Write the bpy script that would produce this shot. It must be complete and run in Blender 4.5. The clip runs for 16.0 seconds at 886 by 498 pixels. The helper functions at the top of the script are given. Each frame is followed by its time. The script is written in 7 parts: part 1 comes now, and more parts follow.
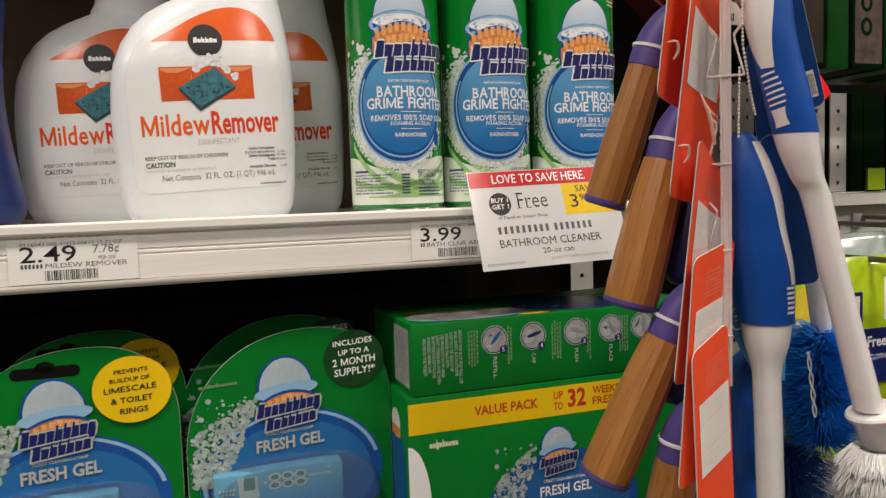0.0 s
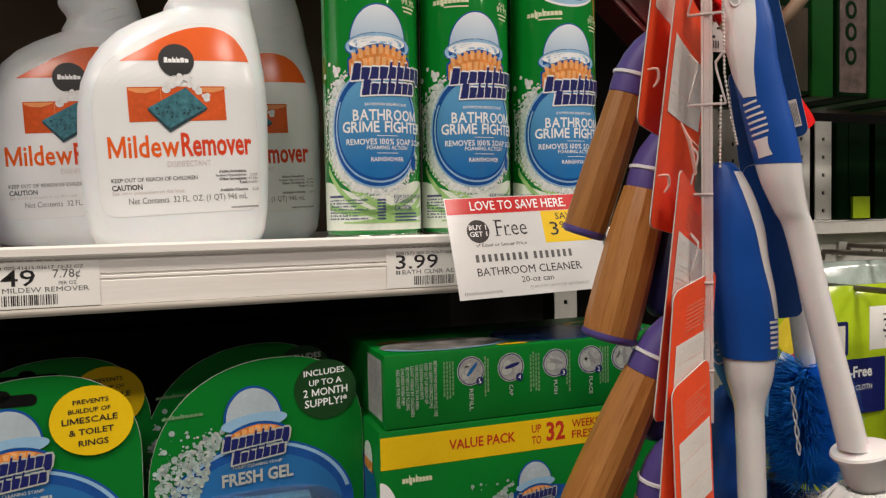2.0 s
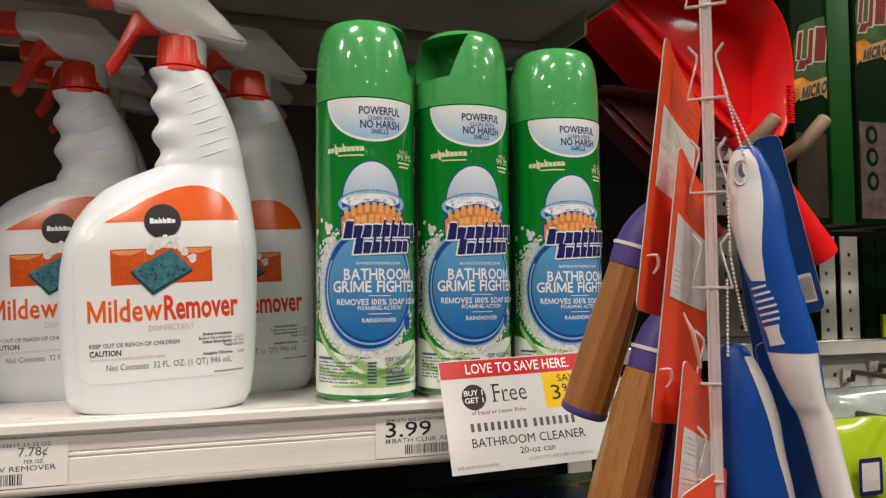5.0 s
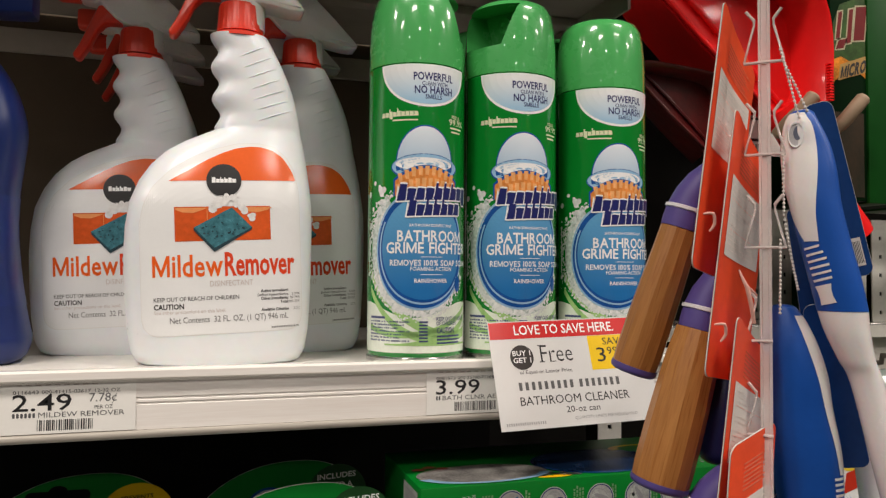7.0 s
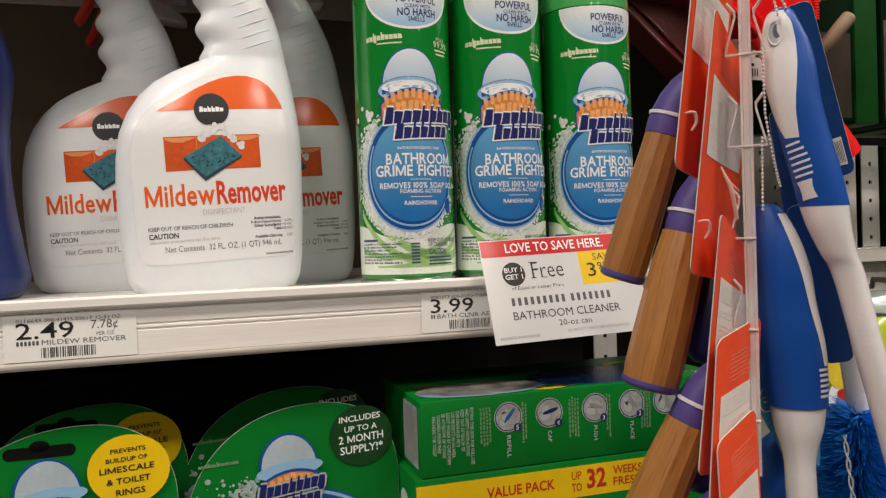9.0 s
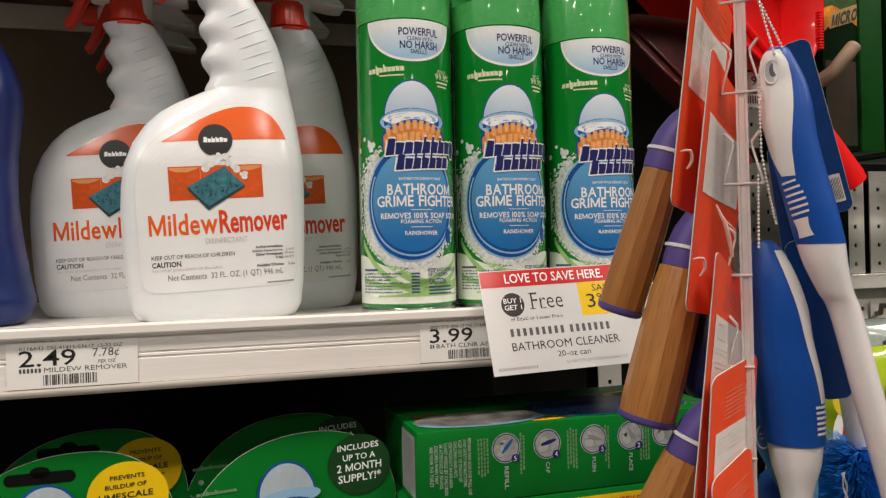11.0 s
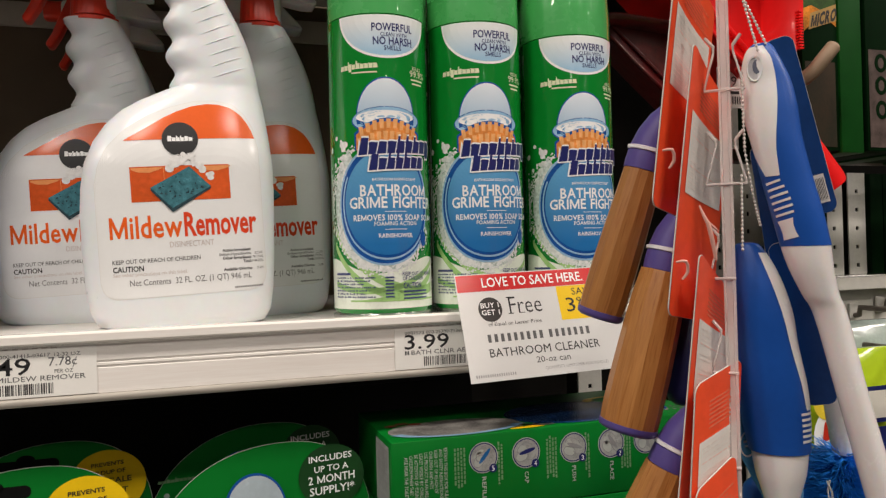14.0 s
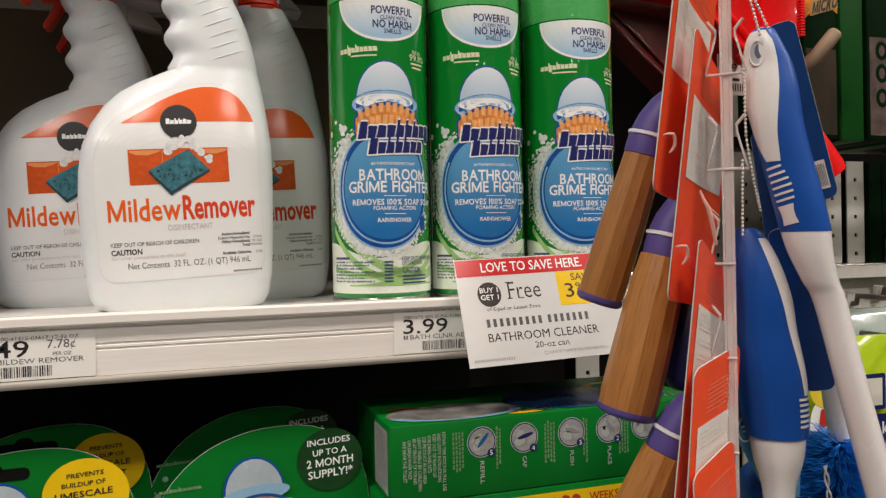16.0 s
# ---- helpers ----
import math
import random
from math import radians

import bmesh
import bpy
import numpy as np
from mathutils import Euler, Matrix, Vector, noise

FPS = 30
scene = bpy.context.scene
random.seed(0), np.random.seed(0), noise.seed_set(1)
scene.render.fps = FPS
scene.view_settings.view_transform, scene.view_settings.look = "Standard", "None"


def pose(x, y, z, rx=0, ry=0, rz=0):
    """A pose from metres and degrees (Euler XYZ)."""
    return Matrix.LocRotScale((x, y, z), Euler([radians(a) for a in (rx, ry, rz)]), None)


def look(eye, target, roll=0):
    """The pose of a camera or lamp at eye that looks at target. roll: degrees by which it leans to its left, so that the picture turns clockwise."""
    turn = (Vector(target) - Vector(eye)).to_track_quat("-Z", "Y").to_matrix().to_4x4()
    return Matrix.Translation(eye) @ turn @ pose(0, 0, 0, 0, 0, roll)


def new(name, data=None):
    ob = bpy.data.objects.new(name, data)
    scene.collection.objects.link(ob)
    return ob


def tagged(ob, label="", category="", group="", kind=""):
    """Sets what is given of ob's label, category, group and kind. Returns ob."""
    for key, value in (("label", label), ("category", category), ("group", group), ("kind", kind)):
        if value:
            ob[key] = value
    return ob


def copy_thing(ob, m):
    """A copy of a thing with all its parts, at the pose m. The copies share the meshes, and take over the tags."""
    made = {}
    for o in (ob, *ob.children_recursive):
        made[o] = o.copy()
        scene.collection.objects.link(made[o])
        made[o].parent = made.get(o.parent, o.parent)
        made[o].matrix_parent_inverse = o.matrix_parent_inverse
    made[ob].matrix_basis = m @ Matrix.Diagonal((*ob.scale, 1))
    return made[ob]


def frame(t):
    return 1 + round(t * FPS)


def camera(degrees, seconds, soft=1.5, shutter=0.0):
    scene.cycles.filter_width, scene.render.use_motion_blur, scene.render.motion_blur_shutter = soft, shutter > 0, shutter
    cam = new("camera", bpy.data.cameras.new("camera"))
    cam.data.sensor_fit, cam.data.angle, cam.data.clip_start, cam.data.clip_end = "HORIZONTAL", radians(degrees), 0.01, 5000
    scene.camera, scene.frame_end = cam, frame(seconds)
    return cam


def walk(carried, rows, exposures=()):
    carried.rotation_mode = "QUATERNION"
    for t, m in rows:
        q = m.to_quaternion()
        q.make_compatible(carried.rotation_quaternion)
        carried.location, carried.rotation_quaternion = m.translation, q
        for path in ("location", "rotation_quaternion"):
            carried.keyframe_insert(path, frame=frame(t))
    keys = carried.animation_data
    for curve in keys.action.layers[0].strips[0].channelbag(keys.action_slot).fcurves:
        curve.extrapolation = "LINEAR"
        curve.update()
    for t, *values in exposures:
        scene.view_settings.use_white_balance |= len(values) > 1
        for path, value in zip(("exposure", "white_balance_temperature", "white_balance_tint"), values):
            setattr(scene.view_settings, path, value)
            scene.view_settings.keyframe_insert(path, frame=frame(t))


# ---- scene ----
LAMP_WATTS = 20.4
cam = camera(60.5, 16.0, 1.3, 0.4)
# seconds, place from the shelf's front edge, yaw, pitch, roll
ROWS = [
    (0, -0.1536, -0.4839, 0.0107, -19.24, -4.22, -1.85),
    (0.5, -0.1444, -0.4813, 0.0142, -19.87, -3.18, -1.53),
    (1, -0.1412, -0.4786, 0.0134, -20.00, -2.69, -2.17),
    (1.5, -0.1344, -0.4778, 0.0141, -20.04, -2.64, -1.41),
    (2, -0.1408, -0.4737, 0.0140, -20.09, -2.66, -1.17),
    (2.5, -0.1397, -0.4715, 0.0214, -20.64, -1.50, -1.07),
    (3, -0.1322, -0.4644, 0.0218, -20.26, -2.02, -1.15),
    (3.5, -0.1246, -0.4457, 0.0442, -19.14, 1.34, 0.55),
    (3.7, -0.1130, -0.4490, 0.0640, -17.85, 4.43, 0.59),
    (5.8, -0.1133, -0.4624, 0.0715, -18.50, 2.00, -0.91),
    (6, -0.1159, -0.4644, 0.0660, -18.39, 2.59, -1.03),
    (6.5, -0.1239, -0.4646, 0.0625, -17.25, 1.92, -0.18),
    (7, -0.1384, -0.4614, 0.0536, -17.10, 2.00, 0.40),
    (7.5, -0.1383, -0.4636, 0.0549, -16.84, 1.51, 0.19),
    (8, -0.1370, -0.4646, 0.0514, -16.36, 1.04, -0.27),
    (8.5, -0.1347, -0.4666, 0.0464, -16.11, 0.18, -1.10),
    (9, -0.1368, -0.4686, 0.0276, -17.31, -0.92, -1.92),
    (9.2, -0.1353, -0.4700, 0.0326, -17.30, -0.76, -1.91),
    (11.3, -0.1303, -0.4741, 0.0398, -16.45, 0.30, -1.36),
    (11.5, -0.1332, -0.4729, 0.0430, -17.05, 0.37, -0.95),
    (12, -0.1426, -0.4739, 0.0345, -16.88, -0.65, -0.10),
    (12.5, -0.1328, -0.4685, 0.0390, -16.34, 0.32, -0.22),
    (13, -0.1292, -0.4651, 0.0416, -17.98, 0.71, -1.41),
    (13.5, -0.1242, -0.4627, 0.0389, -18.17, 0.65, -1.42),
    (14, -0.1225, -0.4596, 0.0378, -17.96, 0.36, -1.53),
    (14.5, -0.1252, -0.4596, 0.0380, -18.73, 0.37, -1.24),
    (15, -0.1228, -0.4590, 0.0345, -18.29, -0.10, -1.40),
    (15.5, -0.1205, -0.4598, 0.0350, -18.53, -0.17, -1.56),
    (16, -0.1232, -0.4585, 0.0357, -18.11, -0.54, -1.25),
]


def aimed(x, y, z, yaw, pitch, roll):
    way = Vector((-math.sin(radians(yaw)) * math.cos(radians(pitch)), math.cos(radians(yaw)) * math.cos(radians(pitch)), math.sin(radians(pitch))))
    eye = Vector((x, y, z + 1.20))
    return look(eye, eye + way, roll)


walk(cam, [(t, aimed(*r)) for t, *r in ROWS])
# ---------------------------------------------------------------- light
world = bpy.data.worlds.new("store_air")
scene.world = world
world.use_nodes = True
world.node_tree.nodes["Background"].inputs[0].default_value = (0.9, 0.95, 1.0, 1)
world.node_tree.nodes["Background"].inputs[1].default_value = 0.003

Z = 1.20            # height of the main shelf board over the floor


def ceiling_lamp(x, y, sx, sy, watts):
    lamp = bpy.data.lights.new("ceiling_lamp", "AREA")
    lamp.shape, lamp.size, lamp.size_y, lamp.energy = "RECTANGLE", sx, sy, watts
    lamp.color = (1.0, 0.90, 0.80)
    ob = new("ceiling_lamp", lamp)
    ob.matrix_world = pose(x, y, 3.36)
    return ob


for lx in (-3.3, -1.1, 1.1, 3.3):
    for ly in (-0.95, -2.5, -4.3, -6.3):
        far = ly < -3
        ceiling_lamp(lx + 0.35 * far, ly, 0.20 if far else 0.62, 0.14 if far else 0.34, LAMP_WATTS * (1.9 if ly > -1 else 1.2 if ly > -3 else 0.32))
# the rows over the far aisles, seen only as glints on the cans
for lx in (-1.7, 0.9, 3.9):
    for ly in (-8.6, -11.2, -14.0):
        ceiling_lamp(lx, ly, 0.14, 0.32, LAMP_WATTS * 0.3)

# ---------------------------------------------------------------- materials


def mat(name, color, rough=0.5, metal=0.0, vary=0.06, scale=60.0, bump=0.0, bump_scale=400.0, coat=0.0, spec=0.5, clear=0.0, ior=1.45, second=None, stretch=(1, 1, 1), sub=0.0, coat_rough=0.24):
    m = bpy.data.materials.new(name)
    m.use_nodes = True
    nt = m.node_tree
    b = nt.nodes["Principled BSDF"]
    b.inputs["Roughness"].default_value, b.inputs["Metallic"].default_value = rough, metal
    b.inputs["Coat Weight"].default_value, b.inputs["Specular IOR Level"].default_value = coat, spec
    b.inputs["Coat Roughness"].default_value = coat_rough
    b.inputs["Transmission Weight"].default_value, b.inputs["IOR"].default_value = clear, ior
    if sub:
        b.inputs["Subsurface Weight"].default_value, b.inputs["Subsurface Scale"].default_value = sub, 0.004
    co = nt.nodes.new("ShaderNodeTexCoord")
    mp = nt.nodes.new("ShaderNodeMapping")
    mp.inputs["Scale"].default_value = stretch
    nt.links.new(co.outputs["Object"], mp.inputs["Vector"])
    n1, n2 = nt.nodes.new("ShaderNodeTexNoise"), nt.nodes.new("ShaderNodeTexNoise")
    n1.inputs["Scale"].default_value, n1.inputs["Detail"].default_value = scale, 4
    n2.inputs["Scale"].default_value, n2.inputs["Detail"].default_value = scale * 9, 3
    for n in (n1, n2):
        nt.links.new(mp.outputs[0], n.inputs["Vector"])
    mixn = nt.nodes.new("ShaderNodeMath")
    mixn.operation = "MULTIPLY_ADD"
    mixn.inputs[1].default_value = 0.35
    nt.links.new(n2.outputs[0], mixn.inputs[0])
    half = nt.nodes.new("ShaderNodeMath")
    half.operation, half.inputs[1].default_value = "MULTIPLY", 0.65
    nt.links.new(n1.outputs[0], half.inputs[0])
    nt.links.new(half.outputs[0], mixn.inputs[2])
    ramp = nt.nodes.new("ShaderNodeMix")
    ramp.data_type = "RGBA"
    lo = second or [max(0, c * (1 - 2 * vary)) for c in color]
    hi = color if second else [min(1, c * (1 + 2 * vary)) for c in color]
    ramp.inputs["A"].default_value, ramp.inputs["B"].default_value = (*lo, 1), (*hi, 1)
    st = nt.nodes.new("ShaderNodeMapRange")
    st.inputs["From Min"].default_value, st.inputs["From Max"].default_value = 0.3, 0.7
    nt.links.new(mixn.outputs[0], st.inputs[0])
    nt.links.new(st.outputs[0], ramp.inputs["Factor"])
    nt.links.new(ramp.outputs["Result"], b.inputs["Base Color"])
    rr = nt.nodes.new("ShaderNodeMapRange")
    rr.inputs["To Min"].default_value, rr.inputs["To Max"].default_value = max(0.02, rough - 0.05), min(1, rough + 0.07)
    nt.links.new(mixn.outputs[0], rr.inputs[0])
    nt.links.new(rr.outputs[0], b.inputs["Roughness"])
    if bump:
        n3, bp = nt.nodes.new("ShaderNodeTexNoise"), nt.nodes.new("ShaderNodeBump")
        n3.inputs["Scale"].default_value = bump_scale
        nt.links.new(mp.outputs[0], n3.inputs["Vector"])
        bp.inputs["Strength"].default_value, bp.inputs["Distance"].default_value = bump, 0.001
        nt.links.new(n3.outputs[0], bp.inputs["Height"])
        nt.links.new(bp.outputs[0], b.inputs["Normal"])
    return m


def blend_mat(name, low, high, z0, z1, rough=0.3, coat=0.3, axis=2):
    """Printed colour that runs from one ink to another along an object's own axis."""
    m = mat(name, high, rough, coat=coat, vary=0.02)
    nt = m.node_tree
    b = nt.nodes["Principled BSDF"]
    co, sep, mr, mx = (nt.nodes.new(k) for k in ("ShaderNodeTexCoord", "ShaderNodeSeparateXYZ", "ShaderNodeMapRange", "ShaderNodeMix"))
    mx.data_type = "RGBA"
    mx.inputs["A"].default_value, mx.inputs["B"].default_value = (*low, 1), (*high, 1)
    mr.inputs["From Min"].default_value, mr.inputs["From Max"].default_value = z0, z1
    nt.links.new(co.outputs["Object"], sep.inputs[0])
    nt.links.new(sep.outputs[axis], mr.inputs[0])
    nt.links.new(mr.outputs[0], mx.inputs["Factor"])
    nt.links.new(mx.outputs["Result"], b.inputs["Base Color"])
    return m


def wood_mat(name):
    m = mat(name, (0.47, 0.213, 0.061), 0.38, vary=0.12, scale=14, second=(0.29, 0.112, 0.028), stretch=(9, 9, 0.7), bump=0.12, bump_scale=160, coat=0.15)
    nt = m.node_tree
    b = nt.nodes["Principled BSDF"]
    src_ = b.inputs["Base Color"].links[0].from_socket
    info, hsv = nt.nodes.new("ShaderNodeObjectInfo"), nt.nodes.new("ShaderNodeHueSaturation")
    mr = nt.nodes.new("ShaderNodeMapRange")
    mr.inputs["To Min"].default_value, mr.inputs["To Max"].default_value = 0.9, 1.12
    nt.links.new(info.outputs["Random"], mr.inputs[0])
    nt.links.new(mr.outputs[0], hsv.inputs["Value"])
    nt.links.new(src_, hsv.inputs["Color"])
    # fine dark pores along the grain
    co, mp, nz, cr, mul = (nt.nodes.new(k) for k in ("ShaderNodeTexCoord", "ShaderNodeMapping", "ShaderNodeTexNoise", "ShaderNodeMapRange", "ShaderNodeMix"))
    mp.inputs["Scale"].default_value = (700, 700, 26)
    nz.inputs["Scale"].default_value, nz.inputs["Detail"].default_value = 1.0, 2
    cr.inputs["From Min"].default_value, cr.inputs["From Max"].default_value = 0.58, 0.72
    mul.data_type, mul.blend_type = "RGBA", "MULTIPLY"
    mul.inputs["B"].default_value = (0.74, 0.62, 0.5, 1)
    nt.links.new(co.outputs["Object"], mp.inputs[0])
    nt.links.new(mp.outputs[0], nz.inputs["Vector"])
    nt.links.new(nz.outputs[0], cr.inputs[0])
    nt.links.new(cr.outputs[0], mul.inputs["Factor"])
    nt.links.new(hsv.outputs[0], mul.inputs["A"])
    nt.links.new(mul.outputs["Result"], b.inputs["Base Color"])
    return m


# floor and walls are out of view, darkened to hold back bounced light
M_FLOOR = mat("dark_floor", (0.045, 0.04, 0.036), 0.3, scale=3)
M_WALL = mat("painted_wall", (0.10, 0.09, 0.085), 0.8, scale=2)
M_CEIL = mat("ceiling_panel", (0.75, 0.74, 0.7), 0.9, scale=5)
M_SHELF = mat("shelf_enamel", (0.76, 0.74, 0.70), 0.35, scale=25, bump=0.05, bump_scale=900)
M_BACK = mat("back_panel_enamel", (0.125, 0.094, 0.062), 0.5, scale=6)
# darker than the shelf enamel: dimness under the shelf is partly in this grey
M_UNDER = mat("shaded_underside", (0.41, 0.378, 0.33), 0.5, scale=8)
# near-black that stands in for deep shade in recesses and behind punched holes
M_RECESS = mat("recess_shade", (0.012, 0.011, 0.010), 0.6, spec=0.15)
M_RAIL = mat("price_rail", (0.97, 0.95, 0.92), 0.22, scale=14, stretch=(0.30, 1, 7), vary=0.10, second=(0.83, 0.77, 0.73), coat=0.4, coat_rough=0.15, bump=0.06, bump_scale=60)
M_RAIL_LIP = mat("rail_lip", (0.40, 0.37, 0.33), 0.4, scale=20, stretch=(0.3, 1, 4), vary=0.15)
M_PAPER = mat("label_paper", (0.92, 0.91, 0.88), 0.35, vary=0.015, coat=0.3)
M_INK = mat("black_ink", (0.02, 0.02, 0.022), 0.4, vary=0.1)
M_GREYINK = mat("grey_ink", (0.28, 0.28, 0.29), 0.4)
M_MIDGREY = mat("mid_grey_ink", (0.17, 0.17, 0.175), 0.4)
M_PALEINK = mat("pale_ink", (0.62, 0.55, 0.53), 0.4)
M_BOTTLE = mat("white_bottle_plastic", (0.82, 0.85, 0.89), 0.28, vary=0.015, scale=20, coat=0.25, bump=0.03, bump_scale=120, sub=0.15)
M_PALELINE = mat("pale_red_ink", (0.84, 0.19, 0.10), 0.25, vary=0.05, coat=0.4)
M_PRINT = mat("dark_grey_ink", (0.11, 0.11, 0.115), 0.4)
M_LABELEDGE = mat("label_edge_film", (0.76, 0.76, 0.76), 0.3, vary=0.02, coat=0.3)
M_CANFOAM = mat("foam_drift_ink", (0.60, 0.73, 0.66), 0.22, vary=0.25, scale=420, coat=0.6)
M_DOMEFLAT = mat("pale_dome_ink", (0.44, 0.53, 0.59), 0.25, vary=0.05, scale=40, coat=0.3)
M_PINKLINE = mat("pink_ink", (0.78, 0.50, 0.45), 0.3, vary=0.05)
M_FINENAVY = mat("fine_navy_ink", (0.05, 0.07, 0.19), 0.3, vary=0.05, coat=0.3)
# black that carries the shade under and behind the main shelf
M_SHADE_BLACK = mat("shade_black", (0.005, 0.005, 0.005), 0.7, spec=0.1)
M_LABELFILM = mat("label_film", (0.86, 0.87, 0.88), 0.18, vary=0.01, coat=0.5)
M_ORANGE = mat("orange_ink", (0.82, 0.125, 0.018), 0.22, vary=0.03, coat=0.5)
M_REDORANGE = mat("red_orange_ink", (0.74, 0.065, 0.02), 0.25, vary=0.03, coat=0.4)
M_TILE = mat("tile_orange_ink", (0.70, 0.105, 0.02), 0.22, vary=0.12, scale=40, coat=0.5)
M_TILELIGHT = mat("tile_light_ink", (0.85, 0.33, 0.12), 0.22, vary=0.06, coat=0.5)
M_SPONGE = mat("sponge_ink", (0.055, 0.19, 0.235), 0.25, vary=0.25, scale=350, coat=0.5)
M_SPONGE_D = mat("sponge_shadow_ink", (0.03, 0.06, 0.075), 0.25, vary=0.2, scale=300, coat=0.5)
M_FOAM = mat("foam_ink", (0.80, 0.80, 0.80), 0.3, vary=0.1, scale=300, coat=0.4)
M_TRIGRED = mat("red_trigger_plastic", (0.86, 0.050, 0.022), 0.32, vary=0.03, coat=0.3)
M_TRIGWHITE = mat("clear_white_plastic", (0.85, 0.84, 0.83), 0.3, vary=0.02, coat=0.25, sub=0.3)
M_GREEN = mat("can_green_lacquer", (0.004, 0.225, 0.026), 0.18, vary=0.03, scale=18, coat=0.9, coat_rough=0.012, spec=0.3)
M_CAP = mat("green_cap_plastic", (0.068, 0.40, 0.105), 0.26, vary=0.03, scale=25, coat=0.8, coat_rough=0.012, spec=0.35)
M_RIM = mat("tin_rim", (0.6, 0.6, 0.58), 0.25, metal=1.0)
M_WHITEINK = mat("white_ink", (0.90, 0.91, 0.92), 0.25, vary=0.02, coat=0.4)
M_NAVY = mat("navy_ink", (0.012, 0.018, 0.13), 0.3, vary=0.05, coat=0.3)
M_BLUE = blend_mat("oval_blue_ink", (0.022, 0.175, 0.47), (0.15, 0.43, 0.70), 0.045, 0.11, 0.18, 0.6)
M_BLUERING = mat("ring_blue_ink", (0.012, 0.085, 0.34), 0.18, vary=0.1, coat=0.6)
M_BLUELITE = mat("light_blue_ink", (0.30, 0.52, 0.74), 0.2, vary=0.05, coat=0.6)
M_DOME = blend_mat("dome_ink", (0.33, 0.52, 0.72), (0.80, 0.86, 0.92), 0.12, 0.15, 0.2, 0.5)
M_BRISTLE = mat("orange_band_ink", (0.75, 0.25, 0.055), 0.25, vary=0.2, scale=200, coat=0.4)
M_TUFTINK = mat("light_orange_ink", (0.85, 0.42, 0.16), 0.25, vary=0.1, scale=200, coat=0.5)
M_LIME = mat("pale_green_ink", (0.36, 0.60, 0.22), 0.2, vary=0.1, scale=60, coat=0.6)
M_LIMEPALE = mat("very_pale_green_ink", (0.82, 0.88, 0.78), 0.2, vary=0.06, scale=60, coat=0.6)
M_BUBBLE = mat("bubble_ink", (0.80, 0.86, 0.84), 0.22, vary=0.15, scale=300, coat=0.6)
M_OVALTOP = blend_mat("oval_white_ink", (0.36, 0.58, 0.78), (0.82, 0.85, 0.86), 0.166, 0.186, 0.2, 0.5)
M_CREAMINK = mat("cream_ink", (0.72, 0.76, 0.52), 0.3, vary=0.03, coat=0.4)
M_SIGNRED = mat("sign_red_ink", (0.60, 0.028, 0.03), 0.22, vary=0.02, coat=0.6)
M_SIGNWHITE = mat("sign_card", (0.70, 0.70, 0.70), 0.16, vary=0.012, coat=0.8)
M_YELLOW = mat("yellow_ink", (0.86, 0.57, 0.008), 0.3, vary=0.03, coat=0.15)
M_DARKDISC = mat("charcoal_ink", (0.035, 0.033, 0.033), 0.3, coat=0.4)

# ---------------------------------------------------------------- building helpers


def mesh_of(name, verts, faces, material, smooth=40):
    me = bpy.data.meshes.new(name)
    me.from_pydata([tuple(v) for v in verts], [], [tuple(f) for f in faces])
    me.materials.append(material)
    if smooth:
        for p in me.polygons:
            p.use_smooth = True
        me.set_sharp_from_angle(angle=radians(smooth))
    return me


def part(name, geo, material, parent=None, label="", smooth=40, m=None):
    """One mesh object; geo is a bmesh, a (verts, faces) pair or a mesh."""
    if isinstance(geo, bmesh.types.BMesh):
        me = bpy.data.meshes.new(name)
        geo.to_mesh(me)
        geo.free()
        me.materials.append(material)
        if smooth:
            for p in me.polygons:
                p.use_smooth = True
            me.set_sharp_from_angle(angle=radians(smooth))
    elif isinstance(geo, bpy.types.Mesh):
        me = geo
    else:
        me = mesh_of(name, geo[0], geo[1], material, smooth)
    ob = new(name, me)
    if parent is not None:
        ob.parent = parent
    if m is not None:
        ob.matrix_basis = m
    if label:
        tagged(ob, label)
    return ob


def root(name, m, label, category, group="", kind=""):
    ob = new(name)
    ob.empty_display_size = 0.02
    ob.matrix_basis = m
    return tagged(ob, label, category, group, kind)


def box(x0, y0, z0, x1, y1, z1, bevel=0.0, seg=2):
    bm = bmesh.new()
    bmesh.ops.create_cube(bm, size=1, matrix=Matrix.LocRotScale(((x0 + x1) / 2, (y0 + y1) / 2, (z0 + z1) / 2), None, (x1 - x0, y1 - y0, z1 - z0)))
    if bevel:
        bmesh.ops.bevel(bm, geom=bm.edges[:], offset=bevel, segments=seg, affect="EDGES", profile=0.5)
    return bm


def loft(rings, cap0=True, cap1=True, closed=True):
    n = len(rings[0])
    verts = [p for r in rings for p in r]
    faces = []
    for i in range(len(rings) - 1):
        for j in range(n if closed else n - 1):
            a, b = i * n + j, i * n + (j + 1) % n
            faces.append((a, b, b + n, a + n))
    if cap0:
        faces.append(tuple(reversed(range(n))))
    if cap1:
        faces.append(tuple(range((len(rings) - 1) * n, len(rings) * n)))
    return verts, faces


def sup(xc, yc, z, a, b, n=2.0, seg=48):
    """A superellipse ring, counter-clockwise seen from above."""
    pts = []
    for k in range(seg):
        t = 2 * math.pi * k / seg
        c, s = math.cos(t), math.sin(t)
        pts.append((xc + a * math.copysign(abs(c) ** (2 / n), c), yc + b * math.copysign(abs(s) ** (2 / n), s), z))
    return pts


def lathe(profile, seg=48, cap0=True, cap1=True):
    """profile: rows of (radius, z) from the bottom up."""
    return loft([sup(0, 0, z, max(r, 1e-5), max(r, 1e-5), 2, seg) for r, z in profile], cap0, cap1)


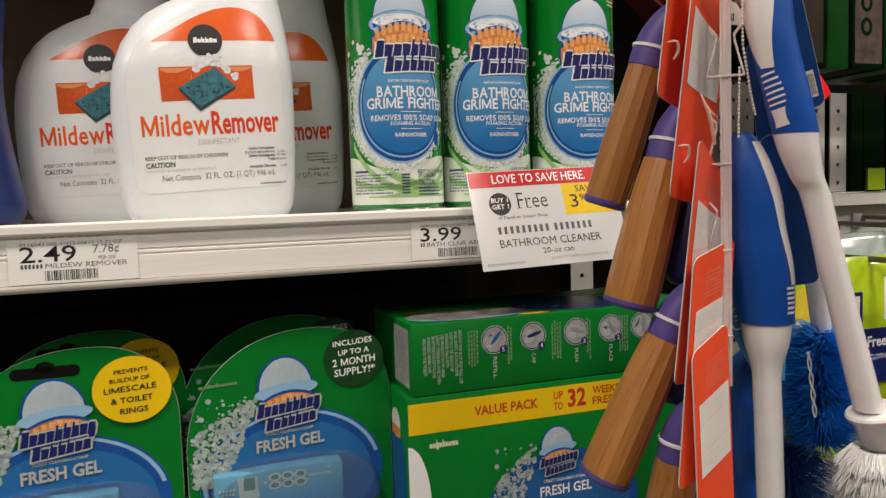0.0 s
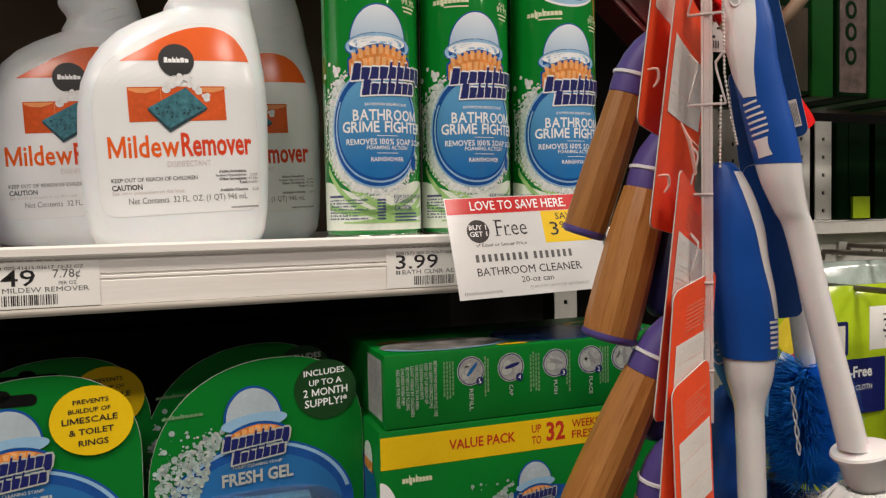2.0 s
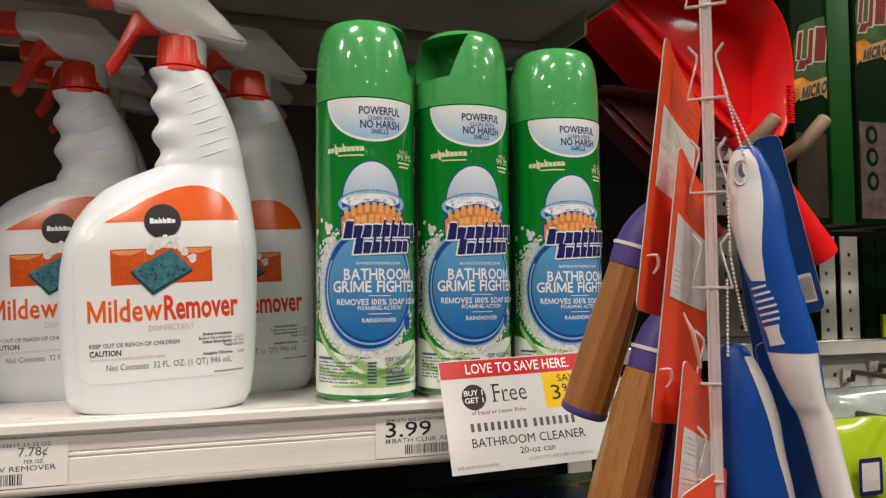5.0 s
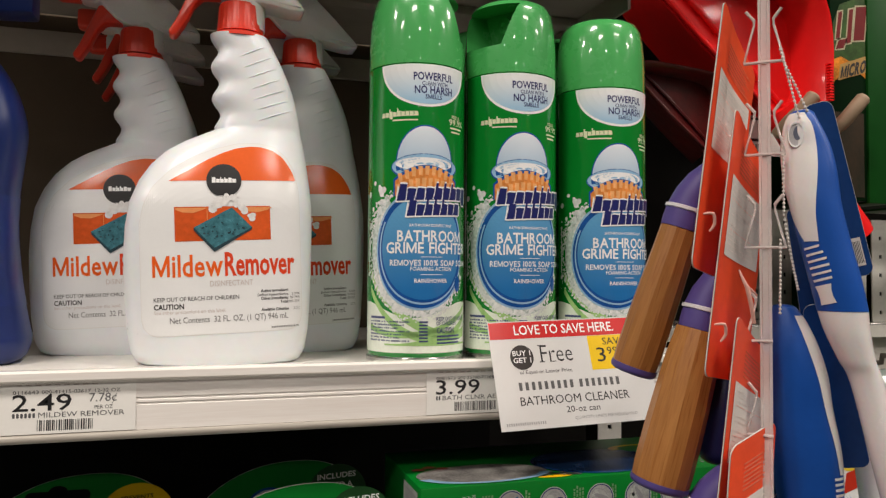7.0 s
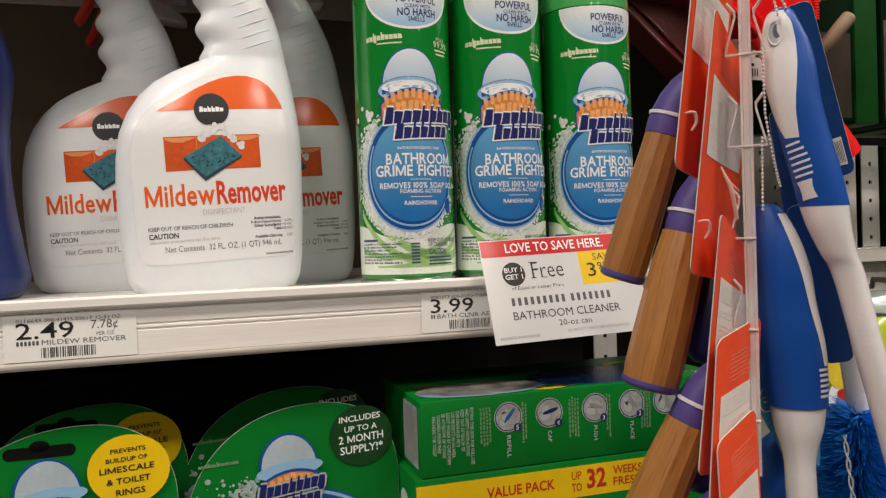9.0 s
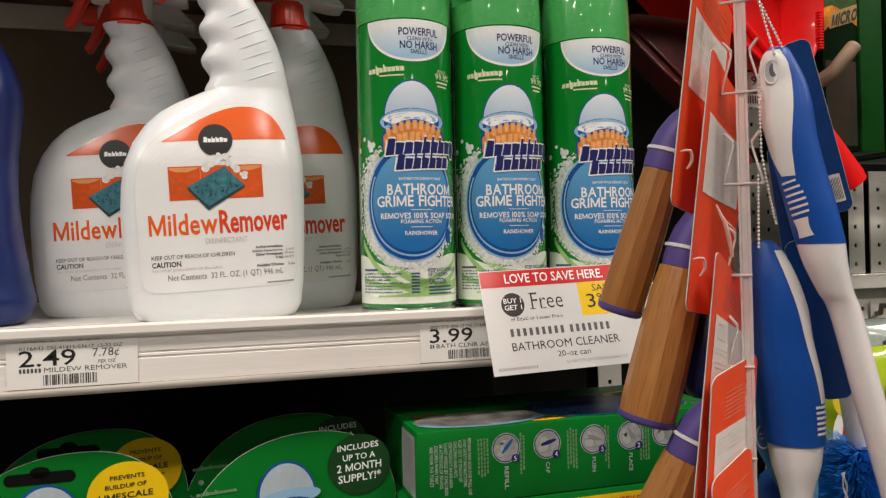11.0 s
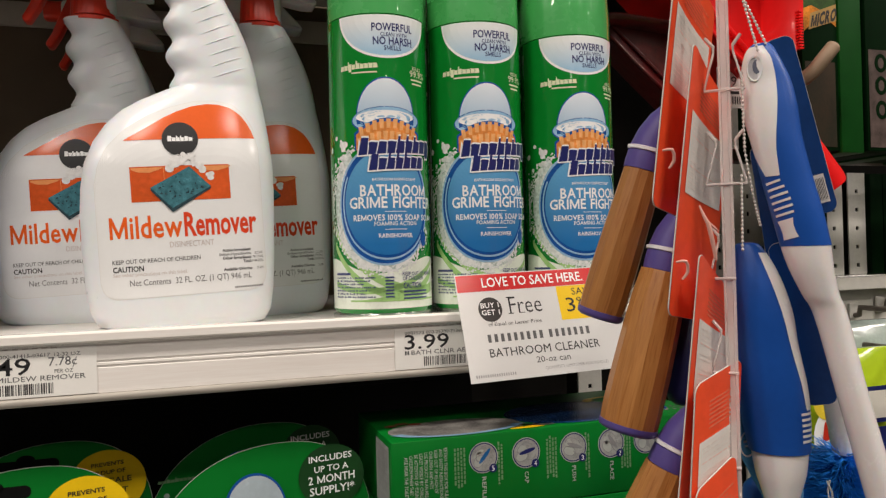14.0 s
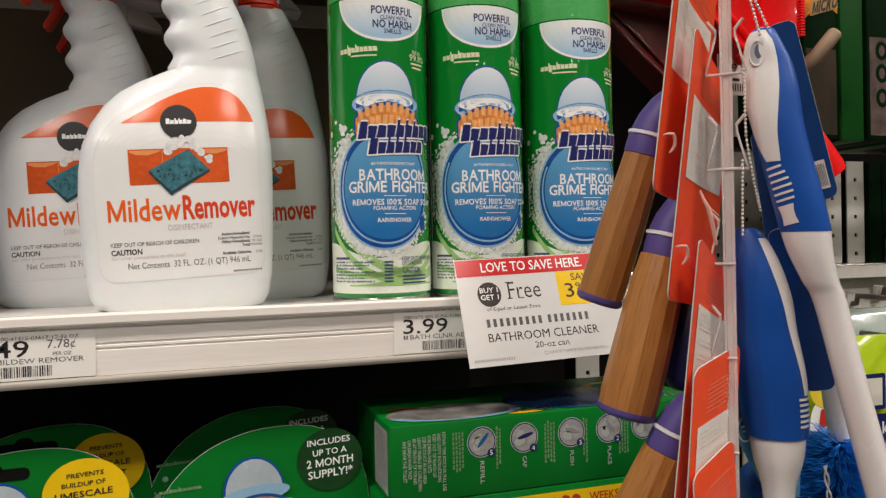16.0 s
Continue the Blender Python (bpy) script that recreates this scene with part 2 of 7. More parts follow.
def tube(path, radius, seg=8, closed=False):
    """A round wire along points; radius a number or one for each point."""
    path = [Vector(p) for p in path]
    rings, up = [], Vector((0.13, 0.31, 0.94)).normalized()
    for i, p in enumerate(path):
        d = (path[min(i + 1, len(path) - 1)] - path[max(i - 1, 0)]).normalized()
        u = d.cross(up)
        u = u.normalized() if u.length > 1e-4 else d.orthogonal().normalized()
        v = d.cross(u)
        r = radius[i] if isinstance(radius, (list, tuple)) else radius
        rings.append([tuple(p + r * (math.cos(2 * math.pi * k / seg) * u + math.sin(2 * math.pi * k / seg) * v)) for k in range(seg)])
    return loft(rings)


def extrude(poly, y0, y1, bevel=0.0):
    """A flat outline in x and z, given thickness in y."""
    bm = bmesh.new()
    vs = [bm.verts.new((x, y0, z)) for x, z in poly]
    f = bm.faces.new(vs)
    r = bmesh.ops.extrude_face_region(bm, geom=[f])
    bmesh.ops.translate(bm, verts=[v for v in r["geom"] if isinstance(v, bmesh.types.BMVert)], vec=(0, y1 - y0, 0))
    bmesh.ops.recalc_face_normals(bm, faces=bm.faces[:])
    if bevel:
        bmesh.ops.bevel(bm, geom=bm.edges[:], offset=bevel, segments=2, affect="EDGES", profile=0.5)
    return bm


def joined(*geos):
    verts, faces = [], []
    for v, f in geos:
        o = len(verts)
        verts += list(v)
        faces += [tuple(i + o for i in g) for g in f]
    return verts, faces


# flat printed shapes: (u, v) lists that a surface function lays onto a thing


def ell(cx, cy, rx, ry, n=36, rings=3, rot=0.0, a0=0.0, a1=360.0, hole=0.0):
    c, s = math.cos(radians(rot)), math.sin(radians(rot))
    full = abs(a1 - a0) > 359.9
    m = n if full else n + 1
    verts, faces = [], []
    for i in range(rings + 1):
        k = hole + (1 - hole) * i / rings
        for j in range(m):
            t = radians(a0 + (a1 - a0) * j / n)
            x, y = k * rx * math.cos(t), k * ry * math.sin(t)
            verts.append((cx + c * x - s * y, cy + s * x + c * y))
    for i in range(rings):
        for j in range(n):
            a, b = i * m + j, i * m + (j + 1) % m
            faces.append((a, a + m, b + m, b))
    return verts, faces


def bar(x0, y0, x1, y1, nx=1, ny=1, skew=0.0, rise=0.0):
    verts = [(x0 + (x1 - x0) * i / nx + skew * j / ny, y0 + (y1 - y0) * j / ny + rise * i / nx) for j in range(ny + 1) for i in range(nx + 1)]
    faces = [(j * (nx + 1) + i, j * (nx + 1) + i + 1, (j + 1) * (nx + 1) + i + 1, (j + 1) * (nx + 1) + i) for j in range(ny) for i in range(nx)]
    return verts, faces


def band(rows, ny=2):
    """Columns of (x, low, high)."""
    verts = [(x, lo + (hi - lo) * j / ny) for x, lo, hi in rows for j in range(ny + 1)]
    m = ny + 1
    faces = [(i * m + j, (i + 1) * m + j, (i + 1) * m + j + 1, i * m + j + 1) for i in range(len(rows) - 1) for j in range(ny)]
    return verts, faces


def poly(*pts):
    return list(pts), [tuple(range(len(pts)))]


def round_rect(x0, y0, x1, y1, r, n=5):
    pts = []
    for cx, cy, a in ((x1 - r, y1 - r, 0), (x0 + r, y1 - r, 90), (x0 + r, y0 + r, 180), (x1 - r, y0 + r, 270)):
        pts += [(cx + r * math.cos(radians(a + 90 * k / n)), cy + r * math.sin(radians(a + 90 * k / n))) for k in range(n + 1)]
    return pts


CAP_H = 0.0
GLYPHS = {}


def wide_m(h, stroke):
    """A bold capital M as one outline."""
    w, k = h * 1.10, stroke
    return [(0, 0), (k, 0), (k, h * 0.62), (w / 2 - k * 0.30, h * 0.02), (w / 2 + k * 0.30, h * 0.02), (w - k, h * 0.62), (w - k, 0), (w, 0), (w, h), (w - k * 1.05, h), (w / 2, h * 0.30), (k * 1.05, h), (0, h)]


def glyphs(text, bold):
    key = (text, bold)
    if key in GLYPHS:
        return GLYPHS[key]
    if bold and "M" in text and len(text) > 1:
        h = max(v[1] for v in glyphs("H", 0.0)[0])
        vs, fs, at = [], [], 0.0
        for ch in text:
            if ch == " ":
                at += 0.30
                continue
            if ch == "M":
                cv = wide_m(h, 0.085 + 2 * bold)
                cf = [tuple(range(len(cv)))]
            else:
                cv, cf = glyphs(ch, bold)
            if at > 0:
                at += 0.030 if ch in "OCGQocegdqS" else 0.004 if ch in "wWAVTYvy" else 0.052
            lo, hi, o = min(v[0] for v in cv), max(v[0] for v in cv), len(vs)
            vs += [(a - lo + at, b) for a, b in cv]
            fs += [tuple(q + o for q in f) for f in cf]
            at += hi - lo + (0.030 if ch in "ODGoebp" else 0.006 if ch in "wWAVTYvyrLFRK" else 0.052) - 0.3 * bold
        GLYPHS[key] = (vs, fs)
        return GLYPHS[key]
    cu = bpy.data.curves.new("lettering", "FONT")
    cu.body, cu.offset, cu.resolution_u = text, bold, 2
    ob = new("lettering", cu)
    me = bpy.data.meshes.new_from_object(ob.evaluated_get(bpy.context.evaluated_depsgraph_get()))
    vs = [(v.co.x, v.co.y) for v in me.vertices]
    fs = [tuple(p.vertices) for p in me.polygons]
    bpy.data.objects.remove(ob)
    bpy.data.curves.remove(cu)
    bpy.data.meshes.remove(me)
    GLYPHS[key] = (vs, fs)
    return GLYPHS[key]


def word(text, x, y, w, h, bold=0.0, slope=0.0, turn=0.0, lean=0.0):
    """Lettering: left end of the base line at (x, y), w wide, capitals h high."""
    global CAP_H
    if not CAP_H:
        CAP_H = max(v[1] for v in glyphs("H", 0.0)[0])
    vs, fs = glyphs(text, bold)
    lo, hi = min(v[0] for v in vs), max(v[0] for v in vs)
    out = []
    c, s = math.cos(radians(turn)), math.sin(radians(turn))
    for a, b in vs:
        u, v = (a - lo) / (hi - lo) * w, b / CAP_H * h
        u, v = u + lean * v, v + slope * u
        out.append((x + c * u - s * v, y + s * u + c * v))
    return out, fs


def lay(shapes, surface, off):
    """Shapes laid on a surface, raised by off."""
    v, f = joined(*shapes)
    return [surface(a, b, off) for a, b in v], f


def printed(name, shapes, material, surface, off, parent, label=""):
    return part(name, lay(shapes, surface, off), material, parent, label, smooth=0)


def flat(a, b, off):
    return (a, -off, b)


def tilted(x0, y0, x1, y1, r, skew, rise, wide):
    """A rounded block, leaning and climbing with its line of print; wide is the line's whole width."""
    pts = round_rect(x0, y0, x1, y1, min(r, 0.45 * (x1 - x0), 0.45 * (y1 - y0)), 3)
    return [(a + skew * (b - y0), b + rise * a / wide) for a, b in pts], [tuple(range(len(pts)))]


def blocks(x0, y0, x1, y1, heights, gap=0.16, grow=0.0, skew=0.15, rise=0.0, drop=()):
    """A line of print as plain blocks, one for each letter's place; heights as shares of the line's height."""
    out, step = [], (x1 - x0) / len(heights)
    for k, h in enumerate(heights):
        a = k * step + 0.5 * gap * step - grow
        b = (k + 1) * step - 0.5 * gap * step + grow
        lo = y0 - grow - (0.28 * (y1 - y0) if k in drop else 0.0)
        v, f = tilted(a, lo, b, y0 + h * (y1 - y0) + grow, 0.3 * step, skew, rise, x1 - x0)
        out.append(([(x0 + p, q) for p, q in v], f))
    return out


def skyline(x0, y0, x1, y1, heights, grow=0.0, skew=0.0, rise=0.0, drop=()):
    """A line of print as one plain shape whose edge climbs and falls with the letters' heights."""
    step, tall, rows = (x1 - x0) / len(heights), y1 - y0, []
    for k, h in enumerate(heights):
        stem = h > 0.9 and k > 0
        gap = 0.16 if not grow else (0.72 if stem else 0.66)
        for u, top in ((0.0, gap), (0.055, gap), (0.075, h), (0.34, h), (0.36, 0.72 if stem else h), (0.90, 0.68 if stem else h - 0.04), (0.945, gap if not grow else 0.66)):
            low = -0.28 if k in drop and u > 0.3 else 0.0
            if not grow and k % 2 and top == gap:
                top, low = 0.70, 0.56
            rows.append(((k + u) * step, low * tall - grow, top * tall + grow))
    rows.append((x1 - x0, -grow * 0.5, (heights[-1] - 0.2) * tall))
    rows[0] = (-grow, -grow * 0.6, (heights[0] - 0.1) * tall + grow * 0.5)
    rows[-1] = (rows[-1][0] + grow, rows[-1][1], rows[-1][2])
    v, f = band(rows, 2)
    return [(x0 + a + skew * b, y0 + b + rise * a / (x1 - x0)) for a, b in v], f


LINE_A, LINE_B = (1, 0.72, 0.72, 0.72, 1, 1, 0.96, 0.72, 0.72), (1, 0.72, 1, 1, 1, 0.72, 0.72)


def bar_code(x, y, w, h, seed):
    rnd = random.Random(seed)
    out, u = [], 0.0
    while u < w * 0.97:
        k = rnd.choice((0.4, 0.6, 1.0)) * w / 40
        out.append(bar(x + u, y, x + min(u + k, w), y + h))
        u += k + rnd.choice((0.4, 0.7, 1.1)) * w / 40
    return out

# ---------------------------------------------------------------- the setting

tagged(part("floor", box(-5.2, -16.0, -0.05, 5.2, 0.75, 0.0), M_FLOOR), "store floor out of view, kept dark to cut bounce light", "floor", kind="structure")
tagged(part("ceiling", box(-5.2, -16.0, 3.42, 5.2, 0.75, 3.5), M_CEIL), "white store ceiling", "ceiling", kind="structure")
tagged(part("wall_south", box(-5.2, -16.1, 0.0, 5.2, -16.002, 3.42), M_WALL), "plain wall across the aisle", "wall", kind="structure")
tagged(part("wall_north", box(-5.2, 0.76, 0.0, 5.2, 0.85, 3.42), M_RECESS), "wall behind the shelving, blackened for the shade there", "wall", kind="structure")
tagged(part("wall_west", box(-5.3, -16.0, 0.0, -5.202, 0.75, 3.42), M_WALL), "plain end wall", "wall", kind="structure")
tagged(part("wall_east", box(5.202, -16.0, 0.0, 5.3, 0.75, 3.42), M_WALL), "plain end wall", "wall", kind="structure")

SH_R = 0.21          # right end of the shelf bay
SINK = 0.0024        # the board lies this much under the top edge of its rail


def shelf_board():
    """The main shelf: enamelled board with a row of slots, folded front, and the price rail."""
    s = root("shelf", pose(0, 0, Z), "off-white enamelled steel shelf with a silvery price rail", "shelf")
    bm = bmesh.new()
    xs, u = [-0.9], -0.892
    while u < SH_R - 0.02:
        xs += [u, u + 0.0065]
        u += 0.0254
    xs.append(SH_R)
    g = [[bm.verts.new((a, b, -SINK)) for b in (0.004, 0.0300, 0.0322, 0.34)] for a in xs]
    for i in range(len(xs) - 1):
        for j in range(3):
            if not (j == 1 and i % 2 == 1):
                bm.faces.new((g[i][j], g[i + 1][j], g[i + 1][j + 1], g[i][j + 1]))
    r = bmesh.ops.extrude_face_region(bm, geom=bm.faces[:])
    bmesh.ops.translate(bm, verts=[v for v in r["geom"] if isinstance(v, bmesh.types.BMVert)], vec=(0, 0, -0.0015))
    bmesh.ops.recalc_face_normals(bm, faces=bm.faces[:])
    part("board", bm, M_SHELF, s, "slotted enamelled board", smooth=0)
    part("front_fold", box(-0.9, 0.0045, -0.035, SH_R, 0.0065, -0.0041), M_SHELF, s)
    # added sheet: the darkness under the board is in its colour
    part("under_shade", box(-0.9, 0.009, -0.0285, SH_R - 0.002, 0.455, -0.0270), M_SHADE_BLACK, s, "black sheet for the shade under the shelf")
    part("end_fold", box(SH_R - 0.0015, 0.008, -0.03, SH_R, 0.34, -0.0041), M_SHELF, s)
    # price rail: a long profile, the same all along
    prof = [(0.0037, -0.0040), (0.0037, 0.0), (0.003, 0.0005), (-0.0030, 0.0005), (-0.0042, -0.0008), (-0.0042, -0.0048), (-0.0030, -0.0060), (-0.0012, -0.0064),
            (-0.0004, -0.0075), (0.0000, -0.0160), (0.0008, -0.0164), (0.0008, -0.0172), (0.0000, -0.0176), (0.0000, -0.0188), (0.0008, -0.0192), (0.0008, -0.0200), (0.0000, -0.0204),
            (0.0000, -0.0342), (0.0035, -0.0342)]
    n = len(prof)
    v = [(x, y, z) for x in (-0.9, SH_R) for y, z in prof]
    f = [(i, i + n, i + 1 + n, i + 1) for i in range(n - 1)] + [tuple(range(n)), tuple(reversed(range(n, 2 * n)))]
    part("price_rail", (v, f), M_RAIL, s, "silvery price rail with two grooves", smooth=25)
    lip = [(0.0035, -0.0344), (-0.0004, -0.0344), (-0.0014, -0.0350), (-0.0018, -0.0360), (-0.0018, -0.0376), (-0.0008, -0.0388), (0.0035, -0.0388)]
    n = len(lip)
    v = [(x, y, z) for x in (-0.9, SH_R) for y, z in lip]
    f = [(i, i + n, i + 1 + n, i + 1) for i in range(n - 1)] + [tuple(range(n)), tuple(reversed(range(n, 2 * n)))]
    part("rail_lip", (v, f), M_RAIL_LIP, s, "dull beige lower lip of the rail", smooth=50)
    return s


shelf_board()


def upper_shelf():
    s = root("shelf", pose(0, 0, Z + 0.302), "underside of the next shelf up with folded edges, greyed for shade", "shelf")
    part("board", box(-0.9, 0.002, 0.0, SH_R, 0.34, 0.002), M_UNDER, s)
    # the front, out of view, is brought forward to shade the rear rows
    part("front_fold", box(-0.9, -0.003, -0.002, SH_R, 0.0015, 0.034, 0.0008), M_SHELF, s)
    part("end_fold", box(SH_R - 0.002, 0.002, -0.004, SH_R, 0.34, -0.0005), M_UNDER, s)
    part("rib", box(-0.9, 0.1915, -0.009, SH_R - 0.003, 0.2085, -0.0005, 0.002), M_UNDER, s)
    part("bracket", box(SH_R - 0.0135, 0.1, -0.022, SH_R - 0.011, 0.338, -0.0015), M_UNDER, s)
    return s


upper_shelf()

back = root("back_panel", pose(0, 0, Z), "brownish grey steel back panel in shadow", "panel", kind="structure")
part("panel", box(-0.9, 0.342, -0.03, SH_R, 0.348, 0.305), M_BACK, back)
# lower panel and rail are blackened: shade below the shelf put into colour
part("lower_panel", box(-0.9, 0.462, -Z, SH_R, 0.468, -0.002), M_SHADE_BLACK, back)
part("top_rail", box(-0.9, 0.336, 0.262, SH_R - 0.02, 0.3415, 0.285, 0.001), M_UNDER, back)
part("lower_rail", box(-0.9, 0.456, -0.12, SH_R - 0.02, 0.4615, -0.11, 0.001), M_SHADE_BLACK, back)


def upright(x, y, z0, z1, name="upright", label="cream perforated steel upright post"):
    """A slotted post: a face of cells with square holes punched through."""
    u = root(name, pose(x, y, 0), label, "upright", kind="structure")
    bm = bmesh.new()
    w, pitch, hole = 0.03, 0.0254, 0.005
    z = z0
    zs = [z0]
    while z + pitch < z1:
        zs += [z + pitch / 2 - hole / 2, z + pitch / 2 + hole / 2]
        z += pitch
    zs.append(z1)
    us = [-w / 2, -hole / 2, hole / 2, w / 2]
    g = [[bm.verts.new((a, 0, b)) for b in zs] for a in us]
    for i in range(3):
        for j in range(len(zs) - 1):
            if i == 1 and j % 2 == 1:
                continue
            bm.faces.new((g[i][j], g[i + 1][j], g[i + 1][j + 1], g[i][j + 1]))
    r = bmesh.ops.extrude_face_region(bm, geom=bm.faces[:])
    bmesh.ops.translate(bm, verts=[v for v in r["geom"] if isinstance(v, bmesh.types.BMVert)], vec=(0, 0.002, 0))
    bmesh.ops.recalc_face_normals(bm, faces=bm.faces[:])
    part("face", bm, M_SHELF, u, smooth=0)
    part("core", box(-w / 2, 0.006, z0, w / 2, 0.03, z1), M_RECESS, u)
    return u


# lower shelf that carries the boxes
LOW = -0.302
low = root("shelf", pose(0, 0, Z + LOW), "lower enamelled steel shelf under the boxes", "shelf")
part("board", box(-0.9, -0.06, -0.002, SH_R, 0.46, 0.0), M_SHELF, low)
part("price_rail", box(-0.9, -0.066, -0.04, SH_R, -0.0605, 0.001, 0.0008), M_RAIL, low)

# ---------------------------------------------------------------- price labels and the sale sign


def price_label(x, width, price, unit, codes, name_word, brand_bar, seed, text):
    s = root("price_label", pose(x, -0.0006, Z - 0.0338), text, "price label", group="shelf price labels")
    h = 0.0272
    part("paper", box(0, 0, 0, width, 0.0003, h), M_PAPER, s)
    a = [word(price, 0.0062, 0.0125, 0.0292, 0.0088, 0.006)]
    printed("price", a, M_INK, s_flat, 0.0001, s)
    printed("cut_print", [bar(0.008 + k * 0.0047, h - 0.0011, 0.0108 + k * 0.0047, h - 0.0006) for k in range(9)], M_PALEINK, s_flat, 0.0001, s)
    b = []
    if unit:
        b += [word(unit[0], 0.0442, 0.0165, 0.0140, 0.0046), word(unit[1], 0.0470, 0.0125, 0.0092, 0.0020)]
    b += [word(t, xx, h - 0.0056, ww, 0.0019) for t, xx, ww in codes]
    tagged(printed("small_print", b, M_PRINT, s_flat, 0.0001, s), kind="stuff")
    c = [word(name_word, brand_bar, 0.0088, 0.0031 * len(name_word), 0.0027)]
    if brand_bar > 0.01:
        c += blocks(0.006, 0.0088, brand_bar - 0.0012, 0.0114, (1,) * (6 if brand_bar > 0.015 else 2), 0.34, 0, 0)
    printed("item_name", c, M_PRINT, s_flat, 0.0001, s)
    tagged(printed("bar_code", bar_code(0.0185, 0.0016, 0.0285, 0.0058, seed), M_INK, s_flat, 0.0001, s), kind="stuff")
    return s


def s_flat(a, b, off):
    return (a, -off, b)


price_label(-0.2446, 0.0682, "2.49", ("7.78¢", "PER OZ"), [("0116643", 0.0065, 0.0125), ("000-41415-03617", 0.0205, 0.0245), ("12-32 OZ", 0.0470, 0.0130)], "MILDEW REMOVER", 0.019, 3, "white paper shelf label with black price 2.49 in the rail")
price_label(-0.0068, 0.0665, "3.99", None, [("0081573", 0.0065, 0.0125), ("000-25700-71369", 0.0205, 0.0245), ("1", 0.0445, 0.0014)], "BATH CLNR AERO", 0.0105, 5, "white paper shelf label with black price 3.99 in the rail")


def sale_sign():
    # own plane: x to the right from the left edge, z up from the lower edge
    w, h = 0.1120, 0.0690
    s = root("sale_sign", pose(0.0335, -0.0270, Z - 0.0415, -19, -1.6, 0), "white sale card with red header clipped to the rail", "sale sign")
    part("card", box(0, 0, 0, w, 0.0005, h), M_SIGNWHITE, s)
    part("clip", box(0.02, 0.0007, 0.022, 0.05, 0.0095, 0.0405, 0.0008), M_CLEARFILM, s, "clear plastic clip behind the card")
    printed("header", [bar(0.0006, h * 0.832, w - 0.0006, h - 0.0006)], M_SIGNRED, s_flat, 0.0001, s, "red header strip")
    printed("header_lettering", [word("LOVE TO SAVE HERE.", 0.0175, h * 0.868, 0.0715, 0.0061, 0.012)], M_WHITEINK, s_flat, 0.0003, s)
    printed("disc", [ell(0.0205, h * 0.655, 0.0080, 0.0080)], M_DARKDISC, s_flat, 0.0001, s, "charcoal disc")
    printed("disc_lettering", [word("BUY 1", 0.0143, h * 0.672, 0.0122, 0.0032, 0.012), word("GET 1", 0.0143, h * 0.605, 0.0122, 0.0032, 0.012)], M_WHITEINK, s_flat, 0.0003, s)
    printed("offer_lettering", [word("Free", 0.0335, h * 0.60, 0.0225, 0.0112, -0.006), bar(0.0324, h * 0.60, 0.0360, h * 0.60 + 0.0006), bar(0.0322, h * 0.60 + 0.0105, 0.0352, h * 0.60 + 0.0112), bar(0.0404, h * 0.60, 0.0438, h * 0.60 + 0.0005), word("of Equal or Lesser Price", 0.0175, h * 0.50, 0.0365, 0.0023)], M_INK, s_flat, 0.0001, s)
    printed("yellow_box", [bar(0.0685, h * 0.50, w - 0.0006, h * 0.828)], M_YELLOW, s_flat, 0.0001, s, "yellow price box")
    printed("sale_price", [word("SAV", 0.079, h * 0.735, 0.0125, 0.0046), word("3", 0.0735, h * 0.575, 0.0062, 0.0092), word("99", 0.0812, h * 0.64, 0.0078, 0.0048)], M_INK, s_flat, 0.0003, s)
    printed("item_lettering", [word("BATHROOM CLEANER", 0.0152, h * 0.215, 0.0765, 0.0053), word("20-oz can", 0.0455, h * 0.128, 0.0235, 0.0038)],
            M_INK, s_flat, 0.0001, s)
    tagged(printed("item_bar", [bar(x0 + 0.00440 * k, h * 0.350, x0 + 0.00440 * k + 0.0022, h * 0.424) for x0, n in ((0.0156, 9), (0.0575, 7)) for k in range(n)], M_PRINT, s_flat, 0.0001, s), "dark upright bars", kind="stuff")
    tagged(printed("small_print", [word("QUANTITY LIMITS PER HOUSEHOLD", 0.0505, h * 0.06, 0.0445, 0.0018), *blocks(0.0035, h * 0.040, 0.0305, h * 0.068, (1,) * 18, 0.5, 0, 0)], M_GREYINK, s_flat, 0.0001, s), kind="stuff")
    return s


M_CLEARFILM = mat("clear_plastic", (0.9, 0.9, 0.9), 0.12, vary=0.01, clear=0.92, ior=1.3)
sale_sign()

# ---------------------------------------------------------------- white trigger bottles

BODY = [(-SINK, -0.0450, 0.0460), (-0.0004, -0.0495, 0.0505), (0.006, -0.0530, 0.0538), (0.020, -0.0556, 0.0558), (0.045, -0.0575, 0.0570), (0.066, -0.0583, 0.0573), (0.083, -0.0576, 0.0574),
        (0.0985, -0.0553, 0.0570), (0.1115, -0.0503, 0.0556), (0.1225, -0.0432, 0.0541), (0.1312, -0.0345, 0.0528), (0.1378, -0.0240, 0.0516), (0.1428, -0.0135, 0.0506), (0.1465, -0.0055, 0.0497)]


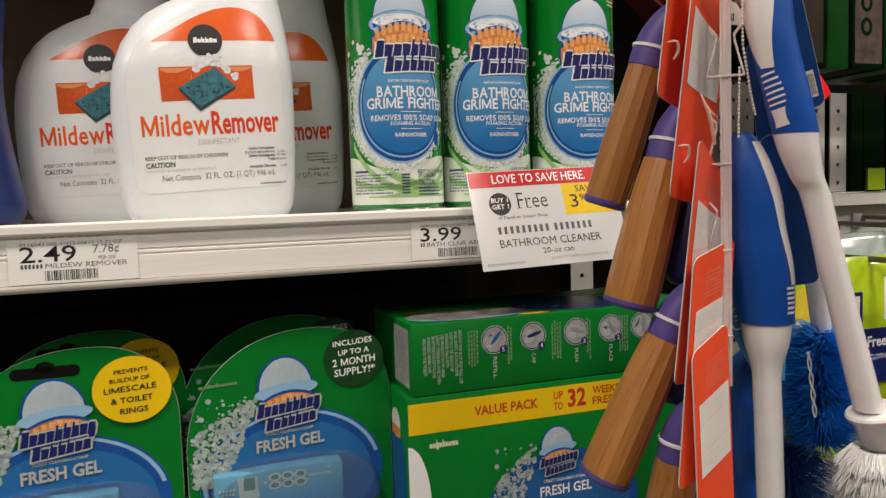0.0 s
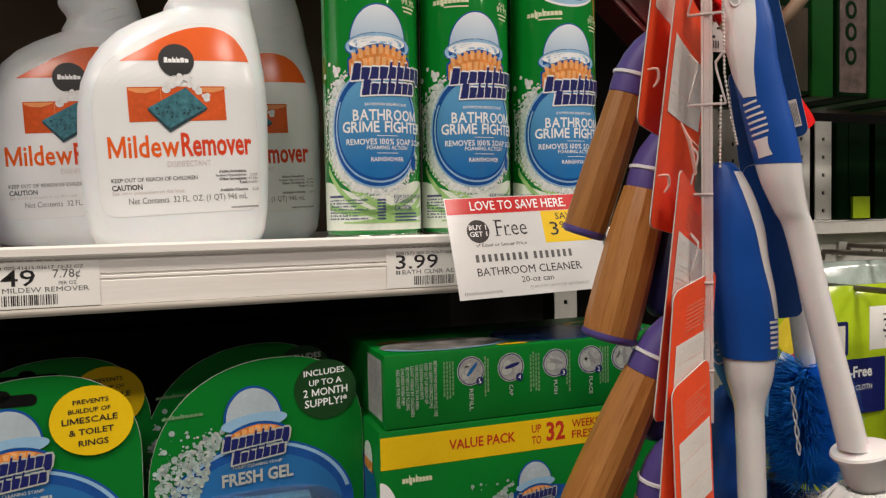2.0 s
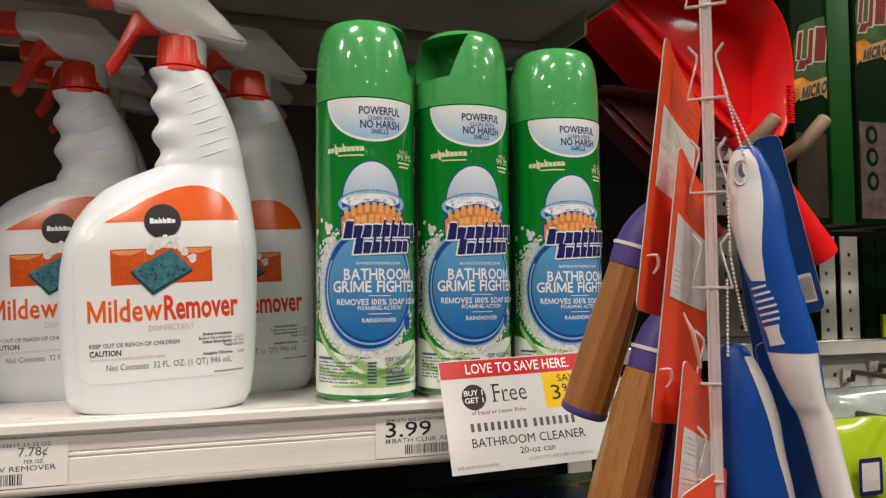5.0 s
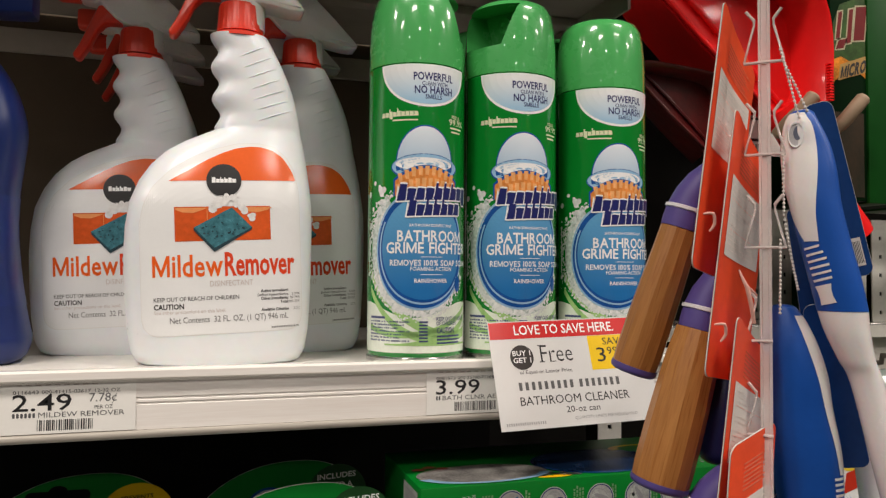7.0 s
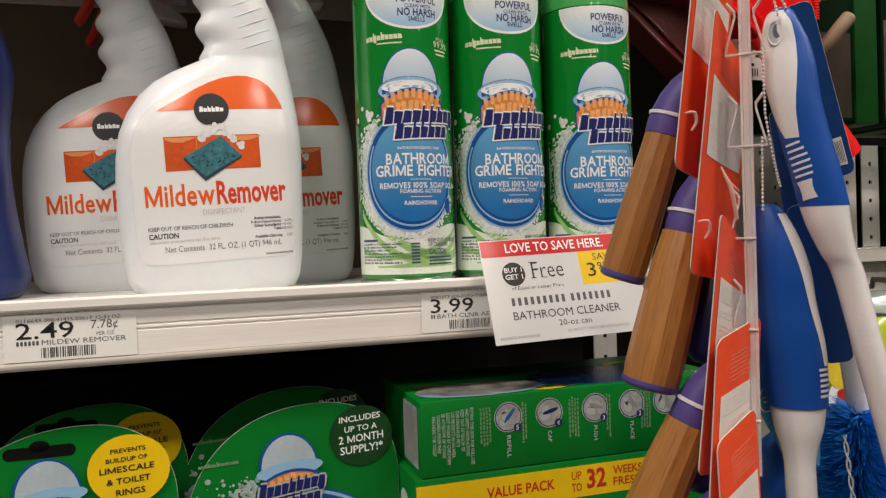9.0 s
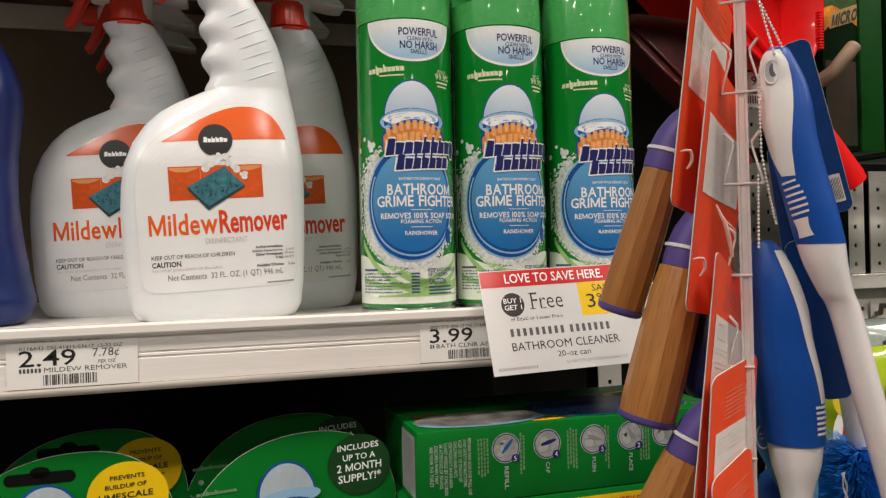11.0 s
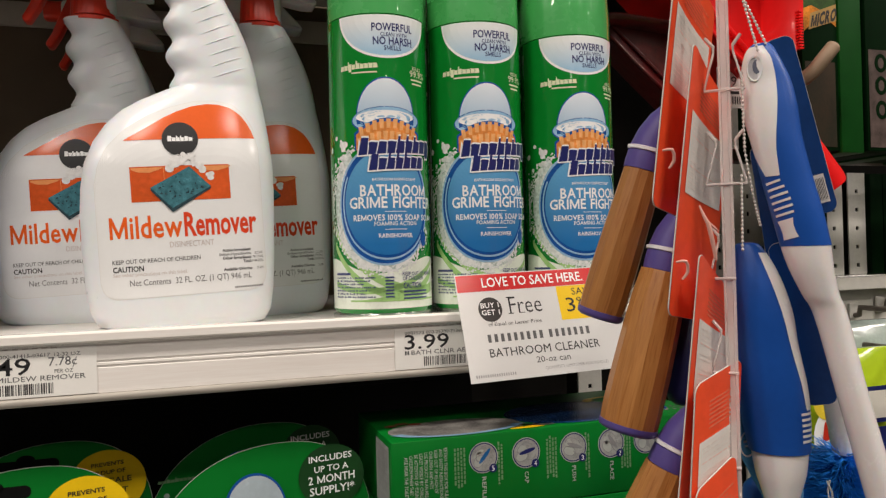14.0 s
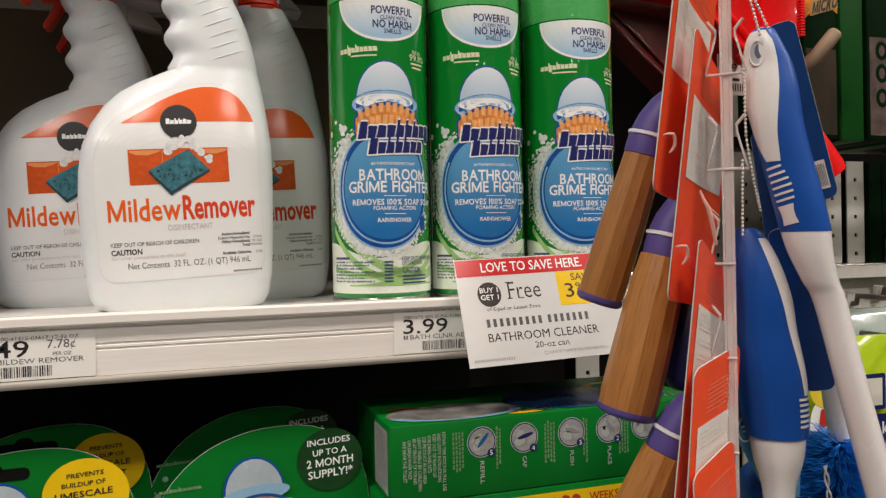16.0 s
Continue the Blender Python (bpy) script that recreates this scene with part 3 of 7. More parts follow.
def bottle_section(z):
    """Left and right edge, half depth and squareness of the bottle at a height."""
    if z <= BODY[-1][0]:
        for (z0, l0, r0), (z1, l1, r1) in zip(BODY, BODY[1:]):
            if z <= z1:
                k = (z - z0) / (z1 - z0)
                xl, xr = l0 + k * (l1 - l0), r0 + k * (r1 - r0)
                break
        b = 0.0295 if z < 0.095 else 0.0295 - 0.0115 * ((z - 0.095) / 0.0515) ** 1.7
        b -= 0.004 * max(0.0, 1 - (z + SINK) / 0.006)
        n = 3.4 if z < 0.095 else 3.4 - 1.0 * (z - 0.095) / 0.0515
    else:
        s = min(1.0, (z - 0.1465) / 0.062)
        xl = -0.0055 - 0.0036 * s ** 0.6 + 0.0048 * math.sin(3 * math.pi * s) ** 2
        xr = 0.0497 - 0.0222 * s ** 1.05 + 0.0036 * math.sin(math.pi * s)
        b, n = 0.018 - 0.002 * s, 2.4
    return xl, xr, b, n


TILT_LABEL = radians(2.6)


def bottle_face(u, v, off):
    """Front surface of the bottle, with the label's slight slant."""
    c, s = math.cos(TILT_LABEL), math.sin(TILT_LABEL)
    x, z = c * u - s * (v - 0.08), 0.08 + s * u + c * (v - 0.08)
    xl, xr, b, n = bottle_section(z)
    k = min(0.999, abs((x - (xl + xr) / 2) / ((xr - xl) / 2)))
    return (x, -b * (1 - k ** n) ** (1 / n) - off - 0.00012 * (off > 0.00019), z)


def px(a):
    """Across the label from the source drawing's units to metres."""
    return (a - 386) * 0.000343


def pz(a):
    return (643 - a) * 0.000343


def trigger_bottle():
    s = root("spray_bottle", pose(0, 0, 0), "white plastic trigger spray bottle, orange label, red collar", "spray bottle", group="trigger bottles on the shelf")
    zs = [r[0] for r in BODY] + [0.1465 + 0.062 * k / 27 for k in range(1, 28)]
    zs = sorted(set(zs + [0.03, 0.055, 0.075, 0.09, 0.103]))
    rings = []
    for z in zs:
        xl, xr, b, n = bottle_section(z)
        rings.append(sup((xl + xr) / 2, 0, z, (xr - xl) / 2, b, n, 72))
    part("body", loft(rings), M_BOTTLE, s, smooth=50)
    # moulded grip lines on the neck
    for k in range(7):
        z0 = 0.1525 + k * 0.0068
        x1 = bottle_section(z0 + 0.009)[1] - 0.0045
        x0 = x1 - 0.022 + 0.0015 * k * 0.5
        pts = []
        for i in range(7):
            u = i / 6
            x, z = x0 + (x1 - x0) * u, z0 - 0.001 + 0.0088 * u
            xl, xr, b, n = bottle_section(z)
            kk = min(0.999, abs((x - (xl + xr) / 2) / ((xr - xl) / 2)))
            pts.append((x, -b * (1 - kk ** n) ** (1 / n), z))
        part("grip_ridge", tube(pts, [0.0001, 0.0003, 0.00038, 0.0004, 0.00038, 0.0003, 0.0001], 6), M_BOTTLE, s)
    # collar, head, lever, nozzle
    cx = 0.0098
    col = [sup(cx, 0, 0.2070, 0.0174, 0.0170, 2, 48), sup(cx, 0, 0.2094, 0.0174, 0.0170, 2, 48), sup(cx, 0, 0.2100, 0.0152, 0.0150, 2, 48)]
    for z in (0.2112, 0.2278, 0.2296):
        ring = []
        for k in range(96):
            t = 2 * math.pi * k / 96
            r = (0.0149 if z < 0.212 else 0.0138 if z < 0.229 else 0.0130) - 0.0002 * (k % 4 < 2)
            ring.append((cx + r * math.cos(t), r * math.sin(t), z))
        col.append(ring)
    part("collar", joined(loft([[p for p in r for _ in (0, 1)] if len(r) == 48 else r for r in col[:3]], True, True), loft(col[3:])), M_TRIGRED, s, "ribbed red collar")
    hx, hz = cx, 0.2296
    head = [(-0.041, 0.0325), (-0.018, 0.0342), (0.009, 0.0322), (0.024, 0.0178), (0.041, 0.0006), (0.0405, -0.0026), (0.031, -0.0024), (0.016, 0.0002), (-0.006, 0.0005), (-0.016, 0.0052), (-0.027, 0.0165), (-0.041, 0.0180)]
    part("head", extrude([(hx + a, hz + b) for a, b in head], -0.0115, 0.0115, 0.0028), M_TRIGWHITE, s, "milky white spray head")
    part("nozzle", lathe_x(hx - 0.0405, -0.0145, 0.0082, hz + 0.0253), M_TRIGRED, s, "red nozzle")
    part("neck_tube", tube([(hx + 0.004, 0, hz - 0.016), (hx + 0.004, 0, hz + 0.004)], 0.0118, 20), M_TRIGWHITE, s)
    lever = [(-0.028, 0.0150), (-0.0340, 0.0010), (-0.0400, -0.0135), (-0.0445, -0.0215), (-0.0430, -0.0245), (-0.0395, -0.0240), (-0.0335, -0.0140), (-0.0285, -0.0030), (-0.0230, 0.0030), (-0.0100, 0.0035), (-0.0090, 0.0080), (-0.0190, 0.0160)]
    part("lever", extrude([(hx + a, hz + b) for a, b in lever], -0.0062, 0.0062, 0.0014), M_TRIGRED, s, "red trigger lever")
    # label
    edge = ((247, 395), (255, 360), (270, 330), (300, 300), (340, 275), (380, 260), (420, 250), (455, 249), (485, 256), (505, 275), (518, 300), (525, 340))
    cols = [247 + 278 * k / 80 for k in range(81)]

    def outline(grow):
        rows = []
        for c in cols:
            lo = float(np.interp(c, [e[0] for e in edge], [e[1] for e in edge]))
            k = max(0.0, 1 - min(c - 247, 525 - c) / 30)
            rows.append((px(386 + (c - 386) * (1 + 0.007 * grow)), pz(592 + 1.4 * grow) + 0.0103 * (1 - math.sqrt(1 - k * k)), pz(lo - 1.2 * grow)))
        return band(rows, 24)

    printed("label_edge", [outline(1)], M_LABELEDGE, bottle_face, 0.00008, s, "thin grey label edge")
    printed("label_film", [outline(0)], M_LABELFILM, bottle_face, 0.00017, s, "clear-edged white label")
    swoosh = [(299, 319, 318), (315, 319, 309), (340, 319, 295), (365, 319, 280), (390, 319, 268), (415, 319, 259), (440, 319, 255), (460, 319, 256), (480, 319, 262), (497, 319, 274), (508, 319, 289), (516, 319, 305), (520, 319, 318)]
    printed("orange_arch", [band([(px(a), pz(319), pz(float(np.interp(a, [w[0] for w in swoosh], [w[2] for w in swoosh])))) for a in [299 + 221 * k / 60 for k in range(61)]], 8)], M_ORANGE, bottle_face, 0.0002, s, "orange arch on the label")
    printed("disc", [ell(px(392), pz(319), 0.0104, 0.0104)], M_INK, bottle_face, 0.0004, s, "black disc")
    printed("disc_mark", [skyline(px(371), pz(323), px(413), pz(313), (1, 0.7, 1, 1, 0.9, 0.7))], M_WHITEINK, bottle_face, 0.0005, s, "white shape on the disc")
    printed("tile_picture", [bar(px(306), pz(427), px(471), pz(366), 30, 12)], M_TILE, bottle_face, 0.0002, s, "orange tile picture")
    printed("tile_glint", [band([(px(a), pz(y0), pz(y1)) for a, y0, y1 in rows], 1) for rows in (
        ((308, 371, 368), (320, 376, 368), (338, 377, 368), (354, 372, 368), (360, 369, 368)), ((422, 369, 368), (434, 376, 368), (450, 377, 368), (466, 373, 368), (474, 369, 368)),
        ((361, 427, 368), (362, 427, 368)))], M_TILELIGHT, bottle_face, 0.0003, s)
    rnd = random.Random(5)
    printed("foam", [ell(px(370 + 68 * k / 26 + rnd.uniform(-5, 5)), pz(368 - 16 * math.sin(k / 26 * 3.1) + 40 * max(0, k / 26 - 0.55) + rnd.uniform(-5, 5)), rnd.uniform(0.0012, 0.0030), rnd.uniform(0.0012, 0.0026), 10, 1) for k in range(27)],
            M_FOAM, bottle_face, 0.0004, s, "white foam picture")
    printed("sponge_edge", [poly((px(338), pz(408)), (px(372), pz(447)), (px(438), pz(408)), (px(438), pz(402)), (px(372), pz(438)), (px(338), pz(402)))], M_SPONGE_D, bottle_face, 0.0005, s)
    printed("sponge", [poly((px(338), pz(403)), (px(372), pz(440)), (px(438), pz(404)), (px(404), pz(368)))], M_SPONGE, bottle_face, 0.0006, s, "blue-green sponge picture")
    printed("sponge_pore", [ell(px(340 + 96 * u), pz(404 + (u - 0.5) * 2 + v * (34 * (1 - abs(u - 0.42) * 2))), rnd.uniform(0.0003, 0.0008), rnd.uniform(0.0002, 0.0006), 7, 1) for u, v in [(rnd.uniform(0.12, 0.88), rnd.uniform(-0.75, 0.75)) for _ in range(34)]],
            M_SPONGE_D, bottle_face, 0.0007, s)
    printed("name_first", [word("Mildew", px(267), pz(489), px(386) - px(267), 0.0128, 0.018)], M_ORANGE, bottle_face, 0.0002, s, "orange lettering")
    printed("name_second", [word("Remover", px(389), pz(489), px(513) - px(389), 0.0136, 0.026)], M_REDORANGE, bottle_face, 0.0002, s, "red lettering")
    printed("kind_word", [word("DISINFECTANT", px(363), pz(508), px(437) - px(363), 0.0034)], M_PALEINK, bottle_face, 0.0002, s)
    printed("contents_word", [word("Net Contents  32 FL. OZ. (1 QT) 946 mL", px(294), pz(571), px(498) - px(294), 0.0036)], M_MIDGREY, bottle_face, 0.0002, s)
    printed("caution_word", [word("CAUTION", px(268), pz(546), px(318) - px(268), 0.0031, 0.02)], M_INK, bottle_face, 0.0002, s)
    small = [word("KEEP OUT OF REACH OF CHILDREN", px(268), pz(532), px(412) - px(268), 0.0024, 0.006),              word("Active Ingredient:", px(450), pz(522), px(500) - px(450), 0.0017, 0.03), word("Sodium Hypochlorite:", px(444), pz(529), px(500) - px(444), 0.0016, 0.012), word("2.20%", px(506), pz(529), px(521) - px(506), 0.0015),
             word("Other Ingredients:", px(450), pz(536), px(500) - px(450), 0.0017, 0.03), word("97.74%", px(503), pz(536), px(521) - px(503), 0.0015), word("Total:", px(485), pz(543), px(500) - px(485), 0.0017, 0.03), word("100.00%", px(501), pz(543), px(521) - px(501), 0.0015),
             word("Available Chlorine", px(450), pz(556), px(500) - px(450), 0.0017, 0.03), word("2.2%", px(509), pz(556), px(521) - px(509), 0.0015),
             *blocks(px(467), pz(588), px(518), pz(584.5), (1,) * 16, 0.4, 0, 0)]
    tagged(printed("small_print", small, M_PRINT, bottle_face, 0.0002, s), kind="stuff")
    printed("faint_print", [word("See other precautions on this label.", px(268), pz(554), px(389) - px(268), 0.0021)], M_PALEINK, bottle_face, 0.0002, s)
    return s


def lathe_x(x0, length, r, z):
    """A square-ended round block along x."""
    rings = []
    for dx, k in ((0, 1.0), (length * 0.85, 1.0), (length, 0.9)):
        rings.append([(x0 + dx, r * k * math.copysign(abs(math.cos(t)) ** 0.6, math.cos(t)), z + r * k * math.copysign(abs(math.sin(t)) ** 0.6, math.sin(t))) for t in [2 * math.pi * j / 32 for j in range(32)]])
    v, f = loft(rings)
    return v, [tuple(reversed(g)) for g in f]


first_bottle = trigger_bottle()
first_bottle.matrix_basis = pose(-0.1312, 0.0520, Z)
for bx, by, turn in ((-0.1985, 0.128, 0), (-0.0835, 0.118, 1.5), (-0.1950, 0.194, -1), (-0.0850, 0.187, 1), (-0.1965, 0.262, 0.5), (-0.0820, 0.255, -1)):
    copy_thing(first_bottle, pose(bx, by, Z, 0, 0, turn))

# ---------------------------------------------------------------- aerosol cans

CAN_R = 0.0325
SEAM = 0.1905


def can_face(u, v, off):
    r = CAN_R + off
    return (r * math.sin(u / CAN_R), -r * math.cos(u / CAN_R), v)


def cu(a):
    return 0.945 * CAN_R * (math.asin(max(-0.985, min(0.985, (a - 737) / 84.5))) - 0.2527)


def cz(a):
    return 0.0022 + (630 - a) * 0.000362


def can_cap():
    """Rounded spray-through cap with a wedge cut for the nozzle."""
    prof = [(0.0323, 0.0), (0.0322, 0.016), (0.0317, 0.027), (0.0307, 0.0375), (0.0290, 0.0455), (0.0266, 0.0500), (0.0230, 0.0522), (0.016, 0.0533), (0.008, 0.0536)]
    cap = new("cap_work", mesh_of("cap_work", *lathe(prof, 64), M_CAP))
    cut_v = [(-0.019, -0.004), (0.019, -0.004), (0.031, -0.05), (-0.031, -0.05)]
    bm = bmesh.new()
    lo = [bm.verts.new((x * 0.62, y, 0.026 if y > -0.02 else 0.013)) for x, y in cut_v]
    hi = [bm.verts.new((x, y, 0.0495 if y > -0.02 else 0.0455)) for x, y in cut_v]
    bm.faces.new(list(reversed(lo)))
    bm.faces.new(hi)
    for i in range(4):
        bm.faces.new((lo[i], lo[(i + 1) % 4], hi[(i + 1) % 4], hi[i]))
    bmesh.ops.recalc_face_normals(bm, faces=bm.faces[:])
    me = bpy.data.meshes.new("cut")
    bm.to_mesh(me)
    bm.free()
    cut = new("cut", me)
    mod = cap.modifiers.new("cut", "BOOLEAN")
    mod.operation, mod.object, mod.solver = "DIFFERENCE", cut, "EXACT"
    out = bpy.data.meshes.new_from_object(cap.evaluated_get(bpy.context.evaluated_depsgraph_get()))
    out.materials.clear()
    out.materials.append(M_CAP)
    for p in out.polygons:
        p.use_smooth = True
    out.set_sharp_from_angle(angle=radians(32))
    bpy.data.objects.remove(cap)
    bpy.data.objects.remove(cut)
    return out


CAP_MESH = can_cap()


def aerosol_can():
    s = root("aerosol_can", pose(0, 0, 0), "green aerosol can with light green cap and blue oval print", "aerosol can", group="aerosol cans on the shelf")
    R = CAN_R
    part("body", lathe([(R - 0.004, 0.0005), (R - 0.0012, 0.0010), (R - 0.0008, 0.0022), (R, 0.0040), (R, 0.05), (R, 0.10), (R, 0.15), (R, SEAM - 0.001), (R - 0.001, SEAM)], 72), M_GREEN, s, "glossy green lacquered can body")
    part("base_rim", lathe([(R - 0.002, -SINK), (R + 0.0003, -SINK + 0.0003), (R + 0.0003, 0.0002), (R - 0.0010, 0.0014)], 64), M_RIM, s, "tin base rim")
    # lower part of the print: pale swirl
    printed("pale_base", [band([(R * t, 0.0042, 0.0265 + 0.010 * math.sin(t * 1.3 + 0.4) ** 2) for t in [-1.6 + 3.2 * k / 40 for k in range(41)]], 3)], M_LIMEPALE, can_face, 0.00010, s, "pale green and white base of the print")
    for w0, ph, amp in ((0.0044, 0.0, 0.018), (0.0036, 0.5, 0.026), (0.0028, 1.1, 0.012)):
        printed("swirl", [band([(R * t, 0.017 - amp * 0.7 * (t + ph) + amp * (t + ph) ** 2 * 0.6 - w0 * 0.5 + 0.0005, 0.017 - amp * 0.7 * (t + ph) + amp * (t + ph) ** 2 * 0.6 + w0) for t in [-1.35 + 2.4 * k / 40 for k in range(41)]
                               if 0.008 < 0.017 - amp * 0.7 * (t + ph) + amp * (t + ph) ** 2 * 0.6 - w0 * 0.5 and 0.017 - amp * 0.7 * (t + ph) + amp * (t + ph) ** 2 * 0.6 + w0 < 0.062], 2)], M_LIME, can_face, 0.00020, s)
    printed("base_swirl", [band([(R * t, 0.0088, 0.0098 + 0.0040 * math.exp(-((t - 0.15) / 0.45) ** 2)) for t in [-0.9 + 2.0 * k / 24 for k in range(25)]], 1)], M_LIME, can_face, 0.00024, s)
    # bubbles down the side and under the oval
    rnd = random.Random(11)
    bub = []
    for k in range(520):
        y = rnd.uniform(296, 550)
        edge = 745 - 84 * math.sqrt(max(0.02, 1 - ((y - 440) / 112) ** 2))
        x = edge - abs(rnd.gauss(0, 8)) - 2
        r = rnd.uniform(0.00022, 0.0007) * (1.7 if rnd.random() < 0.18 else 1)
        bub.append(ell(cu(max(656, x)), cz(y), r, r, 8, 1))
    for k in range(560):
        t = rnd.uniform(200, 338)
        q = 1.02 + abs(rnd.gauss(0, 0.085))
        r = rnd.uniform(0.00025, 0.0009)
        bub.append(ell(cu(743) + 0.0315 * q * math.cos(radians(t)), cz(440) + 0.0395 * q * math.sin(radians(t)), r, r, 8, 1))
    for k in range(16):
        r = rnd.uniform(0.0010, 0.0023)
        bub.append(ell(cu(674 + rnd.gauss(0, 6)), cz(rnd.uniform(318, 400)), r, r, 12, 1))
    printed("foam_drift", [ell(cu(743), cz(441), 0.0372, 0.0432, 50, 3, a0=128, a1=300, hole=0.84)], M_CANFOAM, can_face, 0.00024, s, "pale foam drift")
    printed("bubble_print", bub, M_BUBBLE, can_face, 0.00028, s, "pale printed bubbles")
    # blue oval in rings
    oc, oz = cu(746), cz(443)
    printed("oval_rim", [ell(oc, oz, 0.0325, 0.0385, 60, 8)], M_BLUELITE, can_face, 0.00034, s, "light blue oval rim")
    printed("oval_ring", [ell(oc, oz - 0.0002, 0.0312, 0.0370, 60, 8)], M_BLUERING, can_face, 0.00042, s, "deep blue ring")
    printed("oval_glint", [ell(oc + 0.0008, oz + 0.0005, 0.0302, 0.0354, 60, 2, hole=0.965, a0=150, a1=330)], M_BLUELITE, can_face, 0.00050, s)
    printed("oval", [ell(oc + 0.001, oz + 0.0012, 0.0282, 0.0330, 60, 8)], M_BLUE, can_face, 0.00050, s, "blue oval")
    printed("drop", [ell(cu(808), cz(503), 0.0030, 0.0052, 20, 2)], M_BLUERING, can_face, 0.00058, s)
    # plain shapes in the mark's colours
    printed("mark_shade", [ell(cu(751), cz(290), 0.0192, 0.0248, 40, 5, a0=-12, a1=192)], M_BLUERING, can_face, 0.00054, s, "deep blue edge shape")
    printed("mark_dome", [ell(cu(751), cz(290), 0.0184, 0.0238, 40, 5, a0=0, a1=180)], M_DOME, can_face, 0.00058, s, "pale blue dome shape")
    printed("mark_rim_edge", [ell(cu(752), cz(297), 0.0228, 0.0088, 40, 3)], M_BLUERING, can_face, 0.00062, s)
    printed("mark_rim", [ell(cu(752), cz(296), 0.0221, 0.0080, 40, 3)], M_BLUELITE, can_face, 0.00065, s)
    printed("mark_rim_light", [ell(cu(750), cz(291), 0.0190, 0.0042, 40, 3)], M_WHITEINK, can_face, 0.00068, s)
    arch = [-1 + 2 * k / 24 for k in range(25)]
    printed("mark_band_edge", [band([(cu(754) + 0.0218 * t, cz(348), cz(318) + 0.0092 * (1 - t * t)) for t in arch], 2)], M_BLUERING, can_face, 0.00071, s)
    printed("mark_band", [band([(cu(754) + 0.0206 * t, cz(348), cz(321) + 0.0080 * (1 - t * t)) for t in arch], 2)], M_BRISTLE, can_face, 0.00074, s, "orange band shape")
    tufts = []
    for row, (n, z0, z1, span) in enumerate(((9, 322, 306, 0.0186), (10, 341, 324, 0.0196))):
        for k in range(n):
            t = (k + 0.5) / n * 2 - 1
            x = cu(754) + span * t
            lift = (0.0062 if row == 0 else 0.0050) * (1 - t * t) - 0.002
            tufts.append(poly((x - 0.0012, cz(z0) + lift), (x + 0.0010, cz(z0) + lift), (x + 0.0016 + 0.0012 * t, cz(z1) + lift), (x - 0.0013 + 0.0012 * t, cz(z1) + lift)))
    printed("mark_tuft", tufts, M_TUFTINK, can_face, 0.00078, s, "light orange tuft shapes")
    for u0, u1, lo, hi, rise, hs, low in ((702, 818, 357, 327, 0.0022, LINE_A, (8,)), (719, 808, 384, 356, 0.0018, LINE_B, ())):
        printed("mark_outline", [skyline(cu(u0), cz(lo), cu(u1), cz(hi), hs, 0.0010, 0.16, rise, low)], M_WHITEINK, can_face, 0.00083 + 0.00003 * (lo > 370), s, "white outline shape")
        printed("mark_block", [skyline(cu(u0), cz(lo), cu(u1), cz(hi), hs, 0.0, 0.16, rise, low)], M_NAVY, can_face, 0.00092, s, "navy shape")
    W = M_WHITEINK
    printed("kind_lettering", [word("BATHROOM", cu(703), cz(428), cu(812) - cu(703), 0.0068, 0.020), word("GRIME FIGHTER", cu(685), cz(449), cu(819) - cu(685), 0.0068, 0.020),
                           word("REMOVES 100% SOAP SCUM", cu(691), cz(471), cu(819.5) - cu(691), 0.0036, 0.018), word("FOAMING ACTION", cu(726), cz(480), cu(797) - cu(726), 0.0025, 0.01),
                           word("RAINSHOWER", cu(733), cz(501), cu(790) - cu(733), 0.0026, 0.014), word("BATHROOM DISINFECTANT", cu(724), cz(402), cu(797) - cu(724), 0.0017, 0.01),
                           bar(cu(744), cz(456), cu(781), cz(455), 4), bar(cu(744), cz(487), cu(781), cz(486), 4)], W, can_face, 0.00062, s, "white lettering")
    # top oval under the cap
    printed("top_oval_edge", [ell(cu(753), SEAM - 0.001, 0.0315, 0.0275, 48, 6, a0=180, a1=360)], M_WHITEINK, can_face, 0.00010, s)
    printed("top_oval", [ell(cu(753), SEAM - 0.001, 0.0300, 0.0258, 48, 6, a0=180, a1=360)], M_OVALTOP, can_face, 0.00018, s, "white half oval under the cap")
    printed("top_lettering", [word("POWERFUL", cu(729), cz(141), cu(798) - cu(729), 0.0048, 0.02), word("CLEAN WITH", cu(744), cz(150.5), cu(789) - cu(744), 0.0024, 0.012), word("NO HARSH", cu(731), cz(165), cu(797) - cu(731), 0.0048, 0.02), word("SMELLS", cu(750), cz(174.5), cu(779) - cu(750), 0.0028, 0.015)],
            M_NAVY, can_face, 0.00026, s, "navy lettering")
    printed("maker_mark", [skyline(cu(675), cz(207), cu(738), cz(193), (0.6, 0.6, 1, 0.6, 1, 0.6, 0.6, 0.6, 0.6), 0, 0, 0.0006, (2,)), bar(cu(693), cz(214), cu(737), cz(211.5), 8)], M_CREAMINK, can_face, 0.00012, s, "cream shape and bar")
    printed("claim_lettering", [word("KILLS", cu(798), cz(205), cu(811) - cu(798), 0.0022, 0.01), word("99.9%", cu(793), cz(217), cu(816) - cu(793), 0.0038, 0.012), bar(cu(795), cz(224), cu(814), cz(221), 3), bar(cu(797), cz(231), cu(812), cz(228), 3)], M_CREAMINK, can_face, 0.00012, s)
    ing = [bar(cu(660), cz(565), cu(683), cz(561), 3)]
    for k in range(7):
        u = 660
        while u < 724 - 9 * (k % 3):
            run = rnd.choice((1.6, 2.2, 2.8))
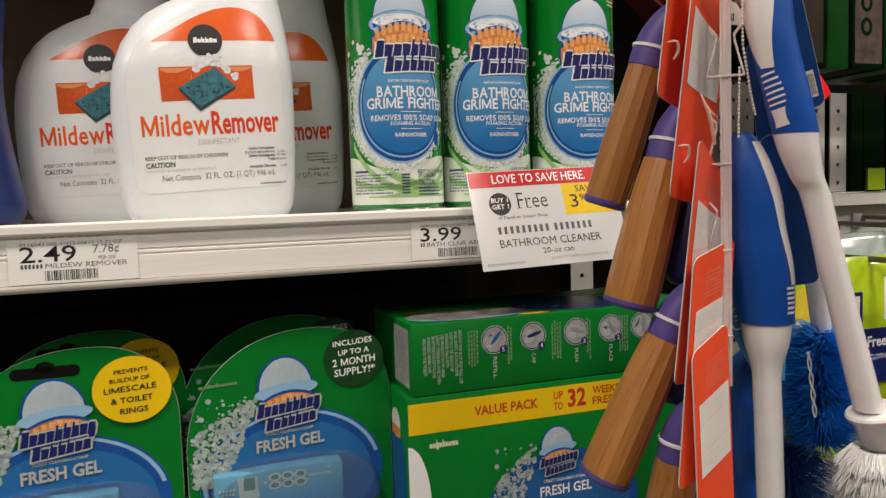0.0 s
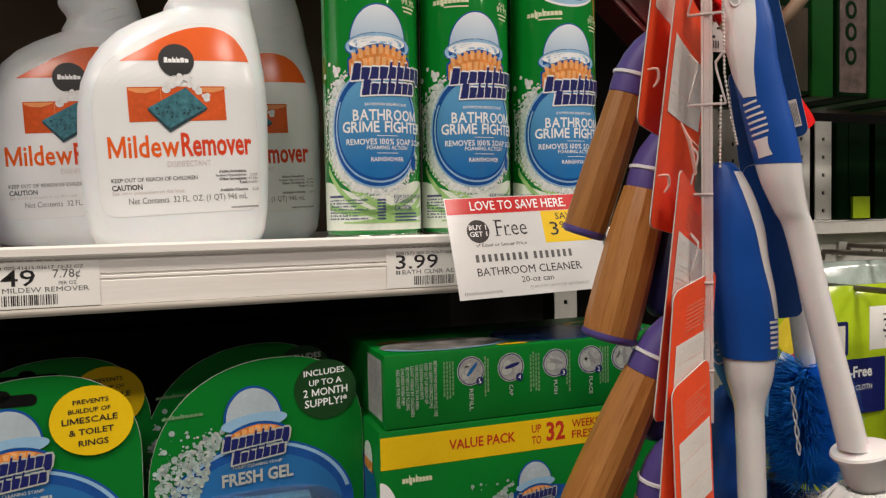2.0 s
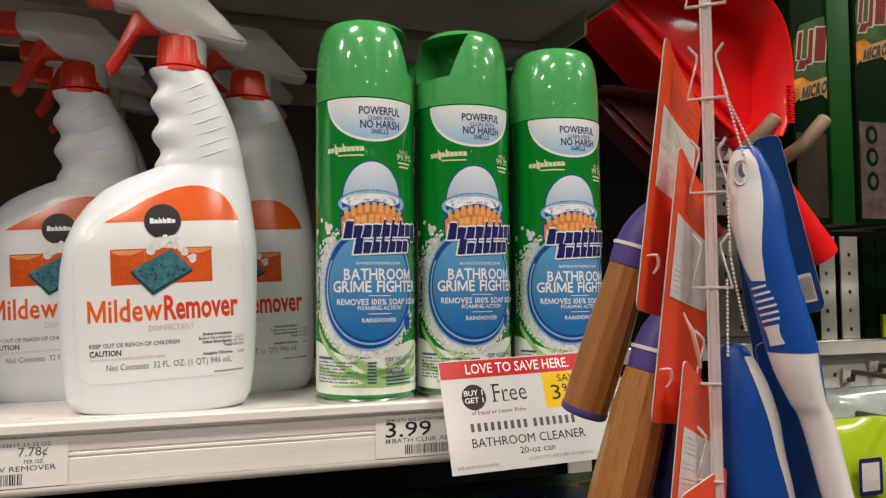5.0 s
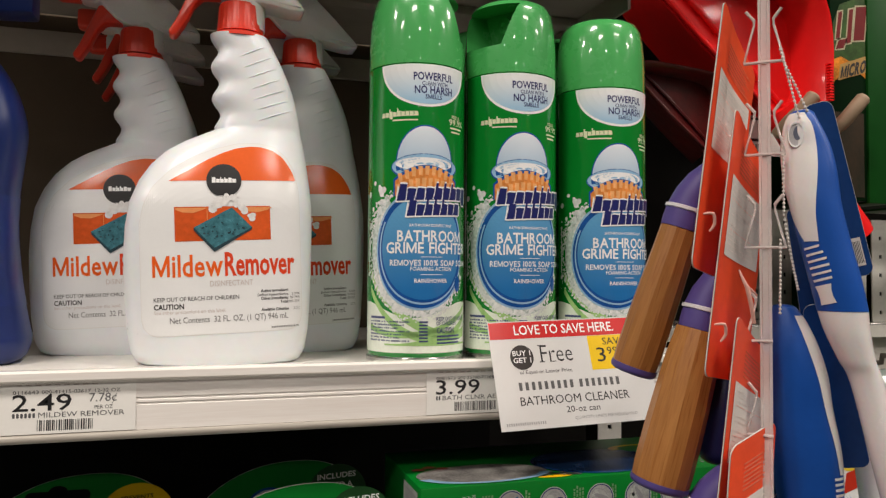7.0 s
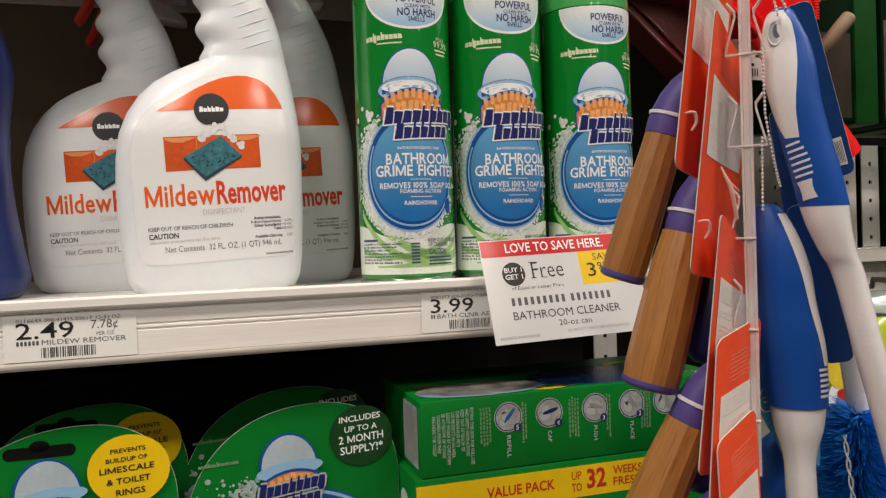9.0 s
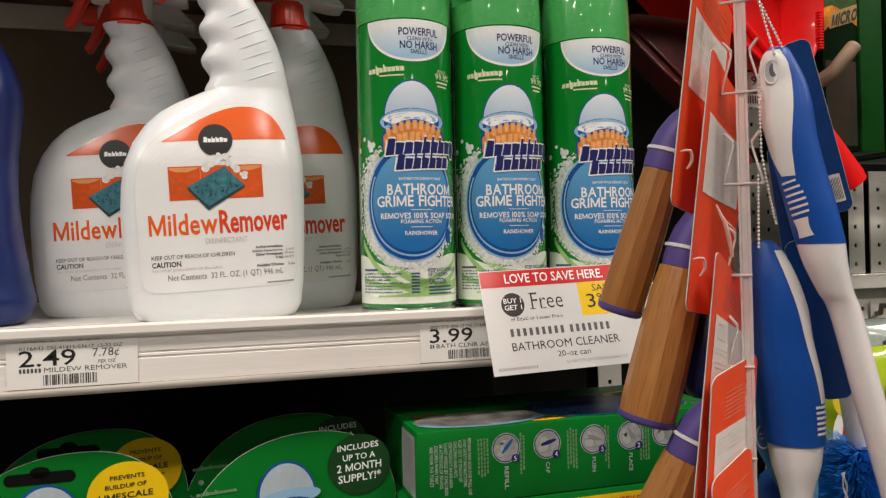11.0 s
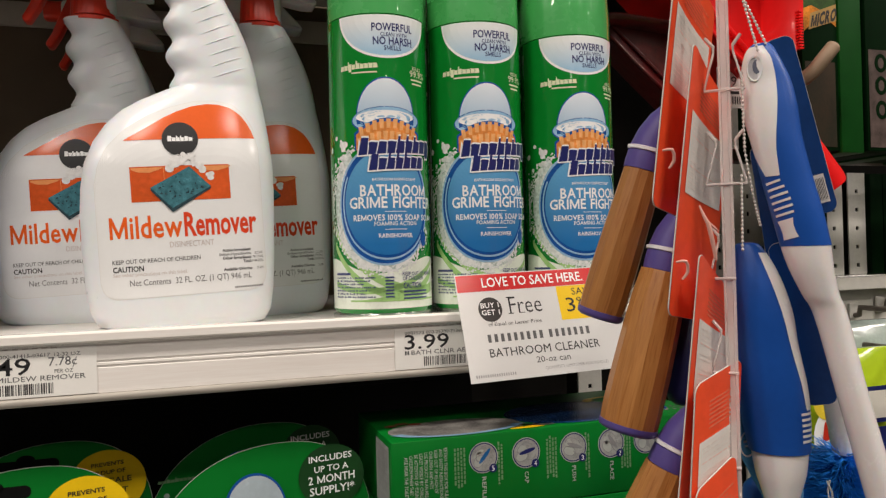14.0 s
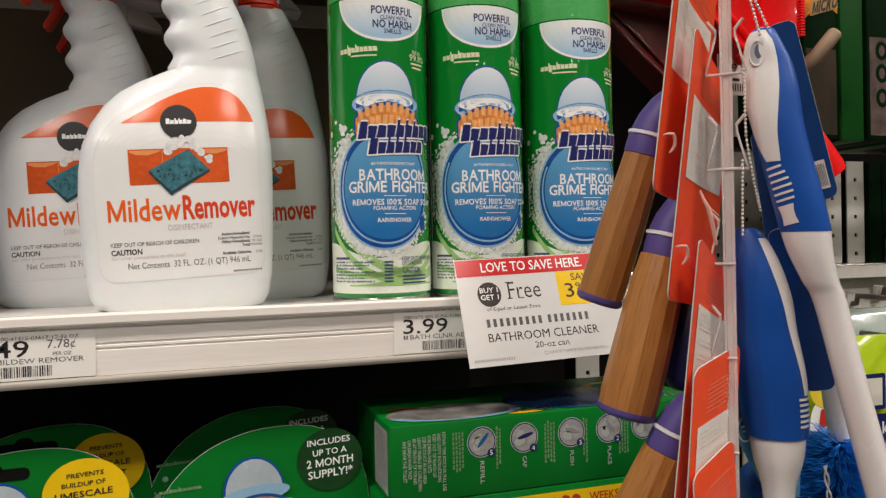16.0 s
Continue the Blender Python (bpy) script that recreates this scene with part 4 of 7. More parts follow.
            ing.append(bar(cu(u), cz(571.2 + 5.6 * k), cu(u + run), cz(568.4 + 5.6 * k + rnd.choice((0, 0, 0.8))), 1))
            u += run + rnd.choice((0.8, 0.8, 0.8, 2.6))
        ing.append(bar(cu(742), cz(571.5 + 5.6 * k), cu(757), cz(568.6 + 5.6 * k), 3))
    ing += [word("KEEP OUT OF REACH", cu(772), cz(568), cu(818) - cu(772), 0.0024, 0.01), word("OF CHILDREN", cu(772), cz(576), cu(806) - cu(772), 0.0024, 0.01), word("CAUTION", cu(773), cz(590), cu(803) - cu(773), 0.0036, 0.02)]
    ing += [bar(cu(773), cz(597 + 6 * k), cu(812), cz(594 + 6 * k), 4) for k in range(3)]
    tagged(printed("small_print", ing, M_FINENAVY, can_face, 0.00036, s), kind="stuff")
    return s


def add_cap(s, turn):
    c = part("cap", CAP_MESH, M_CAP, s, "light green plastic cap with a spray opening", m=pose(0, 0, SEAM, 0, 0, turn))
    n = part("nozzle", joined(lathe([(0.0056, 0.0), (0.0056, 0.0028), (0.0040, 0.0034), (0.0022, 0.0034), (0.0018, 0.0022)], 20)), M_CAP, c, "round spray nozzle")
    n.matrix_basis = pose(0, -0.0042, 0.040, 90, 0, 0)
    return c


first_can = aerosol_can()
first_can.matrix_basis = pose(-0.0045, 0.0370, Z)
others = []
for cx_, cy_, turn in ((0.0640, 0.0375, 0.0), (0.1352, 0.0370, -0.5), (0.0660, 0.1045, -2), (0.1340, 0.1040, 1)):
    others.append(copy_thing(first_can, pose(cx_, cy_, Z, 0, 0, turn) @ Matrix.Diagonal((1, 1, 0.976 if turn == -0.5 else 1, 1))))
for c, turn in zip([first_can] + others, (78, -62, 120, 160, -60)):
    add_cap(c, turn)

# ---------------------------------------------------------------- lower shelf: gel packs and boxes

M_CARDGREEN = mat("card_green_ink", (0.002, 0.172, 0.020), 0.35, vary=0.04, scale=15, coat=0.2, spec=0.3)
M_CARDDARK = mat("card_dark_green_ink", (0.010, 0.055, 0.014), 0.3, vary=0.05, coat=0.3)
M_BLUECARD = blend_mat("gel_blue_ink", (0.022, 0.15, 0.40), (0.022, 0.13, 0.36), -0.03, 0.04, 0.25, 0.4)
M_INSERT = blend_mat("insert_blue_ink", (0.02, 0.15, 0.42), (0.12, 0.34, 0.50), -0.128, -0.096, 0.25, 0.4)
M_BLISTER = mat("blister_film", (0.75, 0.85, 0.95), 0.06, vary=0.01, clear=0.96, ior=1.2)
M_CARDEDGE = mat("card_stock_edge", (0.62, 0.62, 0.58), 0.6)
M_BOXPALE = mat("pale_carton_ink", (0.46, 0.49, 0.46), 0.3, vary=0.05, coat=0.3)
M_REDINK = mat("red_ink", (0.55, 0.035, 0.015), 0.3, coat=0.3)
M_DIMINK = mat("pale_green_print_ink", (0.16, 0.30, 0.15), 0.3, vary=0.1, coat=0.3)
M_FOAMINK = mat("foam_print_ink", (0.34, 0.44, 0.42), 0.3, vary=0.3, scale=220, coat=0.3)
M_GELINK = mat("gel_dark_teal_ink", (0.05, 0.16, 0.15), 0.3, vary=0.1, coat=0.3)
M_SOFTBUBBLE = mat("soft_bubble_ink", (0.46, 0.50, 0.48), 0.3, vary=0.2, scale=260, coat=0.3)
# mottled white print, dimmed by the shade on the carton's top
M_TOPDIM = mat("dimmed_mottled_print", (0.24, 0.23, 0.22), 0.35, vary=0.45, scale=70, coat=0.3)
M_PICTO = mat("pictogram_grey_ink", (0.38, 0.39, 0.38), 0.3, vary=0.2, scale=120, coat=0.3)


def mark(s, cx, cz_, k, surface, off):
    """Plain shapes in the colours of the maker's mark: dome, band, plate and bars; k is its half width."""
    printed("mark_shade", [ell(cx - 0.03 * k, cz_ + 0.04 * k, 0.92 * k, 1.10 * k, 32, 4, rot=4, a0=-10, a1=190)], M_BLUERING, surface, off, s, "deep blue edge shape")
    printed("mark_dome", [ell(cx - 0.02 * k, cz_ + 0.04 * k, 0.85 * k, 1.02 * k, 32, 4, rot=4, a0=0, a1=180)], M_DOMEFLAT, surface, off + 0.0001, s, "pale blue dome shape")
    printed("mark_rim", [ell(cx, cz_ - 0.02 * k, 1.04 * k, 0.27 * k, 32, 2, rot=6)], M_BLUELITE, surface, off + 0.0002, s)
    arch = [-1 + 2 * i / 16 for i in range(17)]
    printed("mark_band_edge", [band([(cx + k * 1.0 * t, cz_ - 0.72 * k + 0.12 * k * t, cz_ - 0.34 * k + 0.32 * k * (1 - t * t) + 0.1 * k * t) for t in arch], 1)], M_BLUERING, surface, off + 0.00025, s)
    printed("mark_band", [band([(cx + k * 0.94 * t, cz_ - 0.72 * k + 0.12 * k * t, cz_ - 0.40 * k + 0.28 * k * (1 - t * t) + 0.1 * k * t) for t in arch], 1)], M_BRISTLE, surface, off + 0.0003, s, "orange band shape")
    tufts = []
    for row in (0, 1):
        for i in range(8):
            t = (i + 0.5) / 4 - 1
            x, z = cx + 0.88 * k * t, cz_ - (0.42 + 0.22 * row) * k + 0.25 * k * (1 - t * t) + 0.1 * k * t
            tufts.append(poly((x - 0.06 * k, z - 0.17 * k), (x + 0.05 * k, z - 0.17 * k), (x + 0.09 * k, z), (x - 0.08 * k, z)))
    printed("mark_tuft", tufts, M_TUFTINK, surface, off + 0.00035, s, "light orange tuft shapes")
    for x0, x1, z0, z1, up, hs, low in ((-1.00, 1.06, -0.88, -0.40, 0.26, LINE_A, (8,)), (-0.72, 0.90, -1.32, -0.88, 0.22, LINE_B, ())):
        at = (cx + x0 * k, cz_ + z0 * k, cx + x1 * k, cz_ + z1 * k)
        printed("mark_outline", [skyline(*at, hs, 0.055 * k, 0.16, up * k, low)], M_BOXPALE, surface, off + 0.0004 + 0.00004 * (z0 < -1.2), s, "pale outline shape")
        printed("mark_block", [skyline(*at, hs, 0.0, 0.16, up * k, low)], M_NAVY, surface, off + 0.0005, s, "navy shape")


def bubbles(seed, n, x0, x1, z0, z1, surface, off, s, edge=lambda z: -1.0):
    """Foam: a drift of round bubbles, thick low down and against the mark, thinning upward and outward."""
    rnd = random.Random(seed)
    for name, count, ink, lift, big in (("foam_print", n * 7, M_FOAMINK, 0.0, 0.0020), ("bubble_print", n * 3, M_SOFTBUBBLE, 0.00042, 0.0013)):
        out = []
        for _ in range(count):
            u, v = rnd.random() ** 0.7, rnd.random()
            if v < 0.45 * (1 - u) and rnd.random() < 0.8:
                v = 1 - v
            x = x0 + (x1 - (x1 - x0) * 0.55 * v ** 1.2 - x0) * u
            z = z1 - (z1 - z0) * v
            r = big * rnd.uniform(0.25, 1.0) ** 1.5
            if x - r < edge(z) + 0.0015:
                continue
            out.append(ell(x, z, r, r, 10, 1))
        v, f = [], []
        for k, (a, b) in enumerate(out):
            o = len(v)
            v += [surface(x, z, off + lift + 0.0000004 * k) for x, z in a]
            f += [tuple(i + o for i in g) for g in b]
        part(name, (v, f), ink, s, "pale printed foam", smooth=0)


def gel_pack(yellow):
    """A card with an egg-shaped top and a clear blister; own x from its middle, z from the top."""
    label = "green blister card pack of blue gel with a yellow disc" if yellow else "green blister card pack of blue gel with a dark disc"
    s = root("gel_pack", pose(0, 0, 0), label, "blister pack", group="gel packs on the lower shelf")
    bottom = -0.2265 + 0.0005
    pts = []
    for i in range(49):
        t = math.pi * i / 48
        c, d = math.cos(t), math.sin(t)
        if c > 0:
            pts.append((0.015 + 0.0522 * c ** (2 / 2.3), -0.052 + 0.052 * d ** (2 / 2.3)))
        else:
            pts.append((0.015 - 0.0822 * abs(c) ** (2 / 2.2), -0.080 + 0.080 * d ** (2 / 2.2)))
    outline = pts + [(-0.0672, bottom), (0.0672, bottom)]
    part("card", extrude(outline, 0.0, 0.0007), M_CARDEDGE, s)
    face = [(x * 0.997, z * 0.9985 - 0.0001) for x, z in outline]
    printed("print_ground", [poly(*face)], M_CARDGREEN, flat, 0.0002, s, "green print")
    oz = -0.098
    printed("oval_rim", [ell(0.0, oz, 0.0600, 0.0455, 48, 3)], M_BLUERING, flat, 0.0003, s, "deep blue oval")
    printed("oval_glint", [ell(0.0, oz, 0.0585, 0.0440, 48, 1, hole=0.955, a0=12, a1=205)], M_BLUELITE, flat, 0.0004, s)
    printed("oval", [ell(0.0, oz - 0.002, 0.0525, 0.0385, 48, 3)], M_BLUECARD, flat, 0.0005, s, "blue oval")
    bubbles(3 if yellow else 4, 80, -0.0655, -0.0215, -0.098, -0.041, flat, 0.0006, s, lambda z: 0.015 - 0.0822 * math.sqrt(1 - max(0.0, (z + 0.08) / 0.08) ** 2.2) ** 0.909)
    mark(s, -0.003, -0.0395, 0.0200, flat, 0.0012)
    printed("gel_lettering", [word("FRESH GEL", -0.0240, -0.0795, 0.0445, 0.0074, 0.03, 0.05), word("TOILET CLEANING STAMP", -0.0175, -0.0690, 0.031, 0.0019, 0.01, 0.05)], M_BOXPALE, flat, 0.0013, s, "white lettering")
    if yellow:
        printed("disc", [ell(0.0405, -0.0282, 0.0228, 0.0208)], M_YELLOW, flat, 0.0020, s, "yellow disc")
        rows = (("PREVENTS", 0.0265, -0.0180, 0.0215, 0.0028), ("BUILDUP OF", 0.0235, -0.0240, 0.0255, 0.0028), ("LIMESCALE", 0.0195, -0.0310, 0.0335, 0.0038), ("& TOILET", 0.0235, -0.0385, 0.0270, 0.0038), ("RINGS", 0.0290, -0.0458, 0.0180, 0.0038))
        printed("disc_lettering", [word(a, 0.0405 + (x - 0.0375) * 0.9, -0.0282 + (z + 0.0292) * 0.9, w * 0.9, h * 0.9, 0.016, 0.05) for a, x, z, w, h in rows], M_INK, flat, 0.0022, s)
        # flat black patch in place of the dark inside a cut slot
        printed("hang_slot", [poly(*round_rect(-0.026, -0.0165, 0.012, -0.0095, 0.0034)), ell(-0.007, -0.0098, 0.0055, 0.0035, 16, 1)], M_SHADE_BLACK, flat, 0.0004, s, "dark hanging slot")
    else:
        printed("disc", [ell(0.0430, -0.0235, 0.0205, 0.0196)], M_CARDDARK, flat, 0.0009, s, "dark green disc")
        rows = (("INCLUDES", 0.0260, -0.0115, 0.0245, 0.0034), ("UP TO A", 0.0290, -0.0172, 0.0195, 0.0034), ("2 MONTH", 0.0255, -0.0236, 0.0265, 0.0044), ("SUPPLY!*", 0.0262, -0.0298, 0.0255, 0.0044))
        printed("disc_lettering", [word(a, 0.0430 + (x - 0.0388) * 1.10, -0.0235 + (z + 0.0195) * 1.12, w * 1.10, h * 1.08, 0.014, 0.06) for a, x, z, w, h in rows], M_WHITEINK, flat, 0.0010, s)
        printed("maker_mark", [skyline(-0.058, -0.0338, -0.034, -0.0308, (0.6, 0.6, 1, 0.6, 1, 0.6, 0.6, 0.6, 0.6), 0, 0, 0.0012)], M_DIMINK, flat, 0.0006, s)
    # clear blister with its blue insert
    top = -0.0878
    part("insert", box(-0.0525, -0.0125, -0.150, 0.030, -0.002, top, 0.002), M_INSERT, s, "blue applicator insert")
    on = lambda a, b, o: (a, -0.0125 - o, b)
    printed("insert_tube", [bar(-0.0367, top - 0.0165, -0.0245, top - 0.0025, 1, 1, -0.001)], M_BOXPALE, on, 0.0003, s, "pale drawn tube")
    printed("insert_gel", [bar(-0.0340, top - 0.0110, -0.0270, top - 0.0030)], M_GELINK, on, 0.0004, s)
    for r in range(2):
        for k in range(3):
            printed("insert_ring", [ell(-0.0145 + 0.0082 * k, top - 0.0050 - 0.0052 * r, 0.0041, 0.0027, 18, 1, hole=0.62)], M_BOXPALE, on, 0.0003, s)
            printed("insert_dot", [ell(-0.0145 + 0.0082 * k, top - 0.0050 - 0.0052 * r, 0.0026, 0.0016, 14, 1)], M_GELINK, on, 0.0003, s)
    tagged(printed("insert_text", [*blocks(-0.0500, top - 0.0105, -0.0390, top - 0.0085, (1,) * 5, 0.3, 0, 0), *blocks(-0.0480, top - 0.0130, -0.0395, top - 0.0112, (1,) * 4, 0.3, 0, 0), *blocks(0.0070, top - 0.0078, 0.0215, top - 0.0060, (1,) * 8, 0.3, 0, 0), bar(-0.0215, top - 0.0082, -0.0195, top - 0.0070)], M_BOXPALE, on, 0.0003, s), kind="stuff")
    rings = []
    for k, (dx, dz, y) in enumerate(((0.058, 0.044, -0.0011), (0.0565, 0.0425, -0.008), (0.054, 0.040, -0.0135), (0.050, 0.036, -0.0160))):
        rings.append([(x, y, z) for x, _, z in [(px_, 0, pz_) for px_, pz_ in [(dx * math.copysign(abs(math.cos(t)) ** 0.6, math.cos(t)), -0.1275 + dz * math.copysign(abs(math.sin(t)) ** 0.6, math.sin(t))) for t in [2 * math.pi * j / 40 for j in range(40)]]]])
    part("blister", loft(rings, False, True), M_BLISTER, s, "clear plastic blister")
    return s


dark_pack, yellow_pack = gel_pack(False), gel_pack(True)
dark_pack.matrix_basis = pose(-0.0885, 0.0170, Z - 0.0755)
yellow_pack.matrix_basis = pose(-0.2255, 0.0170, Z - 0.0755)
for dy, dx in ((0.060, -0.004),):
    copy_thing(dark_pack, pose(-0.0885 + dx, 0.0170 + dy, Z - 0.0755))
    copy_thing(yellow_pack, pose(-0.2255 - dx * 1.2, 0.0170 + dy, Z - 0.0755))


M_TOPBLUE = mat("top_dark_blue_ink", (0.008, 0.030, 0.095), 0.25, vary=0.15, scale=60, coat=0.5)
M_DEEPINK = mat("top_dark_red_ink", (0.22, 0.018, 0.022), 0.3, vary=0.15, coat=0.4)


def refill_box():
    w, d, h = 0.219, 0.096, 0.0470
    s = root("refill_box", pose(-0.0160, -0.0215, Z - 0.1205), "green carton lying flat with white instruction pictures", "carton")
    part("carton", box(0, 0, 0, w, d, h, 0.0008), M_CARDGREEN, s)
    rows = ("RETAIN THIS BOX FOR FULL USE", "AND SAFETY INSTRUCTIONS", "KEEP OUT OF REACH OF", "CHILDREN AND PETS", "USE PRODUCT IN AN AREA", "LEAST VISIBLE BY CHILDREN", "BE ATTENTIVE OF YOUNG", "CHILDREN WHEN THEY", "ARE NEAR THE TOILET")
    printed("warning_lettering", [word(t, 0.0325 - 0.0031 * k, h - 0.0060 - 0.0004 * k, 0.0012 * len(t) + 0.002, 0.0021, 0.01, turn=-90) for k, t in enumerate(rows)], M_BOXPALE, flat, 0.0002, s)
    for k, (x, t) in enumerate(((0.0580, "REFILL"), (0.0865, "CAP"), (0.1195, "PUSH"), (0.1468, "PLACE"), (0.173, "OPEN"))):
        printed("picture_rim", [ell(x, h - 0.0145, 0.0096, 0.0096, 28, 1)], M_BOXPALE, flat, 0.0002, s)
        printed("picture_ring", [ell(x, h - 0.0145, 0.0091, 0.0091, 28, 1)], M_NAVY, flat, 0.00025, s, "dark ring round the picture")
        printed("picture", [ell(x, h - 0.0145, 0.0084, 0.0084, 28, 1)], M_PICTO, flat, 0.0003, s, "grey round picture")
        turn = 50 - 35 * k
        printed("picture_hand", [ell(x - 0.0030, h - 0.0165, 0.0042, 0.0030, 18, 1, rot=turn), ell(x - 0.0040, h - 0.0125, 0.0030, 0.0012, 12, 1, rot=turn - 20), ell(x - 0.0025, h - 0.0108, 0.0030, 0.0011, 12, 1, rot=turn - 30)], M_BOXPALE, flat, 0.00035, s, "pale drawn hand")
        printed("picture_line", [ell(x - 0.0030, h - 0.0165, 0.0044, 0.0032, 18, 1, rot=turn, hole=0.88), ell(x - 0.0005, h - 0.0120, 0.0058, 0.0036, 18, 1, a0=20, a1=200, rot=turn, hole=0.90), ell(x + 0.0030, h - 0.0170, 0.0035, 0.0022, 16, 1, a0=200, a1=380, rot=turn, hole=0.84)], M_GREYINK, flat, 0.0004, s)
        printed("picture_tube", [ell(x + 0.0008, h - 0.0135, 0.0058, 0.0013, 14, 1, rot=turn)], (M_BLUECARD, M_NAVY, M_GREYINK, M_GREYINK, M_GREYINK)[k], flat, 0.00045, s)
        printed("step_disc", [ell(x + 0.0062, h - 0.0215, 0.0027, 0.0027, 16, 1)], M_NAVY, flat, 0.0004, s)
        printed("step_number", [word(str(5 - k), x + 0.0052, h - 0.0230, 0.0018, 0.0030)], M_WHITEINK, flat, 0.0006, s)
        if t != "OPEN":
            printed("step_word", [word(t, x - 0.0012, h - 0.0262, 0.0024 * len(t), 0.0026, 0.012, turn=-90)], M_BOXPALE, flat, 0.0002, s)
        rnd = random.Random(k)
        dashes = []
        for j in range((4, 2, 4, 2, 4)[k]):
            down = h - 0.0055 - rnd.uniform(0, 0.002)
            while down > h - 0.034 + 0.006 * rnd.random():
                run = rnd.uniform(0.0011, 0.0030)
                dashes.append(bar(x - 0.0190 + 0.0020 * j, down - run, x - 0.0178 + 0.0020 * j, down))
                down -= run + 0.0006
        tagged(printed("step_text", dashes, M_DIMINK, flat, 0.0001, s), kind="stuff")
    side = lambda a, b, o: (-o, d - a, b)
    printed("side_panel", [bar(d - 0.040, 0.004, d - 0.006, h - 0.004)], M_PICTO, side, 0.0002, s, "white bar code panel")
    tagged(printed("side_bar_code", [bar(d - 0.036, 0.007 + 0.0016 * k, d - 0.010, 0.0074 + 0.0016 * k + 0.0003 * (k % 3)) for k in range(21)], M_GREYINK, side, 0.0004, s), kind="stuff")
    top = lambda a, b, o: (a, b, h + o)
    # oval and foam are pale inks; shade from the shelf above greys them
    printed("top_oval", [ell(0.048, 0.024, 0.044, 0.0215, 36, 1)], M_TOPDIM, top, 0.0003, s, "white oval print, greyed for shade")
    printed("top_shade", [ell(0.048, 0.0205, 0.0445, 0.0195, 32, 1, a0=190, a1=350, hole=0.84)], M_BLUELITE, top, 0.0005, s)
    printed("top_red", [ell(0.010 + 0.008 * k, 0.041 + 0.004 * (k % 2), 0.0045, 0.0028, 12, 1) for k in range(3)], M_DEEPINK, top, 0.0006, s, "dark red print")
    printed("top_blue_oval", [ell(0.135, 0.035, 0.047, 0.032, 36, 1)], M_TOPBLUE, top, 0.0003, s, "dark blue oval print")
    printed("top_blue_rim", [ell(0.135, 0.035, 0.047, 0.032, 36, 1, a0=200, a1=345, hole=0.93), ell(0.189, 0.022, 0.014, 0.010, 20, 1, hole=0.82)], M_BLUERING, top, 0.0005, s)
    speck = random.Random(31)
    tagged(printed("top_foam", [ell(0.078 + 0.030 * q, 0.006 + 0.020 * speck.random() * (1 - q), r, r * 0.9, 8, 1) for q, r in [(speck.random(), speck.uniform(0.0005, 0.0020)) for _ in range(80)]] + [ell(0.172 + 0.042 * speck.random(), 0.010 + 0.014 * speck.random(), 0.0012, 0.0011, 8, 1) for _ in range(40)], M_TOPDIM, top, 0.0004, s), kind="stuff")
    printed("top_yellow", [ell(0.186, 0.062, 0.026, 0.010, 20, 1, a0=10, a1=200, hole=0.70)], M_YELLOW, top, 0.0004, s)
    printed("top_yellow", [ell(0.090, 0.0045, 0.012, 0.0026, 14, 1)], M_YELLOW, top, 0.0004, s)
    return s


refill_box()


